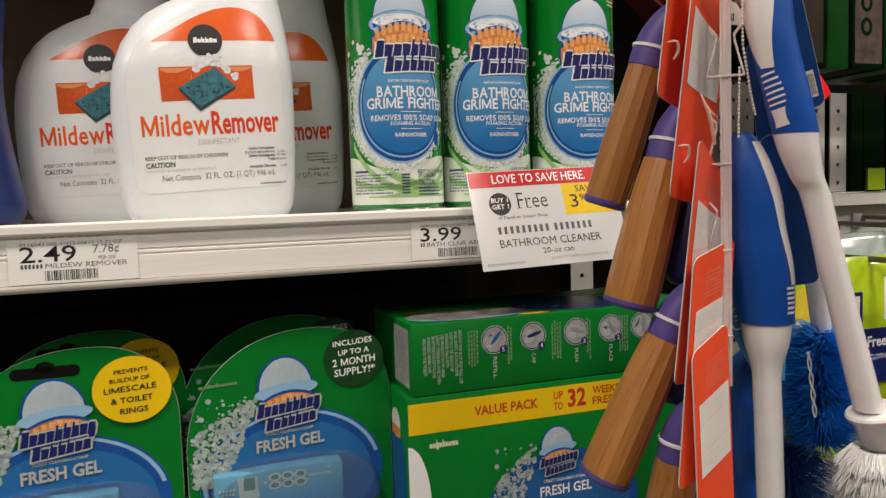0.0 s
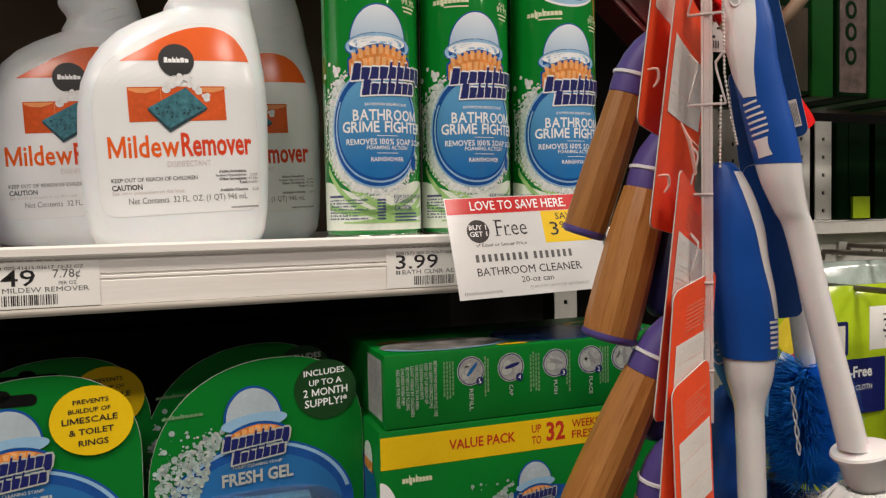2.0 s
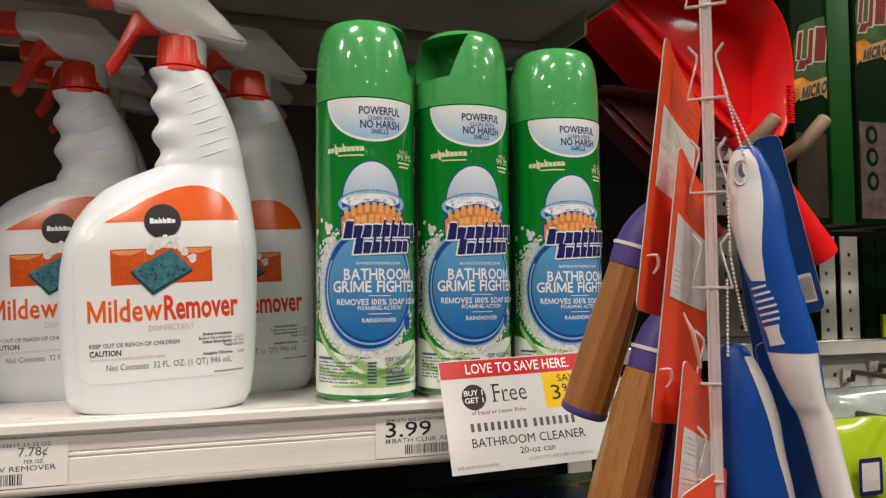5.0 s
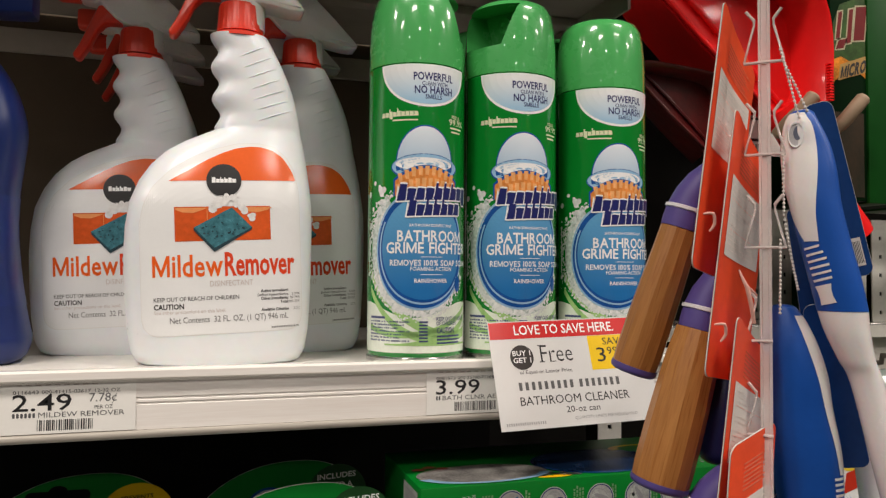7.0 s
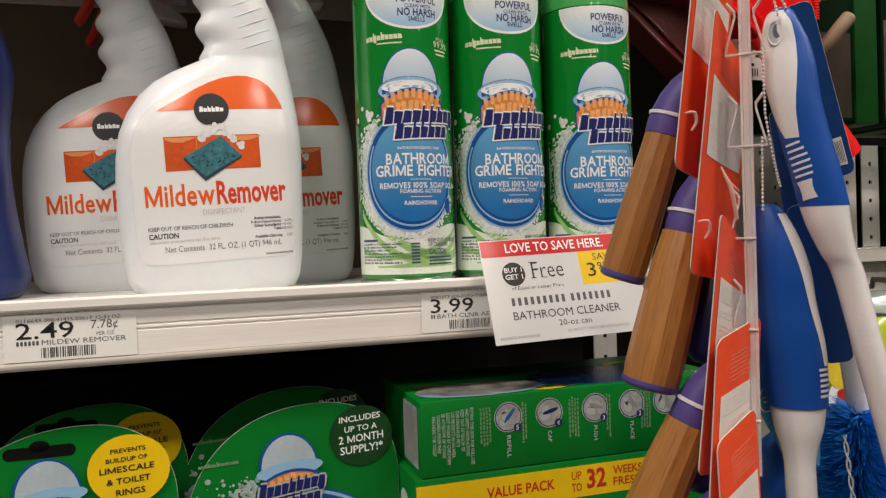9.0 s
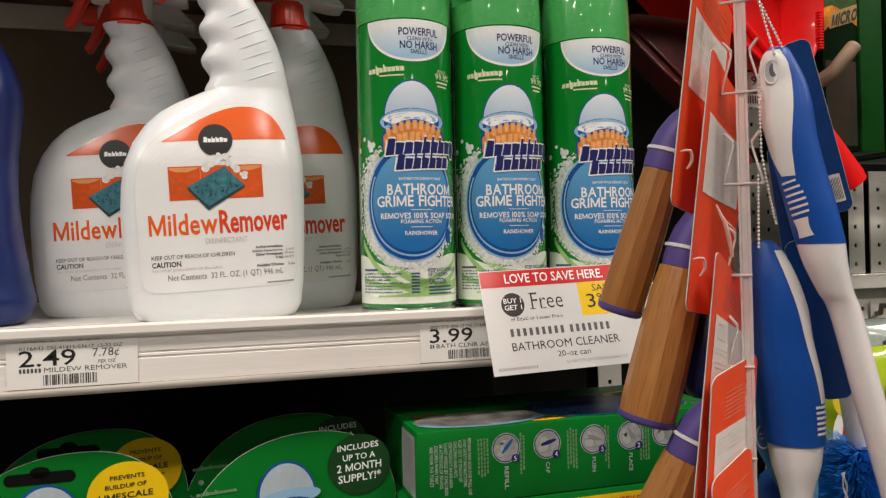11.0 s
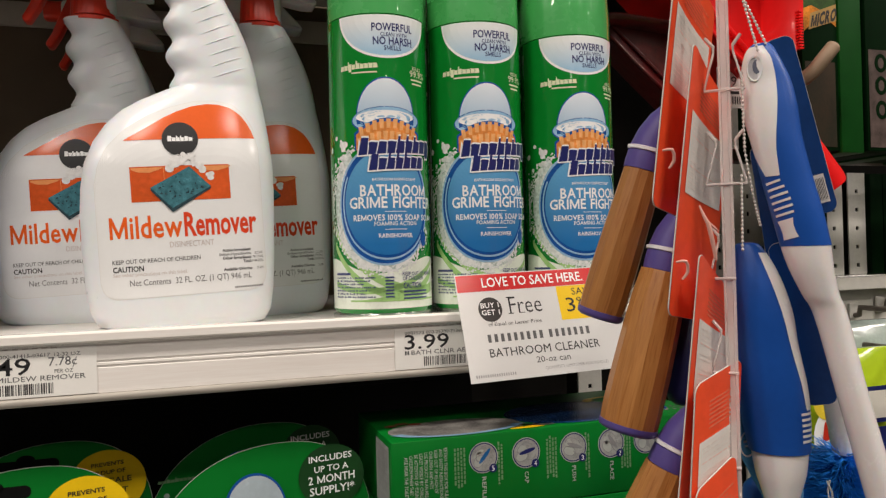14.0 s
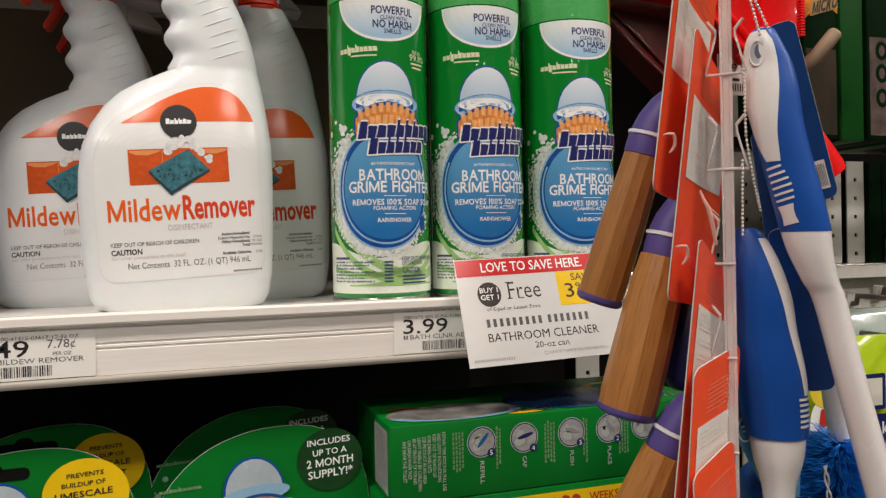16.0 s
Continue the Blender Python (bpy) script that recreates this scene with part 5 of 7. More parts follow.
def value_box():
    w, d, h = 0.222, 0.122, 0.1815 - 0.0005
    s = root("value_pack_box", pose(-0.0205, -0.0215, Z + LOW), "green gel carton with a yellow value pack band", "carton")
    part("carton", box(0, 0, 0, w, d, h, 0.0008), M_CARDGREEN, s)
    printed("yellow_band", [bar(0.0008, h - 0.0245, w - 0.001, h - 0.0040)], M_YELLOW, flat, 0.0002, s, "yellow band")
    printed("band_lettering", [word("VALUE PACK", 0.0465, h - 0.0168, 0.0470, 0.0062, 0.02), word("UP", 0.1055, h - 0.0128, 0.0072, 0.0052, 0.015), word("TO", 0.1055, h - 0.0205, 0.0072, 0.0052, 0.015),
                           word("32", 0.1165, h - 0.0192, 0.0142, 0.0118, 0.03), word("WEEKS", 0.136, h - 0.0125, 0.0215, 0.0052, 0.015), word("FRESH", 0.136, h - 0.0200, 0.0215, 0.0052, 0.015)], M_REDINK, flat, 0.0003, s, "red lettering")
    printed("maker_mark", [skyline(0.0145, h - 0.0345, 0.0345, h - 0.0295, (0.6, 0.6, 1, 0.6, 1, 0.6, 0.6, 0.6, 0.6), 0, 0, 0, (2,))], M_CREAMINK, flat, 0.0002, s)
    printed("white_curve", [ell(0.0, h - 0.075, 0.0150, 0.0430, 24, 2, a0=-90, a1=90)], M_WHITEINK, flat, 0.0002, s, "white curved print")
    printed("oval_rim", [ell(0.112, h - 0.089, 0.060, 0.040, 40, 2)], M_BLUERING, flat, 0.0002, s)
    printed("oval", [ell(0.112, h - 0.091, 0.053, 0.034, 40, 2)], M_BLUECARD, flat, 0.0003, s, "blue oval")
    bubbles(9, 45, 0.058, 0.093, h - 0.098, h - 0.042, flat, 0.0004, s)
    mark(s, 0.1075, h - 0.0470, 0.0140, flat, 0.0010)
    printed("gel_lettering", [word("FRESH GEL", 0.0935, h - 0.0800, 0.0405, 0.0066, 0.02), word("TOILET CLEANING STAMP", 0.0960, h - 0.0705, 0.034, 0.0019, 0.01)], M_WHITEINK, flat, 0.0006, s)
    side = lambda a, b, o: (-o, d - a, b)
    printed("side_oval", [ell(d - 0.030, h - 0.055, 0.024, 0.034, 24, 1)], M_BLUERING, side, 0.0002, s)
    printed("side_mark", [ell(d - 0.026, h - 0.022, 0.010, 0.010, 20, 1)], M_BUBBLE, side, 0.0003, s)
    printed("side_band", [bar(d - 0.036, h - 0.031, d - 0.016, h - 0.024)], M_BRISTLE, side, 0.0004, s)
    return s


value_box()
upright(0.309, 0.33, 0.0, Z + 0.03)

# ---------------------------------------------------------------- the hanging strip and its brushes

M_STRIP = mat("frosted_strip_plastic", (0.96, 0.88, 0.86), 0.24, vary=0.03, clear=0.55, ior=1.25, coat=0.3)
M_WOOD = wood_mat("bamboo_wood")
M_PURPLE = mat("purple_rubber", (0.090, 0.064, 0.26), 0.45, vary=0.04, scale=30)
M_NAVYPL = mat("navy_plastic", (0.012, 0.014, 0.075), 0.4, vary=0.05)
M_RINGWHITE = mat("white_ring_plastic", (0.78, 0.77, 0.80), 0.35, vary=0.02)
M_CARDRED = mat("red_card_ink", (0.90, 0.088, 0.026), 0.3, vary=0.05, scale=25, coat=0.15, spec=0.3)
M_CARDTEXT = mat("card_faint_ink", (0.72, 0.64, 0.60), 0.3, vary=0.1, scale=200)
M_CARDWHITE = mat("card_white_panel", (0.80, 0.76, 0.72), 0.25, vary=0.03, coat=0.4)
M_BLUEGRIP = mat("blue_rubber_grip", (0.007, 0.074, 0.37), 0.38, vary=0.04, scale=30, bump=0.05, bump_scale=700)
M_WHITEHANDLE = mat("white_handle_plastic", (0.80, 0.77, 0.77), 0.25, vary=0.015, coat=0.3, sub=0.15)
M_BLUECARDSTOCK = mat("blue_card_ink", (0.012, 0.055, 0.21), 0.22, vary=0.08, scale=25, coat=0.6)
M_LIGHTTAG = mat("pale_blue_card_ink", (0.06, 0.22, 0.42), 0.22, vary=0.15, scale=40, coat=0.6)
M_BRISTLEBLUE = mat("blue_bristle", (0.020, 0.24, 1.0), 0.28, vary=0.25, scale=60, coat=0.4)
M_BRISTLEWHITE = mat("white_bristle", (0.90, 0.90, 0.88), 0.4, vary=0.08, scale=60)
# two greys for the shading inside the hanging hole
M_HOLERIM = mat("hole_half_shade", (0.42, 0.41, 0.43), 0.3, vary=0.12, scale=120)
M_HOLE = mat("hole_full_shade", (0.10, 0.11, 0.16), 0.4, vary=0.1, scale=90)
M_TIE = mat("pinkish_clear_plastic", (0.74, 0.40, 0.34), 0.3, vary=0.05)
M_WIRE = mat("steel_wire", (0.17, 0.15, 0.13), 0.35, metal=0.5, vary=0.1)
M_CHAIN = mat("bead_chain_steel", (0.74, 0.71, 0.68), 0.25, metal=0.3, vary=0.05)


def clip_strip():
    s = root("clip_strip", pose(0.1325, -0.140, Z), "clear plastic clip strip with paired hooks hanging down", "clip strip")
    way = Vector((0.73, -0.68, 0))      # across the strip
    out = Vector((-0.68, -0.73, 0))     # towards the aisle
    prof = [(-0.0029, 0), (-0.0029, 0.0014), (-0.0018, 0.0015), (-0.0015, 0.0008), (0.0, 0.0007), (0.0012, 0.0008), (0.0015, 0.0013), (0.0029, 0.0012), (0.0029, 0)]
    rings = [[tuple(way * a + out * b + Vector((0, 0, z))) for a, b in prof] for z in (-0.102, 0.0, 0.12, 0.24, 0.3585)]
    part("strip", loft(rings), M_STRIP, s, smooth=50)
    part("arm", box(-0.004, 0.002, 0.345, 0.004, 0.1425, 0.348), M_STRIP, s, "clear arm to the shelf above")
    part("arm_clip", box(-0.006, 0.1305, 0.3365, 0.006, 0.1425, 0.3445), M_STRIP, s)
    # each station: a cross bar, two arms that rise inward, and barbs that flare out again
    for k in range(9):
        z = -0.0735 + 0.0475 * k
        if z > 0.34:
            break
        flat_bar = [way * (0.0098 * e) + out * 0.0012 + Vector((0, 0, z)) for e in ((-1, -0.5, 0, 0.5, 1) if z > 0.05 else (-1, -0.5, 0, 0.2, 0.32))]
        part("cross_bar", tube(flat_bar, 0.0008, 8), M_STRIP, s)
        for side in (-1, 1) if z > 0.05 else (-1,):
            foot = way * (0.0095 * side) + out * 0.0012 + Vector((0, 0, z + 0.0004))
            knee = way * (0.0042 * side) + out * 0.0026 + Vector((0, 0, z + 0.0205))
            barb = way * (0.0085 * side) + out * 0.0034 + Vector((0, 0, z + 0.0265))
            part("arm_hook", tube([foot, foot.lerp(knee, 0.1) + out * 0.0006, foot.lerp(knee, 0.5) + out * 0.0008, foot.lerp(knee, 0.9), knee + way * 0.0004 * side + Vector((0, 0, 0.0012)), barb], [0.0006, 0.0006, 0.0006, 0.0006, 0.0008, 0.0008], 8), M_STRIP, s)
    return s


clip_strip()


def wooden_brush(low, high, label, k=1.0, head=None):
    """A faceted bamboo handle hanging from its purple neck; low: end of the handle, high: the white ring."""
    a, b = Vector(low), Vector(high)
    length = (b - a).length
    s = root("wooden_brush", Matrix.Translation(a + Vector((0, 0, Z))) @ (b - a).to_track_quat("Z", "Y").to_matrix().to_4x4(), label, "brush", group="wooden brushes on the clip strip")
    wood_top = length - 0.0115
    prof = [(0.0128 * k, 0.0030), (0.0132 * k, 0.010), (0.0131 * k, 0.03), (0.0126 * k, 0.05), (0.0118 * k, 0.07), (0.0113 * (0.5 + 0.5 * k), wood_top)]
    part("handle", loft([sup(0, 0, z, r, r, 2, 13) for r, z in prof]), M_WOOD, s, "softly faceted bamboo handle", smooth=22)
    part("end_cap", lathe([(0.0112 * k, -0.0012), (0.0128 * k, -0.0002), (0.0133 * k, 0.0012), (0.0132 * k, 0.0032)], 36), M_PURPLE, s, "purple end cap")
    side = s.matrix_basis.to_3x3().inverted() @ Vector((0.73, -0.68, 0))
    curve = [Vector((0, 0, wood_top + 0.0002)), Vector((0, 0, wood_top + 0.005)), Vector((0, 0, length)), Vector((0, 0, length + 0.008)) + side * 0.0012, Vector((0, 0, length + 0.015)) + side * 0.0038, Vector((0, 0, length + 0.021)) + side * 0.0080, Vector((0, 0, length + 0.026)) + side * 0.0130]
    part("neck", tube(curve, [0.0114, 0.0117, 0.0114, 0.0108, 0.0098, 0.0084, 0.0070], 32), M_PURPLE, s, "purple rubber neck", smooth=60)
    if head:
        turn_back = s.matrix_basis.to_3x3().inverted()
        rise = turn_back @ Vector((0.185, 0.0, 0.983))
        end = Vector((0, 0, length)) + turn_back @ Vector((head[0], 0.0105, 0.0195))
        part("head", tube([end, end + rise * 0.002, end + rise * 0.007, end + rise * 0.030, end + rise * 0.056, end + rise * 0.060], [head[1] * q for q in (0.40, 0.75, 0.98, 1.0, 0.98, 0.60)], 24), M_NAVYPL, s, "dark navy head", smooth=60)
    part("ring", lathe([(0.01145, length - 0.0012), (0.01235, length - 0.0008), (0.0124, length + 0.0008), (0.01135, length + 0.0012)], 36), M_RINGWHITE, s, "white ring")
    return s


wooden_brush((0.0925, -0.0790, 0.0005), (0.1180, -0.0945, 0.0915), "bamboo handled brush with purple neck, hung uppermost", 0.98)
wooden_brush((0.0955, -0.1000, -0.0590), (0.1195, -0.1080, 0.0360), "bamboo handled brush with purple neck, hung second", 1.20)
wooden_brush((0.0785, -0.0965, -0.1620), (0.1165, -0.1140, -0.0680), "bamboo handled brush with navy head, hung third at a slant", 1.16, (0.0115, 0.0100))
wooden_brush((0.1085, -0.1040, -0.2380), (0.1180, -0.1160, -0.1390), "bamboo handled brush with navy head, hung lowest, partly hidden", 1.15, (0.0030, 0.0130))


def hang_card(tl, bl, right, red=True, label="", panel=(0.12, 0.455, 0.94, 0.765), name="header_card", lines=7, code=False, twist=(0.0, 0.0)):
    """A thin printed card by its left edge and the way across it."""
    tl, bl, right = Vector(tl), Vector(bl), Vector(right)
    up = (tl - bl).normalized()
    across = (right - up * right.dot(up)).normalized()
    face = across.cross(up)
    if face.dot(Vector((-0.66, -0.75, 0))) < 0:
        face = -face
    h, w = (tl - bl).length, right.length
    s = root(name, Matrix.Translation(bl + Vector((0, 0, Z))), label, "card", group="header cards on the clip strip")

    def lie(a, b, o):
        return tuple(across * a + up * (b - a * (twist[0] + (twist[1] - twist[0]) * max(0.0, b / h) ** 2.2)) + face * (o - 0.0015 * math.sin(math.pi * a / w) * (twist[1] > 0)))

    def sheet(inset, r):
        """Columns across the card, its corners rounded."""
        rows = []
        for k in range(25):
            a = inset + (w - 2 * inset) * (0.5 - 0.5 * math.cos(math.pi * k / 24))
            e = max(0.0, 1 - min(a - inset, w - inset - a) / r)
            c = inset + r * (1 - math.sqrt(max(0.0, 1 - e * e)))
            rows.append((a, c, h - c))
        return band(rows, 12)

    v, f = sheet(0.0, 0.005)
    n = len(v)
    rim = [i * 13 for i in range(25)] + [24 * 13 + j for j in range(1, 13)] + [i * 13 + 12 for i in range(23, -1, -1)] + [j for j in range(11, 0, -1)]
    verts = [lie(a, b, 0) for a, b in v] + [lie(a, b, 0.0006) for a, b in v]
    m = len(rim)
    part("card", (verts, [tuple(reversed(g)) for g in f] + [tuple(i + n for i in g) for g in f] + [(rim[i], rim[(i + 1) % m], n + rim[(i + 1) % m], n + rim[i]) for i in range(m)]), M_CARDEDGE, s, smooth=0)
    for o in (0.0008, -0.0002):
        printed("print", [sheet(0.0002, 0.0048)], M_CARDRED if red else M_BLUECARDSTOCK, lie, o, s, "red print" if red else "blue print")
    if panel:
        u0, v0, u1, v1 = panel
        printed("panel", [bar(w * u0, h * v0, w * u1, h * v1, 16, 8)], M_CARDWHITE, lie, 0.0011, s, "pale text panel")
        rnd = random.Random(int(h * 1e5))
        for ink, rows in ((M_CARDTEXT, (1, 2, 3, 4, 6, 8, 9, 12, 13, 14)), (M_PINKLINE, (5, 11))):
            text = []
            for k in rows:
                a = u0 + 0.06
                while a < u1 - 0.10:
                    b = min(a + rnd.uniform(0.05, 0.2), u1 - 0.05)
                    text.append(bar(w * a, h * (v0 + (v1 - v0) * (k + 0.40) / 16), w * b, h * (v0 + (v1 - v0) * (k + 0.62) / 16), 3))
                    a = b + 0.03
            tagged(printed("panel_text", text, ink, lie, 0.0013, s), kind="stuff")
    if red:
        printed("print_text", [bar(w * 0.30, h * (0.80 + 0.017 * k), w * (0.88 - 0.07 * (k % 3)), h * (0.807 + 0.017 * k), 10) for k in range(lines)], M_PALELINE, lie, 0.0011, s)
    elif code:
        printed("bar_code_panel", [bar(w * 0.35, h * 0.06, w * 0.80, h * 0.22)], M_CARDWHITE, lie, 0.0011, s)
        printed("bar_code", [bar(w * (0.38 + 0.05 * k), h * 0.075, w * (0.40 + 0.05 * k), h * 0.20) for k in range(8)], M_INK, lie, 0.0013, s)
    return s


R1 = (0.043, 0.026, -0.008)
hang_card((0.1095, -0.138, 0.1960), (0.0892, -0.138, 0.0590), R1, True, "glossy red header card with pale text panel, uppermost", twist=(0.03, 0.45))
hang_card((0.1138, -0.141, 0.1405), (0.0943, -0.141, 0.0050), (0.040, 0.020, -0.006), True, "glossy red header card with pale text panel, second", twist=(0.03, 0.50))
hang_card((0.1108, -0.145, 0.0360), (0.0930, -0.145, -0.0960), (0.040, 0.018, -0.006), True, "glossy red header card with pale text panel, third", twist=(0.05, 0.48))
hang_card((0.1040, -0.148, -0.0290), (0.0930, -0.148, -0.1540), (0.036, 0.012, 0.0), True, "glossy red header card with pale text panel, fourth", twist=(-0.30, -0.34))
hang_card((0.1000, -0.151, -0.0790), (0.1050, -0.151, -0.2090), (0.032, 0.010, 0.0), True, "glossy red header card with pale text panel, lowest", twist=(-0.32, -0.36))


def hook_tie(p, name="hang_tag"):
    s = root(name, pose(p[0], p[1], Z + p[2]), "small white plastic hook through the red card", "hook", group="white plastic hooks")
    part("hook", tube([(-0.00302, 0.00072, 0.00086), (-0.00072, -0.00072, 0.0013), (0.00144, -0.00086, 0.00115), (0.00245, -0.00072, -0.00072), (0.00288, 0.0, -0.00396), (0.00187, 0.00072, -0.00612), (0.00086, 0.00144, -0.00756)], [0.0005, 0.0007, 0.0008, 0.0008, 0.0008, 0.0007, 0.0005], 8), M_TIE, s)
    return s


hook_tie((0.0980, -0.1495, 0.0300))
hook_tie((0.0935, -0.1475, 0.0835))
long_tie = root("hang_tag", pose(0, 0, Z), "long pinkish plastic barb through the red card", "hook", group="white plastic hooks")
part("barb", tube([(0.1055, -0.1535, 0.0575), (0.1075, -0.1545, 0.0520), (0.1090, -0.1550, 0.0490), (0.1115, -0.1545, 0.0410), (0.1145, -0.1530, 0.0315)], [0.0004, 0.0008, 0.0011, 0.0011, 0.0008], 8), M_TIE, long_tie)
part("spur", tube([(0.1092, -0.1548, 0.0492), (0.1130, -0.1540, 0.0470), (0.1165, -0.1530, 0.0450)], [0.0008, 0.0006, 0.0003], 8), M_TIE, long_tie)

# blue and white scrub brushes


def brush_loft(rows, seg=40):
    """rows of (x, y, z, half width, half depth); the sections face the aisle."""
    ax, ay = Vector((0.73, -0.68, 0)) * 0.72, Vector((0.68, 0.73, 0)) * 0.8
    rings = []
    for x, y, z, a, b in rows:
        rings.append([tuple(Vector((x, y, z)) + ax * (a * math.cos(2 * math.pi * k / seg)) + ay * (b * math.sin(2 * math.pi * k / seg))) for k in range(seg)])
    return rings


def smooth_rows(rows, n=6):
    """More rows by a smooth curve through the given ones."""
    out = []
    for i in range(len(rows) - 1):
        p0, p1, p2, p3 = rows[max(i - 1, 0)], rows[i], rows[i + 1], rows[min(i + 2, len(rows) - 1)]
        for k in range(n):
            t = k / n
            out.append(tuple(0.5 * (2 * b + (c - a) * t + (2 * a - 5 * b + 4 * c - d) * t * t + (3 * b - a - 3 * c + d) * t ** 3) for a, b, c, d in zip(p0, p1, p2, p3)))
    return out + [tuple(rows[-1])]


def patch(rows, z_hi, z_lo, left, right, off=0.0004, n=10, tilt=0.0):
    """A strip of the handle's skin between two angles (degrees, as functions of 0..1 down the strip)."""
    col = sorted(rows, key=lambda r: r[2])
    m = max(3, int((z_hi - z_lo) / 0.0025))
    rs = []
    for k in range(m + 1):
        z = z_hi + (z_lo - z_hi) * k / m
        rs.append([float(np.interp(z, [r[2] for r in col], [r[j] for r in col])) if j != 2 else z for j in range(5)])
    ax, ay = Vector((0.73, -0.68, 0)) * 0.72, Vector((0.68, 0.73, 0)) * 0.8
    rings = []
    for i, (x, y, z, a, b) in enumerate(rs):
        t = (z_hi - z) / (z_hi - z_lo)
        lo, hi = left(t), right(t)
        mid = math.cos(radians(0.5 * (lo + hi)))
        ring = []
        for k in range(n + 1):
            c, d = math.cos(radians(lo + (hi - lo) * k / n)), math.sin(radians(lo + (hi - lo) * k / n))
            rise = tilt * a * (c - mid)
            lean = float(np.interp(z + rise, [r[2] for r in col], [r[0] for r in col])) - x if tilt else 0.0
            ring.append(tuple(Vector((x + lean, y, z + rise)) + ax * ((a + off) * c) + ay * ((b + off) * d)))
        rings.append(ring)
    return loft(rings, False, False, False)


def scrub_brush(grip, rod, label, inlay_side, head=None):
    s = root("scrub_brush", pose(0, 0, Z), label, "brush", group="blue and white scrub brushes")
    g = smooth_rows(grip)
    part("grip", loft(brush_loft(g)), M_BLUEGRIP, s, "blue rubber grip", smooth=60)
    part("rod", loft(brush_loft(smooth_rows(rod))), M_WHITEHANDLE, s, "white plastic rod", smooth=60)
    z1, z0 = g[0][2], g[-1][2]
    sp = z1 - z0
    if inlay_side == "left":
        part("inlay", patch(g, z1 - 0.003 * sp, z1 - 0.66 * sp, lambda t: float(np.interp(t, (0, 0.5, 0.8, 1), (165, 165, 190, 221))), lambda t: float(np.interp(t, (0, 0.05, 0.12, 0.3, 0.45, 0.6, 0.8, 1), (275, 287, 301, 294, 288, 280, 265, 257))), n=16), M_WHITEHANDLE, s, "white inlay", smooth=60)
        for k in range(6):
            za = z1 - (0.685 + 0.031 * k) * sp
            part("stripe", patch(g, za, za - 0.0115 * sp, lambda t: 214 + 0.7 * k, lambda t: 263 + k - 0.9 * (k - 3) ** 2, tilt=0.20), M_WHITEHANDLE, s, smooth=60)
        part("tab", patch(g, z1 - 0.873 * sp, z1 - 0.965 * sp, lambda t: 218 + 3 * t + 4 * math.sin(math.pi * t), lambda t: 259 + 2 * t - 4 * math.sin(math.pi * t), tilt=0.18), M_WHITEHANDLE, s, "white square with waisted sides", smooth=60)
        col = sorted(g, key=lambda r: r[2])
        h = [float(np.interp(z1 - 0.0145, [r[2] for r in col], [r[j] for r in col])) for j in range(5)]
        hv, hf = lathe([(0.0046, -0.0012), (0.0043, 0.0006), (0.0037, 0.0005), (0.0034, -0.0022)], 28, False, False)
        m = Matrix.Translation(Vector((h[0] - 0.0028, h[1] + 0.0026, z1 - 0.0140)) + Vector((-0.68, -0.73, 0)) * (0.74 * h[4] + 0.0004)) @ Vector((-0.68, -0.73, 0.0)).to_track_quat("Z", "Y").to_matrix().to_4x4() @ Matrix.Diagonal((0.84, 1.50, 1, 1))
        part("hole_rim", (hv, hf), M_WHITEHANDLE, s, m=m)
        # no recess is cut: flat discs carry the hole's shade
        part("hole", lathe([(0.0038, -0.0008), (0.0038, 0.0001)], 24), M_HOLERIM, s, "flat grey disc for the shaded hanging hole", m=m)
        part("hole_shade_disc", lathe([(0.0024, -0.0006), (0.0024, 0.0003)], 24), M_HOLE, s, "flat dark disc for the hole's deep shade", m=m @ Matrix.Translation((0.0012, 0.0006, 0)))
    else:
        part("inlay", patch(g, z1 - 0.05 * sp, z1 - 0.79 * sp, lambda t: float(np.interp(t, (0, 0.25, 0.6, 1), (304, 311, 322, 333))), lambda t: 356), M_WHITEHANDLE, s, "white inlay", smooth=60)
        for k in range(6):
            za = z1 - (0.80 + 0.026 * k) * sp
            part("stripe", patch(g, za, za - 0.013 * sp, lambda t: 318, lambda t: 354), M_WHITEHANDLE, s, smooth=60)
    return s


b1 = scrub_brush([(0.1522, -0.1440, 0.1402, 0.0019, 0.0012), (0.1523, -0.1440, 0.1398, 0.0054, 0.0036), (0.1521, -0.1440, 0.1380, 0.0082, 0.0066), (0.1519, -0.1441, 0.1342, 0.0108, 0.0084), (0.1526, -0.1443, 0.1287, 0.0134, 0.0095), (0.1539, -0.1445, 0.1210, 0.0162, 0.0102), (0.1550, -0.1455, 0.1100, 0.0176, 0.0115), (0.1560, -0.1462, 0.1000, 0.0176, 0.0123), (0.1577, -0.1470, 0.0900, 0.0168, 0.0130), (0.1622, -0.1485, 0.0700, 0.0168, 0.0135),
                  (0.1660, -0.1500, 0.0540, 0.0170, 0.0140), (0.1701, -0.1510, 0.0370, 0.0165, 0.0140)],
                 [(0.1701, -0.1510, 0.0369, 0.0163, 0.0137), (0.1722, -0.1518, 0.0260, 0.0146, 0.0128), (0.1770, -0.1528, 0.0120, 0.0120, 0.0112), (0.1825, -0.1537, 0.0000, 0.0109, 0.0104), (0.1915, -0.1570, -0.0400, 0.0104, 0.0102), (0.2120, -0.1625, -0.1200, 0.0112, 0.0110)],
                 "blue and white scrub brush hanging by its hole", "left")
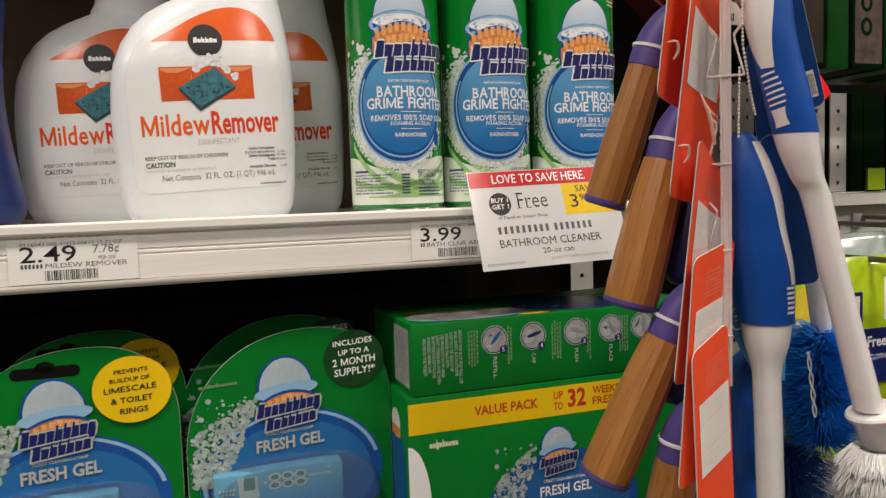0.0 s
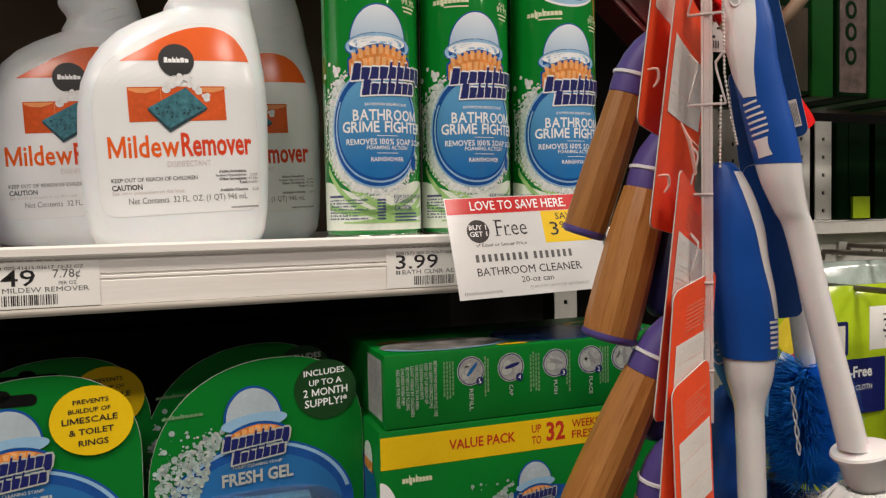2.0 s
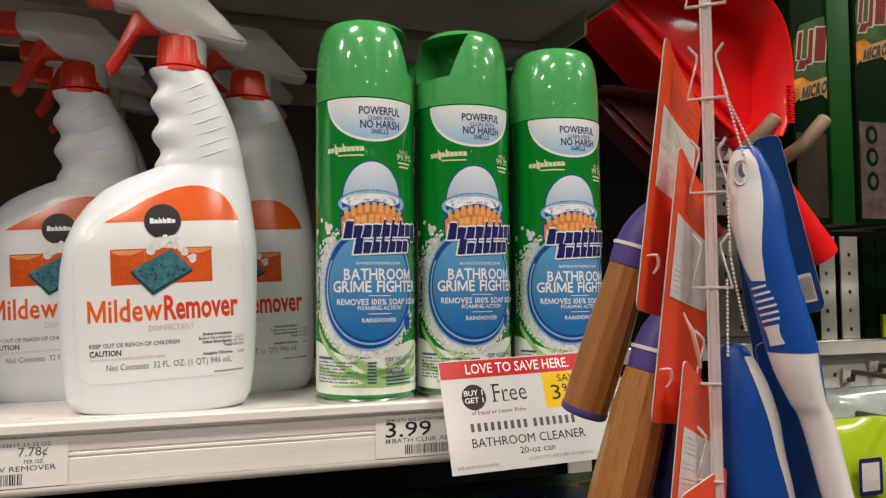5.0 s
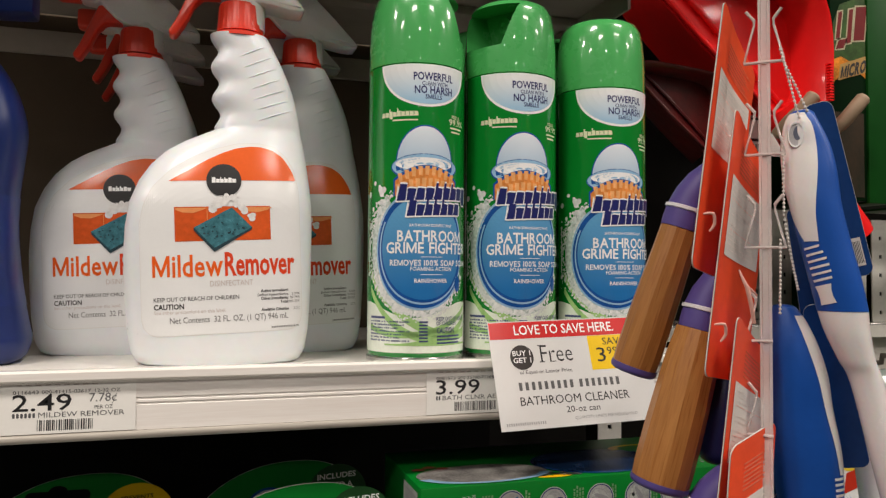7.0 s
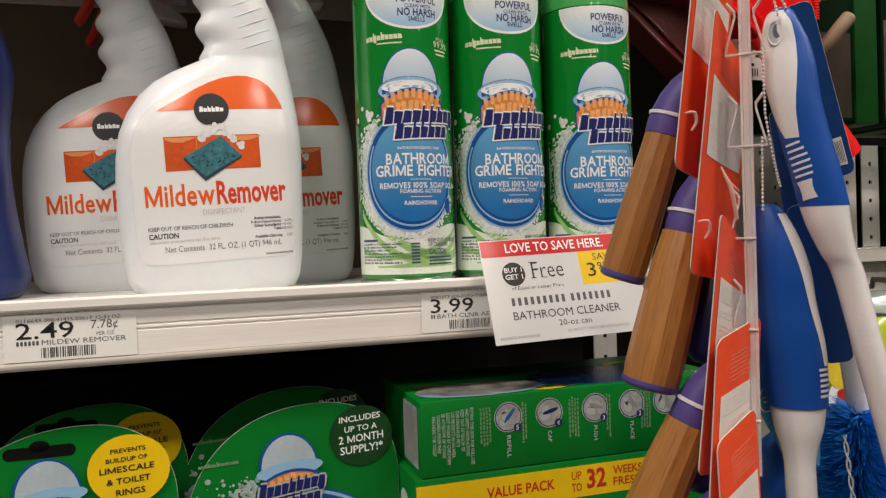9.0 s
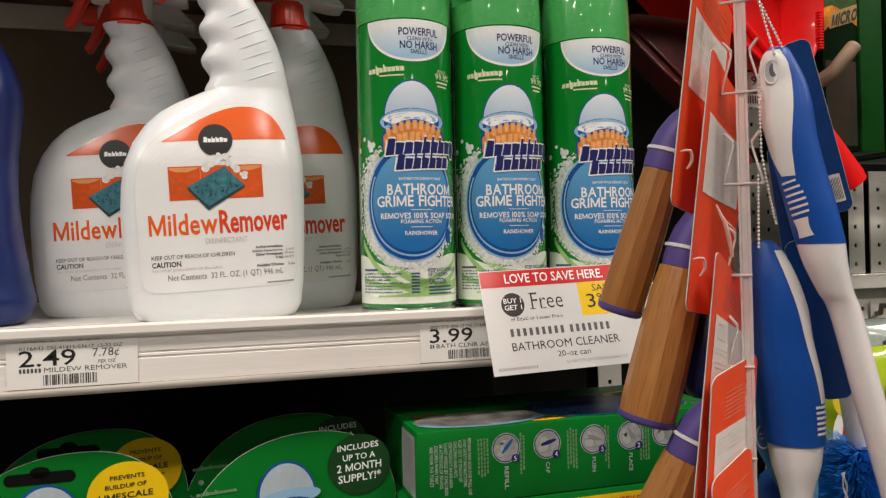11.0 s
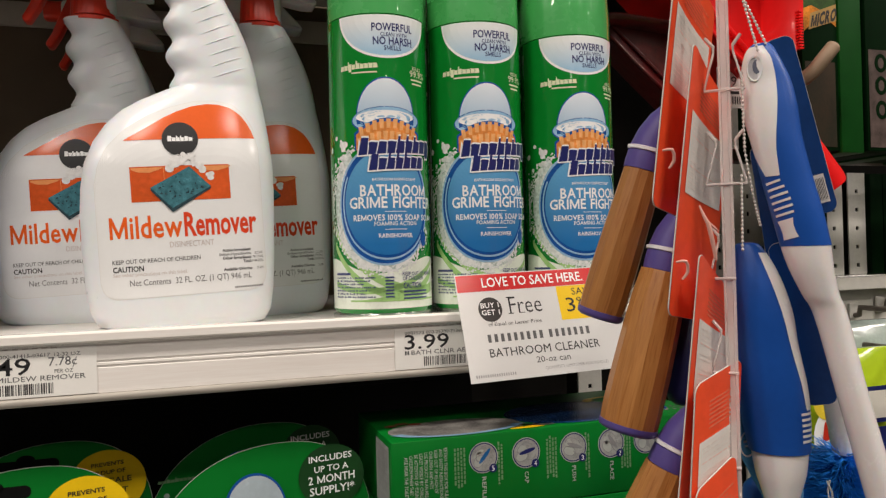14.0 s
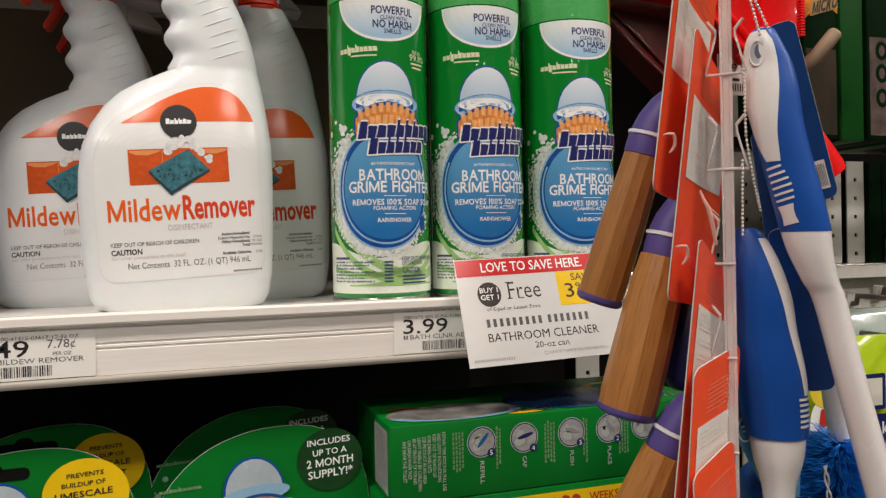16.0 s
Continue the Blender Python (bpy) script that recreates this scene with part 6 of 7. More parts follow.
scrub_brush([(0.1525, -0.1285, 0.0395, 0.0040, 0.0040), (0.1535, -0.1285, 0.0370, 0.0095, 0.0079), (0.1553, -0.1290, 0.0220, 0.0182, 0.0132), (0.1580, -0.1295, 0.0040, 0.0227, 0.0165), (0.1605, -0.1300, -0.0150, 0.0232, 0.0172), (0.1635, -0.1300, -0.0350, 0.0251, 0.0178),
                  (0.1667, -0.1300, -0.0540, 0.0238, 0.0172), (0.1688, -0.1300, -0.0707, 0.0213, 0.0166)],
                 [(0.1688, -0.1300, -0.0708, 0.0198, 0.0154), (0.1692, -0.1300, -0.0830, 0.0175, 0.0144), (0.1693, -0.1300, -0.0990, 0.0118, 0.0107), (0.1700, -0.1300, -0.1200, 0.0111, 0.0102), (0.1735, -0.1300, -0.2100, 0.0110, 0.0102)],
                 "blue and white scrub brush hanging lower, grip to the front", "right")


def bristles(s, name, material, axis0, axis1, radius, count, seed, droop=0.0, thick=0.00028):
    """Many fine bristles round an axis, as thin three-sided spikes in one mesh."""
    rnd = random.Random(seed)
    a, b = Vector(axis0), Vector(axis1)
    d = (b - a).normalized()
    u = d.orthogonal().normalized()
    v = d.cross(u)
    verts, faces = [], []
    for _ in range(count):
        t = rnd.random()
        ang = rnd.uniform(0, 2 * math.pi)
        out = (u * math.cos(ang) + v * math.sin(ang)) + d * rnd.gauss(0, 0.22)
        out.normalize()
        p = a + (b - a) * t
        r = radius * (0.75 + 0.3 * rnd.random()) * (0.55 + 0.45 * math.sin(math.pi * min(1, max(0.0, 0.12 + 0.8 * t))))
        mid = p + out * r * 0.6 + Vector((0, 0, -droop * r * 0.2))
        tip = p + out * r + Vector((rnd.gauss(0, 0.0012), rnd.gauss(0, 0.0012), rnd.gauss(0, 0.0012) - droop * r))
        w = out.orthogonal().normalized()
        w2 = out.cross(w)
        o = len(verts)
        for q, k in ((p, 1.0), (mid, 1.0)):
            verts += [tuple(q + (w * math.cos(2.1 * j) + w2 * math.sin(2.1 * j)) * thick * k) for j in range(3)]
        verts.append(tuple(tip))
        for j in range(3):
            faces.append((o + j, o + (j + 1) % 3, o + 3 + (j + 1) % 3, o + 3 + j))
            faces.append((o + 3 + j, o + 3 + (j + 1) % 3, o + 6))
    return tagged(part(name, (verts, faces), material, s, smooth=0), kind="stuff")


def fibre_tuft(s, base, way, reach, count, rnd):
    """A lock of long soft fibres that fan out and bend."""
    u = way.orthogonal().normalized()
    v = way.cross(u)
    verts, faces = [], []
    for _ in range(count):
        q, r = rnd.uniform(0, 2 * math.pi), rnd.random() ** 0.5
        side = u * math.cos(q) + v * math.sin(q)
        n = reach * rnd.uniform(0.75, 1.08)
        p0 = base + side * 0.0022 * r
        p1 = p0 + way * n * 0.5 + side * 0.0022 * r
        p2 = p0 + way * n + side * (0.0065 * r) + Vector((rnd.gauss(0, 0.001), rnd.gauss(0, 0.001), -0.004 * rnd.random()))
        o = len(verts)
        for p, k in ((p0, 1.0), (p1, 1.0), (p2, 0.5)):
            verts += [tuple(p + (u * math.cos(2.1 * j) + v * math.sin(2.1 * j)) * 0.00048 * k) for j in range(3)]
        for m in (0, 3):
            faces += [(o + m + j, o + m + (j + 1) % 3, o + m + 3 + (j + 1) % 3, o + m + 3 + j) for j in range(3)]
    return tagged(part("fibre_tuft", (verts, faces), M_BRISTLEWHITE, s, smooth=0), kind="stuff")


def flat_white_head():
    """White flange and stiff white tufts on the end of the front brush."""
    c = Vector((0.2175, -0.1630, -0.1225))
    m = Matrix.Translation(c) @ Vector((-0.23, 0.06, 0.97)).to_track_quat("Z", "Y").to_matrix().to_4x4()
    part("flange", lathe([(0.0095, -0.020), (0.0120, -0.0165), (0.0135, -0.004), (0.0160, -0.0015), (0.0166, 0.0006), (0.0158, 0.0020), (0.0100, 0.0030)], 40), M_WHITEHANDLE, b1, "white flange", m=m)
    rnd = random.Random(21)
    for ring, count, rise, reach in ((0.0105, 14, -1.9, 0.0120), (0.0090, 12, -2.6, 0.020), (0.005, 9, -3.6, 0.033)):
        for k in range(count):
            a = 2 * math.pi * (k + 0.5 * (ring < 0.011)) / count + rnd.uniform(-0.1, 0.1)
            d = Vector((0.55 * math.cos(a), 0.55 * math.sin(a), rise + rnd.uniform(-0.2, 0.2))).normalized()
            fibre_tuft(b1, c + Vector((ring * math.cos(a), ring * math.sin(a), -0.013 + 0.004 * rise)), d, reach, 170, rnd)


flat_white_head()

bottle_brush = root("bottle_brush", pose(0, 0, Z), "bottle brush with bright blue bristles on twisted wire", "brush")
part("grip", loft(brush_loft(smooth_rows([(0.2080, -0.112, 0.060, 0.006, 0.006), (0.2110, -0.111, 0.045, 0.0125, 0.010), (0.2190, -0.108, 0.010, 0.0135, 0.011), (0.2255, -0.106, -0.020, 0.0130, 0.011)]))), M_BLUEGRIP, bottle_brush, "blue grip", smooth=60)
part("rod", loft(brush_loft(smooth_rows([(0.2255, -0.106, -0.0201, 0.0125, 0.0108), (0.2290, -0.105, -0.035, 0.0100, 0.0095), (0.2400, -0.101, -0.082, 0.0085, 0.0085), (0.2415, -0.1005, -0.088, 0.006, 0.006)]))), M_WHITEHANDLE, bottle_brush, "white rod", smooth=60)
for ph in (0, math.pi):
    part("wire", tube([(0.2085 + 0.0010 * math.cos(ph + k * 0.7) + 0.00030 * k, -0.1220 + 0.0010 * math.sin(ph + k * 0.7), -0.094 - 0.0022 * k) for k in range(20)], 0.00055, 6), M_CHAIN, bottle_brush, "twisted steel wire")
bristles(bottle_brush, "bristle_round", M_BRISTLEBLUE, (0.2420, -0.0990, -0.0885), (0.2450, -0.0970, -0.1620), 0.0335, 5600, 5, 0.0, 0.00044)
dark_brush = root("bottle_brush", pose(0, 0, Z), "dark blue bristle brush hanging behind the bright one", "brush")
bristles(dark_brush, "bristle_round", M_BLUECARDSTOCK, (0.232, -0.082, -0.165), (0.236, -0.080, -0.215), 0.034, 1500, 8, 0.2, 0.0003)
part("stem", tube([(0.231, -0.083, -0.10), (0.234, -0.081, -0.215)], 0.003, 8), M_WIRE, dark_brush)

hang_card((0.1760, -0.118, 0.1490), (0.2050, -0.118, 0.0530), (0.012, -0.009, 0.0), False, "navy blue printed card behind the upper scrub brush", None, code=True)
hang_card((0.1715, -0.110, 0.0930), (0.1830, -0.110, 0.0200), (0.012, -0.012, 0.0), False, "navy blue printed card behind the lower scrub brush", None)
hang_card((0.1800, -0.112, 0.0380), (0.2040, -0.112, -0.0540), (0.012, -0.012, 0.0), False, "navy blue printed card with clear edge", None)

tag = root("paper_tag", pose(0, 0, Z), "pale blue paper tag with a white oval, tied to a brush", "tag")
tag_edge = [(0.1500, -0.0500), (0.1512, -0.0690), (0.1700, -0.1010), (0.1960, -0.1120), (0.1990, -0.0700), (0.1760, -0.0690), (0.1585, -0.0530)]
part("tag", extrude(tag_edge, -0.1160, -0.1155), M_LIGHTTAG, tag)
printed("oval", [ell(0.1600, -0.0700, 0.0052, 0.0072, 24, 1, hole=0.86)], M_CARDWHITE, lambda a, b, o: (a, -0.1160 - o, b), 0.0003, tag, "thin white ring")
printed("oval_text", [bar(0.1572, -0.0690, 0.1622, -0.0680), bar(0.1580, -0.0716, 0.1628, -0.0706)], M_CARDWHITE, lambda a, b, o: (a, -0.1160 - o, b), 0.0003, tag)

navy = root("scrubber_bottle", pose(0.1850, -0.1000, Z - 0.2600), "ribbed dark blue plastic bottle hanging behind the cards", "bottle")
part("body", lathe([(0.012, 0.0), (0.0145, 0.003)] + [(0.0150 + 0.0012 * math.sin(k * 1.05), 0.006 + 0.005 * k) for k in range(30)] + [(0.012, 0.160), (0.006, 0.166)], 32), M_BLUEGRIP, navy)


def bead_chain(a, b, sag, name="bead_chain"):
    s = root(name, pose(0, 0, Z), "thin steel bead chain hanging from the strip", "chain", group="bead chains")
    a, b = Vector(a), Vector(b)
    n = int((b - a).length / 0.0020)
    verts, faces = [], []
    for k in range(n + 1):
        t = k / n
        p = a.lerp(b, t) + Vector((0, 0, -sag * 4 * t * (1 - t)))
        bm = bmesh.new()
        bmesh.ops.create_icosphere(bm, subdivisions=1, radius=0.00085)
        o = len(verts)
        verts += [tuple(v.co + p) for v in bm.verts]
        faces += [tuple(v.index + o for v in f.verts) for f in bm.faces]
        bm.free()
    tagged(part("bead_string", (verts, faces), M_CHAIN, s), kind="stuff")
    part("core", tube([a.lerp(b, k / 10) + Vector((0, 0, -sag * 4 * (k / 10) * (1 - k / 10))) for k in range(11)], 0.0003, 5), M_CHAIN, s)


bead_chain((0.1357, -0.148, 0.1690), (0.1441, -0.151, 0.1345), 0.0)
bead_chain((0.1372, -0.148, 0.1639), (0.1500, -0.150, 0.1385), 0.0)
bead_chain((0.1372, -0.147, 0.1238), (0.1380, -0.147, 0.0850), 0.0)
bead_chain((0.1380, -0.147, 0.0850), (0.1470, -0.146, 0.0480), 0.002)
bead_chain((0.1358, -0.147, 0.0725), (0.1350, -0.147, 0.0360), 0.0)

# ---------------------------------------------------------------- the next bay, further back

M_PEG = mat("pegboard_enamel", (0.74, 0.71, 0.66), 0.45, scale=12)
M_PEGWHITE = mat("white_pegboard", (0.66, 0.64, 0.60), 0.4, scale=10)
M_STEELRAIL = mat("bright_rail", (0.72, 0.70, 0.67), 0.22, metal=0.7, vary=0.04)
M_DUSTRED = mat("red_dustpan_plastic", (0.84, 0.012, 0.013), 0.35, vary=0.04, scale=12, coat=0.2, coat_rough=0.05, spec=0.25)
# dustpan red with the shade of the upper pan put into the colour
M_DUSTSHADE = mat("shaded_red_plastic", (0.11, 0.004, 0.004), 0.30, vary=0.25, scale=30, coat=0.6, coat_rough=0.06, bump=0.5, bump_scale=45)
M_BEIGE = mat("beige_rubber", (0.32, 0.225, 0.15), 0.55, vary=0.05)
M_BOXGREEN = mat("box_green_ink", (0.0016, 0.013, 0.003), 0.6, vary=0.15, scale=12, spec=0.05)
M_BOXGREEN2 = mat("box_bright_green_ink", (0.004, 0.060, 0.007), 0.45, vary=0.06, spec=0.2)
M_BOXWHITE = mat("box_pale_ink", (0.42, 0.40, 0.26), 0.45, vary=0.1, spec=0.3)
M_DEEPRED = mat("deep_red_ink", (0.15, 0.008, 0.010), 0.4, vary=0.05, spec=0.3)
M_BOXART = mat("box_art_ink", (0.085, 0.060, 0.054), 0.45, vary=0.3, scale=90, spec=0.3)
M_BOXSCENE = mat("box_dark_scene_ink", (0.016, 0.018, 0.010), 0.4, vary=0.6, scale=45, spec=0.3, second=(0.05, 0.030, 0.018), stretch=(1, 1, 0.4))
M_GLOWART = mat("box_glow_ink", (0.030, 0.072, 0.014), 0.4, vary=0.35, scale=70, spec=0.3)
M_BOXTAN = mat("box_tan_ink", (0.40, 0.25, 0.08), 0.4, vary=0.1, spec=0.3)
M_ORANGEART = mat("box_orange_ink", (0.55, 0.19, 0.012), 0.4, vary=0.35, scale=60, spec=0.3)
M_LIMEPACK = mat("lime_pack_film", (0.42, 0.58, 0.018), 0.18, vary=0.05, scale=12, coat=0.6)
M_PACKYELLOW = mat("pack_yellow_ink", (0.80, 0.62, 0.05), 0.25, vary=0.05, coat=0.4)
M_GREYBAG = mat("grey_green_bag_film", (0.42, 0.50, 0.47), 0.12, vary=0.1, scale=25, coat=0.7)
M_BARDARK = mat("brown_bar", (0.07, 0.045, 0.03), 0.4)


def pegboard(name, x0, x1, z0, z1, y, material, label):
    """A sheet of cells, an inch apart, with a hole punched through each crossing."""
    s = root(name, pose(0, y, Z), label, "pegboard", kind="structure")
    def cuts(a, b):
        out, u = [a], a
        while u + 0.0254 <= b:
            out += [u + 0.0127 - 0.0030, u + 0.0127 + 0.0030]
            u += 0.0254
        return out + [b]
    us, vs = cuts(x0, x1), cuts(z0, z1)
    bm = bmesh.new()
    g = [[bm.verts.new((a, 0, b)) for b in vs] for a in us]
    for i in range(len(us) - 1):
        for j in range(len(vs) - 1):
            if i % 2 == 1 and j % 2 == 1:
                continue
            bm.faces.new((g[i][j], g[i + 1][j], g[i + 1][j + 1], g[i][j + 1]))
    r = bmesh.ops.extrude_face_region(bm, geom=bm.faces[:])
    bmesh.ops.translate(bm, verts=[v for v in r["geom"] if isinstance(v, bmesh.types.BMVert)], vec=(0, 0.003, 0))
    bmesh.ops.recalc_face_normals(bm, faces=bm.faces[:])
    part("sheet", bm, material, s, smooth=0)
    part("backing", box(x0, 0.012, z0, x1, 0.02, z1), M_RECESS, s)
    return s


pegboard("pegboard_upper", 0.575, 0.712, -0.005, 0.40, 0.45, M_PEG, "grey pegboard panel with rows of round holes")
pegboard("pegboard_lower", 0.56, 1.30, -0.50, -0.022, 0.372, M_PEGWHITE, "white pegboard panel with rows of holes")
# plain panel, black so that the depth of the bay reads as shade
dark_back = root("back_panel", pose(0, 0, Z), "near-black panel for the deep shade at the back of the next bay", "panel", kind="structure")
part("panel", box(0.215, 0.49, -Z, 1.60, 0.50, 0.62), M_RECESS, dark_back)
# unseen board, added to keep lamp light off the next bay
shade_board = root("shelf", pose(0, 0, Z + 0.43), "added board, out of view, that shades the next bay", "shelf", kind="structure")
part("board", box(0.235, 0.14, 0.015, 1.60, 0.49, 0.035), M_UNDER, shade_board)
for ux in (0.7040, 0.7440, 0.8950):
    upright(ux, 0.360, Z - 0.0055, Z + 0.134)
rail = root("top_rail", pose(0, 0, Z), "bright metal rail along the white pegboard", "rail", kind="structure")
part("rail", box(0.36, 0.352, -0.0205, 1.30, 0.448, -0.006, 0.003), M_STEELRAIL, rail)
part("lip", box(0.36, 0.350, -0.0255, 1.30, 0.3515, -0.0095), M_PEGWHITE, rail)
bay_bar = root("shelf_bar", pose(0, 0, Z), "dark brown bar under the green boxes", "bar", kind="structure")
part("bar", box(0.46, 0.27, 0.136, 1.25, 0.30, 0.150, 0.002), M_BARDARK, bay_bar)


def dustpan(material, label):
    s = root("dustpan", pose(0, 0, Z), label, "dustpan", group="red dustpans")
    front = [(0.2551 + 0.1511 * k / 7, 0.165, 0.3404 - 0.1258 * k / 7 - 0.0035 * math.sin(math.pi * k / 7)) for k in range(8)]
    low = [(0.2848 + 0.1749 * k / 7, 0.29, 0.3696 - 0.1603 * (k / 7) ** 0.88) for k in range(8)]
    base = [(x + 0.022, z) for x, y, z in reversed(front)] + smooth_rows([(0.262, 0.358), (0.300, 0.359), (0.405, 0.350), (0.437, 0.335), (0.4525, 0.300), (0.4535, 0.245), (0.440, 0.212)], 4)
    part("pan", extrude([(x - 0.022, z) for x, z in base], 0.170, 0.1735), material, s)
    n = 8
    v = front + low + [(x + 0.002, y, z + 0.003) for x, y, z in front] + [(x + 0.002, y, z + 0.003) for x, y, z in low]
    f = [(i, i + 1, n + i + 1, n + i) for i in range(n - 1)] + [(2 * n + i, 3 * n + i, 3 * n + i + 1, 2 * n + i + 1) for i in range(n - 1)] + [(i, 2 * n + i, 2 * n + i + 1, i + 1) for i in range(n - 1)]
    part("underside", (v, f), material, s, smooth=60)
    wall = base[8:]
    n = len(wall)
    inner = [(x + (0.33 - x) * 0.05, z + (0.25 - z) * 0.05) for x, z in wall]
    v = [(x, 0.1500, z) for x, z in inner] + [(x, 0.106, z) for x, z in wall] + [(x, 0.104, z + 0.0005) for x, z in [(x + (0.33 - x) * -0.03, z + (0.25 - z) * -0.03) for x, z in wall]] + [(x, 0.1498, z) for x, z in [(x + (0.33 - x) * -0.01, z + (0.25 - z) * -0.01) for x, z in wall]]
    v = [(x - 0.022, y + 0.02, z) for x, y, z in v]
    f = [(k * n + i, k * n + i + 1, (k + 1) * n + i + 1, (k + 1) * n + i) for k in range(3) for i in range(n - 1)]
    part("wall", (v, f), material, s, smooth=60)
    part("lip", tube([(x, y - 0.0005, z) for x, y, z in front], 0.0024, 10), material, s)
    part("ridge", tube([(0.270, 0.168, 0.352), (0.32, 0.1665, 0.310), (0.37, 0.1665, 0.266), (0.415, 0.168, 0.225)], 0.003, 10), material, s)
    h = part("handle", loft([[tuple(Vector((x, 0.15, z)) + Vector((0.82, 0, 0.57)) * (a * math.cos(t)) + Vector((0, 1, 0)) * (0.012 * math.sin(t))) for t in [2 * math.pi * k / 24 for k in range(24)]]
                         for x, z, a in ((0.433, 0.225, 0.020), (0.455, 0.192, 0.017), (0.495, 0.145, 0.0165), (0.5290, 0.1045, 0.0185), (0.534, 0.0985, 0.017))]), material, s, "red handle", m=pose(-0.022, 0.02, 0))
    for k in range(14):
        part("comb_tooth", box(0.4275, 0.120, 0.2240 + 0.0027 * k, 0.4322, 0.126, 0.2254 + 0.0027 * k), material, s)
    return s


dustpan(M_DUSTRED, "glossy red plastic dustpan hanging at a slant")
# second pan hangs in shade, which its darker red carries
low_pan = dustpan(M_DUSTSHADE, "small red dustpan in clear film below, darkened for shade")
low_pan.matrix_basis = Matrix.Translation((0.252, 0.175, Z + 0.2440)) @ Matrix.Scale(0.52, 4) @ Matrix.Translation((-0.2551, -0.165, -0.3404))


def peg(points):
    s = root("peg", pose(0, 0, Z), "thick beige rubber-tipped peg bent upward", "peg", group="beige pegs")
    rows = smooth_rows(points, 5)
    t, d = Vector(rows[-1]), (Vector(rows[-1]) - Vector(rows[-2])).normalized()
    n = len(rows)
    part("shaft", tube([Vector(r) for r in rows] + [t + d * 0.002, t + d * 0.0032], [0.0072] * n + [0.0058, 0.002], 16), M_BEIGE, s)


peg([(0.4487, 0.1650, 0.1920), (0.4565, 0.1550, 0.1999), (0.4654, 0.1450, 0.2088), (0.4736, 0.1380, 0.2216), (0.4827, 0.1350, 0.2329)])
peg([(0.4055, 0.1650, 0.1973), (0.4072, 0.1500, 0.2083), (0.4113, 0.1400, 0.2166), (0.4168, 0.1350, 0.2254), (0.4200, 0.1330, 0.2301)])
part("tag_card", box(0.395, 0.2, Z + 0.182, 0.452, 0.2006, Z + 0.224), M_PAPER)
tagged(bpy.data.objects["tag_card"], "small white price card on a hook", "price label")
printed("tag_print", [bar(0.401 + 0.003 * k, 0.186, 0.4025 + 0.003 * k, 0.194) for k in range(9)] + [word("9", 0.412, 0.205, 0.007, 0.010), bar(0.400, 0.1965, 0.422, 0.1995), bar(0.424, 0.206, 0.436, 0.2085), bar(0.402, 0.219, 0.440, 0.2215)], M_INK, lambda a, b, o: (a, 0.2 - o, Z + b), 0.0003, bpy.data.objects["tag_card"])


def refill_pack(x, y, z0, lift):
    """A carton with a dark printed face and a broad bright green flap beside it."""
    w, h = 0.046, 0.29
    s = root("refill_pack", pose(x, y, Z + z0), "tall dark green boxed refill with a printed front", "carton", group="green refill cartons")
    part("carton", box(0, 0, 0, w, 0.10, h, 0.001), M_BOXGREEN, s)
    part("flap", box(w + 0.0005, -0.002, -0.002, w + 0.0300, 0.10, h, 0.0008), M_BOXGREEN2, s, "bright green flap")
    b = lift
    printed("glow", [poly((0.003, b + 0.185), (0.012, b + 0.205), (w - 0.001, b + 0.218), (w - 0.001, b + 0.150), (0.003, b + 0.138))], M_GLOWART, flat, 0.0003, s, "pale green glow print")
    printed("orange_arc", [band([(0.0025 + (w - 0.004) * k / 12, b + 0.122 + 0.014 * math.sin(2.6 * k / 12), b + 0.150 - 0.016 * abs(k / 12 - 0.25)) for k in range(13)], 2)], M_ORANGEART, flat, 0.0004, s, "orange swoosh print")
    letters = [(0.0060, 0.0160, 0.157, 0.167), (0.0060, 0.0110, 0.1675, 0.196), (0.0200, 0.0255, 0.164, 0.200), (0.0290, 0.0430, 0.168, 0.204)]
    for grow, ink, off in ((0.0016, M_BOXWHITE, 0.0005), (0.0, M_DEEPRED, 0.0007)):
        printed("mark_block", [poly((x0 - grow, b + z0_ - grow), (x1 + grow, b + z0_ - grow + 0.002), (x1 + grow + 0.004, b + z1_ + grow + 0.002), (x0 - grow + 0.004, b + z1_ + grow)) for x0, x1, z0_, z1_ in letters], ink, flat, off, s, "dark red blocks with pale edges")
    printed("fibre_plate", [poly((0.0085, b + 0.1245), (w - 0.001, b + 0.1355), (w - 0.001, b + 0.1530), (0.0115, b + 0.1415))], M_BOXTAN, flat, 0.0006, s)
    printed("fibre_word", [word("MICRO", 0.0110, b + 0.1268, w - 0.0130, 0.0122, 0.05, 0.30, lean=0.2)], M_INK, flat, 0.0009, s)
    printed("picture", [bar(0.003, 0.004, w - 0.004, 0.108 if lift else 0.092)], M_BOXART if lift else M_BOXSCENE, flat, 0.0003, s, "pinkish picture strip")
    for k in (0.044, 0.070, 0.094):
        if not lift:
            break
        printed("round_picture", [ell(w * 0.42, k, 0.0085, 0.0100, 20, 1)], M_BOXGREEN, flat, 0.0005, s)
        printed("round_picture_core", [ell(w * 0.42, k, 0.0040, 0.0058, 16, 1)], M_BOXART, flat, 0.0007, s)
    return s


for k in range(3):
    refill_pack(0.4725 + 0.084 * k, 0.165, 0.1340 + 0.0005 * k, (0.0, 0.047, 0.060)[k])


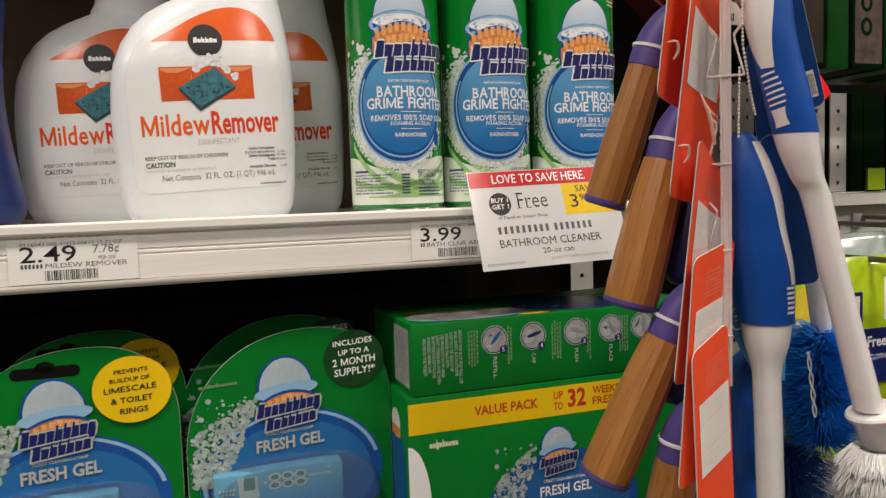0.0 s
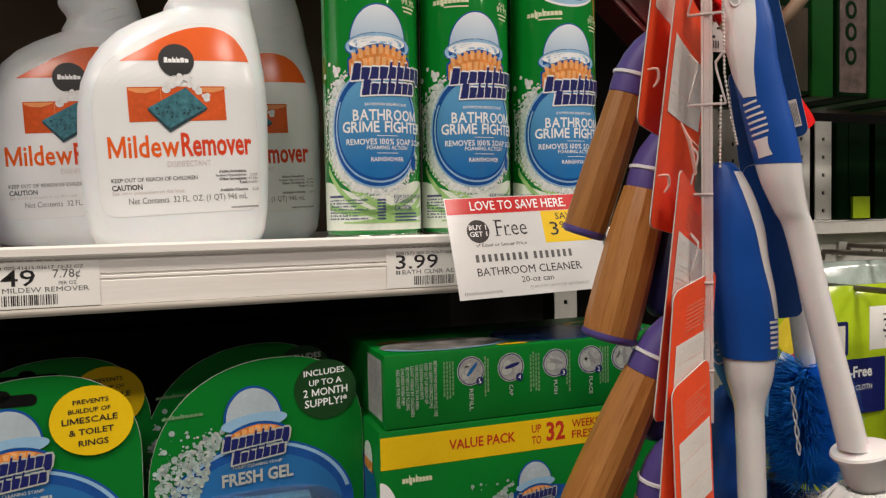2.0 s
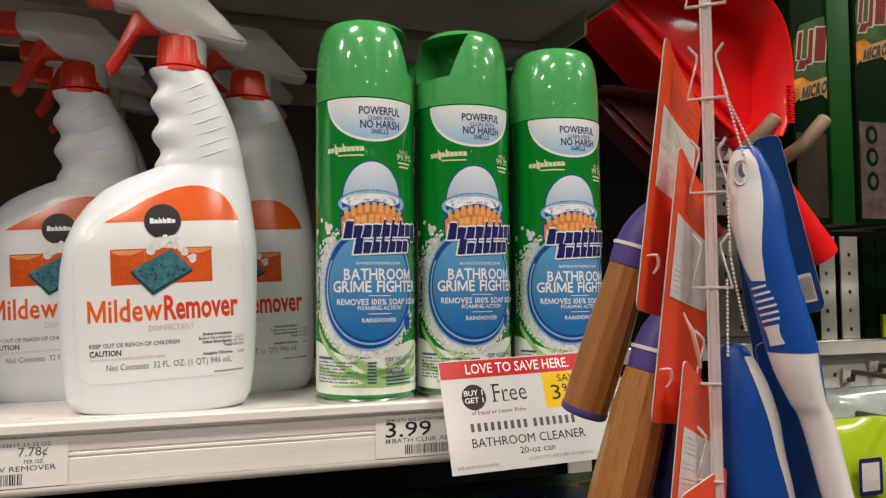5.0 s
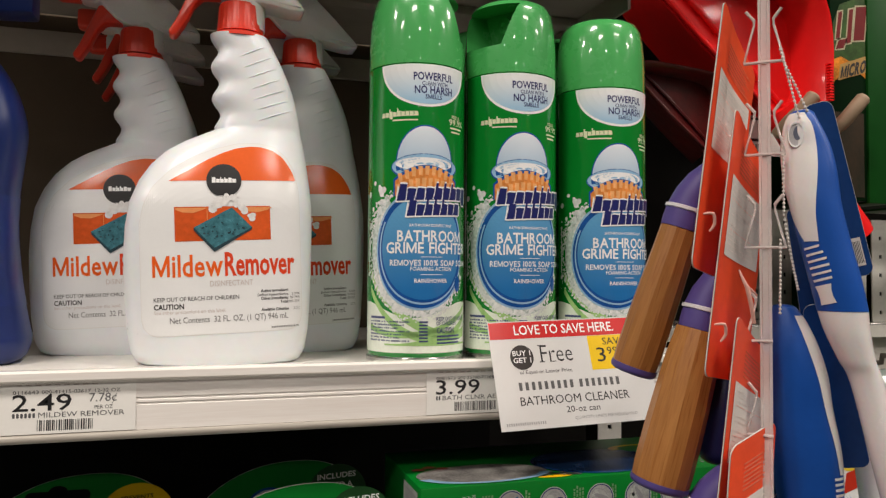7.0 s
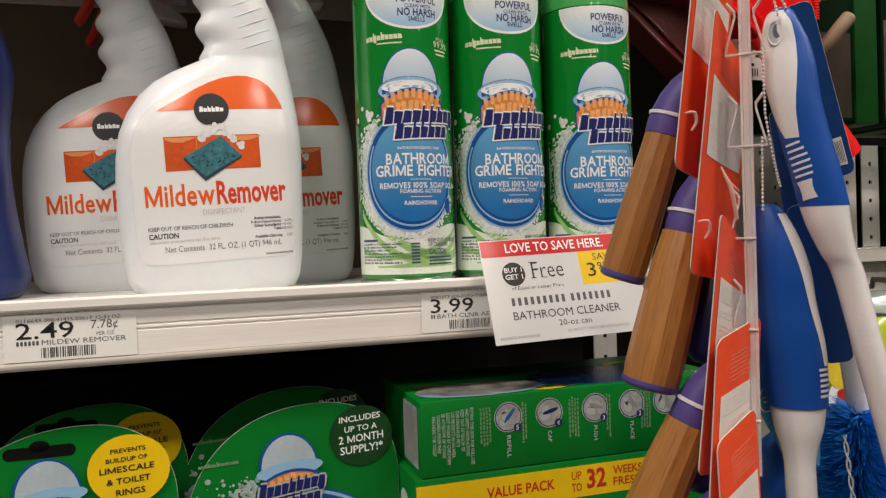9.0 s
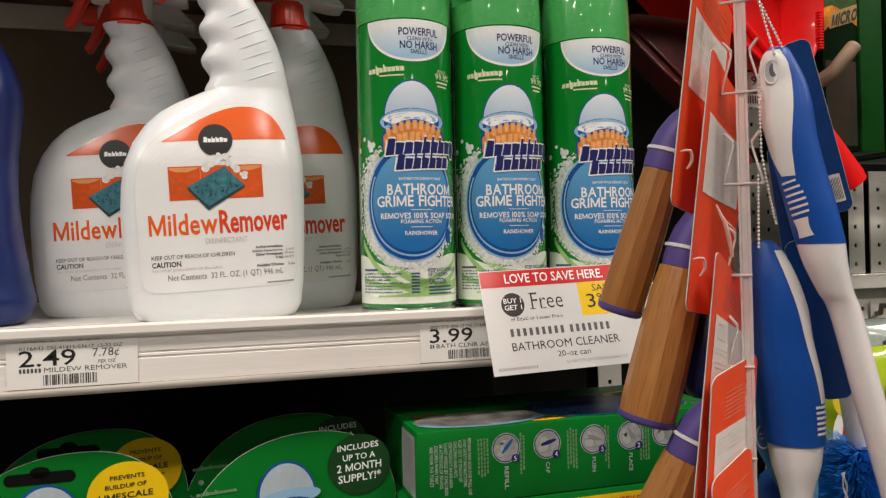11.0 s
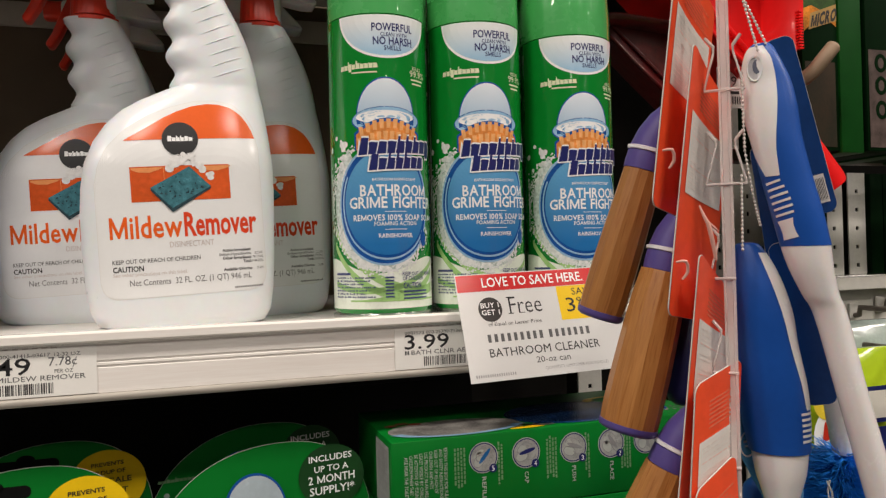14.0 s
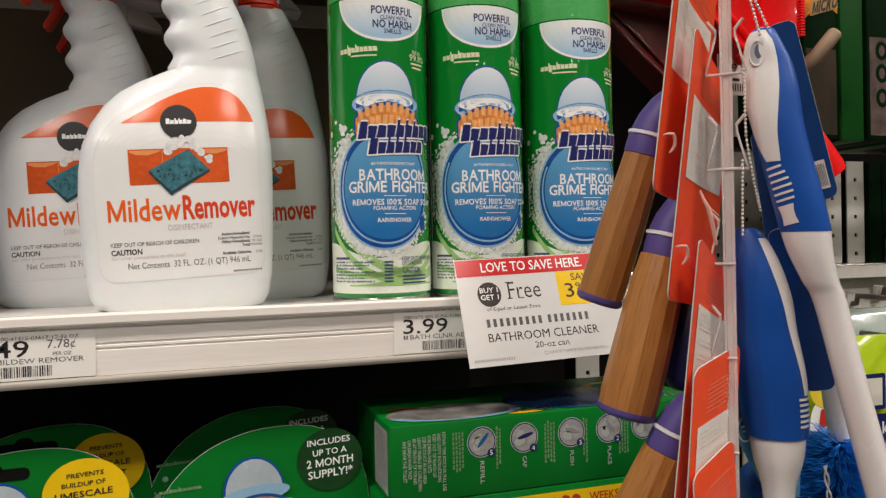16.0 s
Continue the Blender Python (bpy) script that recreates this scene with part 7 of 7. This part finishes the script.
def dark_pack_strip(x, w, tip):
    s = root("hanging_pack", pose(x, 0.30, Z - 0.0055), "narrow dark green pack standing on the rail", "carton", group="narrow dark packs")
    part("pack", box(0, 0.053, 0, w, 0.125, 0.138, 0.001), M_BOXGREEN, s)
    if tip:
        part("tip", box(0.004, 0.0485, 0.001, w - 0.004, 0.0525, 0.032), M_LIMEPACK, s, "lime green base")


for dx, dw, tp in ((0.652, 0.034, False), (0.7610, 0.022, False), (0.7840, 0.040, True), (0.835, 0.034, False), (0.875, 0.018, True), (0.915, 0.05, False)):
    dark_pack_strip(dx, dw, tp)


def pack_hook(x, z, y0, y1):
    s = root("wire_hook", pose(0, 0, Z), "grey steel wire peg hook", "hook", group="wire peg hooks")
    part("wire", tube([(x, y1, z - 0.012), (x, y1 - 0.012, z - 0.010), (x, y1 - 0.014, z), (x, y1 - 0.03, z), (x, (y0 + y1) / 2, z), (x, y0 + 0.01, z), (x, y0, z + 0.006), (x + 0.001, y0 - 0.004, z + 0.018)], 0.0038, 10), M_WIRE, s)
    part("plate", box(x - 0.009, y1 - 0.005, z - 0.016, x + 0.009, y1 - 0.0015, z + 0.006, 0.002), M_PEGWHITE, s, "pale back plate")


pack_hook(0.742, -0.051, 0.140, 0.371)
pack_hook(0.790, -0.044, 0.140, 0.371)
pack_hook(0.655, -0.088, 0.120, 0.371)
pack_hook(0.752, -0.108, 0.120, 0.371)
pack_hook(0.772, -0.158, 0.130, 0.371)


def cloth_pack(x, y, z, w, h, material, label):
    """A soft bag: pillow shape with pinched top edge."""
    s = root("cloth_pack", pose(x, y, Z + z), label, "bag", group="hanging cloth packs")
    rings = []
    for k in range(17):
        t = k / 16
        zz = h * t
        b = 0.026 * (math.sin(math.pi * min(1, 0.08 + 0.9 * t)) ** 0.6) + 0.001
        rings.append([(px_ * (1 + 0.02 * math.sin(9 * t)), py_ + 0.0015 * math.sin(23 * t + 40 * px_), zz) for px_, py_, _ in sup(0, 0, 0, w / 2, b, 3.0, 40)])
    part("bag", loft(rings), material, s, smooth=70)
    return s


c1_ = cloth_pack(0.640, 0.235, -0.330, 0.235, 0.245, M_LIMEPACK, "lime green plastic pack of cleaning cloths")
front = lambda a, b, o: (a, -0.0285 - o, b)
printed("navy_panel", [bar(-0.042, 0.093, 0.040, 0.160, 3, 3)], M_NAVY, front, 0.0006, c1_, "navy panel")
printed("panel_lettering", [word("k-Free", -0.026, 0.138, 0.044, 0.0125, 0.03), word("OR CLOTH", -0.022, 0.122, 0.040, 0.0062)], M_WHITEINK, front, 0.0010, c1_, "white lettering")
printed("mirror_picture", [poly(*round_rect(-0.054, 0.165, -0.020, 0.206, 0.003))], M_NAVY, front, 0.0006, c1_)
printed("mirror_glass", [poly((-0.050, 0.170), (-0.025, 0.170), (-0.025, 0.201), (-0.050, 0.201))], M_CARDWHITE, front, 0.0010, c1_)
printed("red_print", [ell(-0.108, 0.155, 0.020, 0.030, 24, 1)], M_WHITEINK, front, 0.0006, c1_)
printed("yellow_print", [ell(-0.108, 0.196, 0.020, 0.022, 24, 1)], M_PACKYELLOW, front, 0.0010, c1_)
printed("white_print", [bar(-0.117, 0.150, -0.096, 0.172, 1, 1, 0.004, 0.006)], M_REDINK, front, 0.0012, c1_)
cloth_pack(0.845, 0.235, -0.330, 0.140, 0.240, M_LIMEPACK, "lime green plastic pack of cleaning cloths")
cloth_pack(0.705, 0.290, -0.185, 0.190, 0.125, M_GREYBAG, "pale grey-green plastic bag of cloths")
cloth_pack(0.742, 0.160, -0.36, 0.06, 0.25, M_BOXGREEN, "dark green narrow pack of cloths")
t2 = root("price_label", pose(0.5865, 0.148, Z - 0.146), "white price card in a holder on a wire hook", "price label", group="shelf price labels")
part("card", box(0, 0, 0, 0.075, 0.0006, 0.048, 0.0002), M_PAPER, t2)
printed("price", [word("3.9", 0.020, 0.019, 0.028, 0.0145, 0.01)], M_INK, flat, 0.0003, t2)
tagged(printed("small_print", [bar(0.022, 0.0125, 0.060, 0.0150), bar(0.020, 0.038, 0.062, 0.0395)] + bar_code(0.030, 0.003, 0.03, 0.007, 9), M_GREYINK, flat, 0.0003, t2), kind="stuff")

# blue trigger bottle at the shelf's other end
M_BLUEBOTTLE = mat("blue_bottle_plastic", (0.003, 0.016, 0.110), 0.34, vary=0.05, scale=15, coat=0.08)
M_BLUELABEL = mat("blue_bottle_label", (0.004, 0.019, 0.130), 0.3, vary=0.12, scale=25, coat=0.15)
bb = root("spray_bottle", pose(-0.2985, 0.072, Z - SINK), "deep blue plastic trigger spray bottle", "spray bottle")
rows_b = [(0.0, 0.045, 0.027), (0.004, 0.0505, 0.030), (0.014, 0.0538, 0.032), (0.024, 0.0520, 0.031), (0.050, 0.0472, 0.030), (0.080, 0.0442, 0.029), (0.103, 0.0446, 0.029), (0.123, 0.0466, 0.030), (0.144, 0.0486, 0.030), (0.161, 0.0456, 0.028), (0.176, 0.0395, 0.025), (0.190, 0.0300, 0.021), (0.199, 0.0180, 0.016), (0.206, 0.014, 0.014)]
smooth_b = smooth_rows(rows_b, 4)
part("body", loft([sup(0, 0, z, a, b, 2.8, 56) for z, a, b in smooth_b]), M_BLUEBOTTLE, bb, smooth=60)
part("label", loft([sup(0, 0, z, a + 0.0004, b + 0.0004, 2.8, 56) for z, a, b in smooth_b if 0.03 < z < 0.105], False, False), M_BLUELABEL, bb, "slightly lighter blue label")
part("collar", lathe([(0.016, 0.2062), (0.0165, 0.2145), (0.015, 0.2160)], 32), M_BLUEBOTTLE, bb)
part("head", extrude([(-0.045, 0.252), (0.010, 0.255), (0.045, 0.251), (0.0525, 0.241), (0.0525, 0.2180), (0.030, 0.2168), (-0.010, 0.2165), (-0.045, 0.236)], -0.011, 0.011, 0.002), M_BLUEBOTTLE, bb)
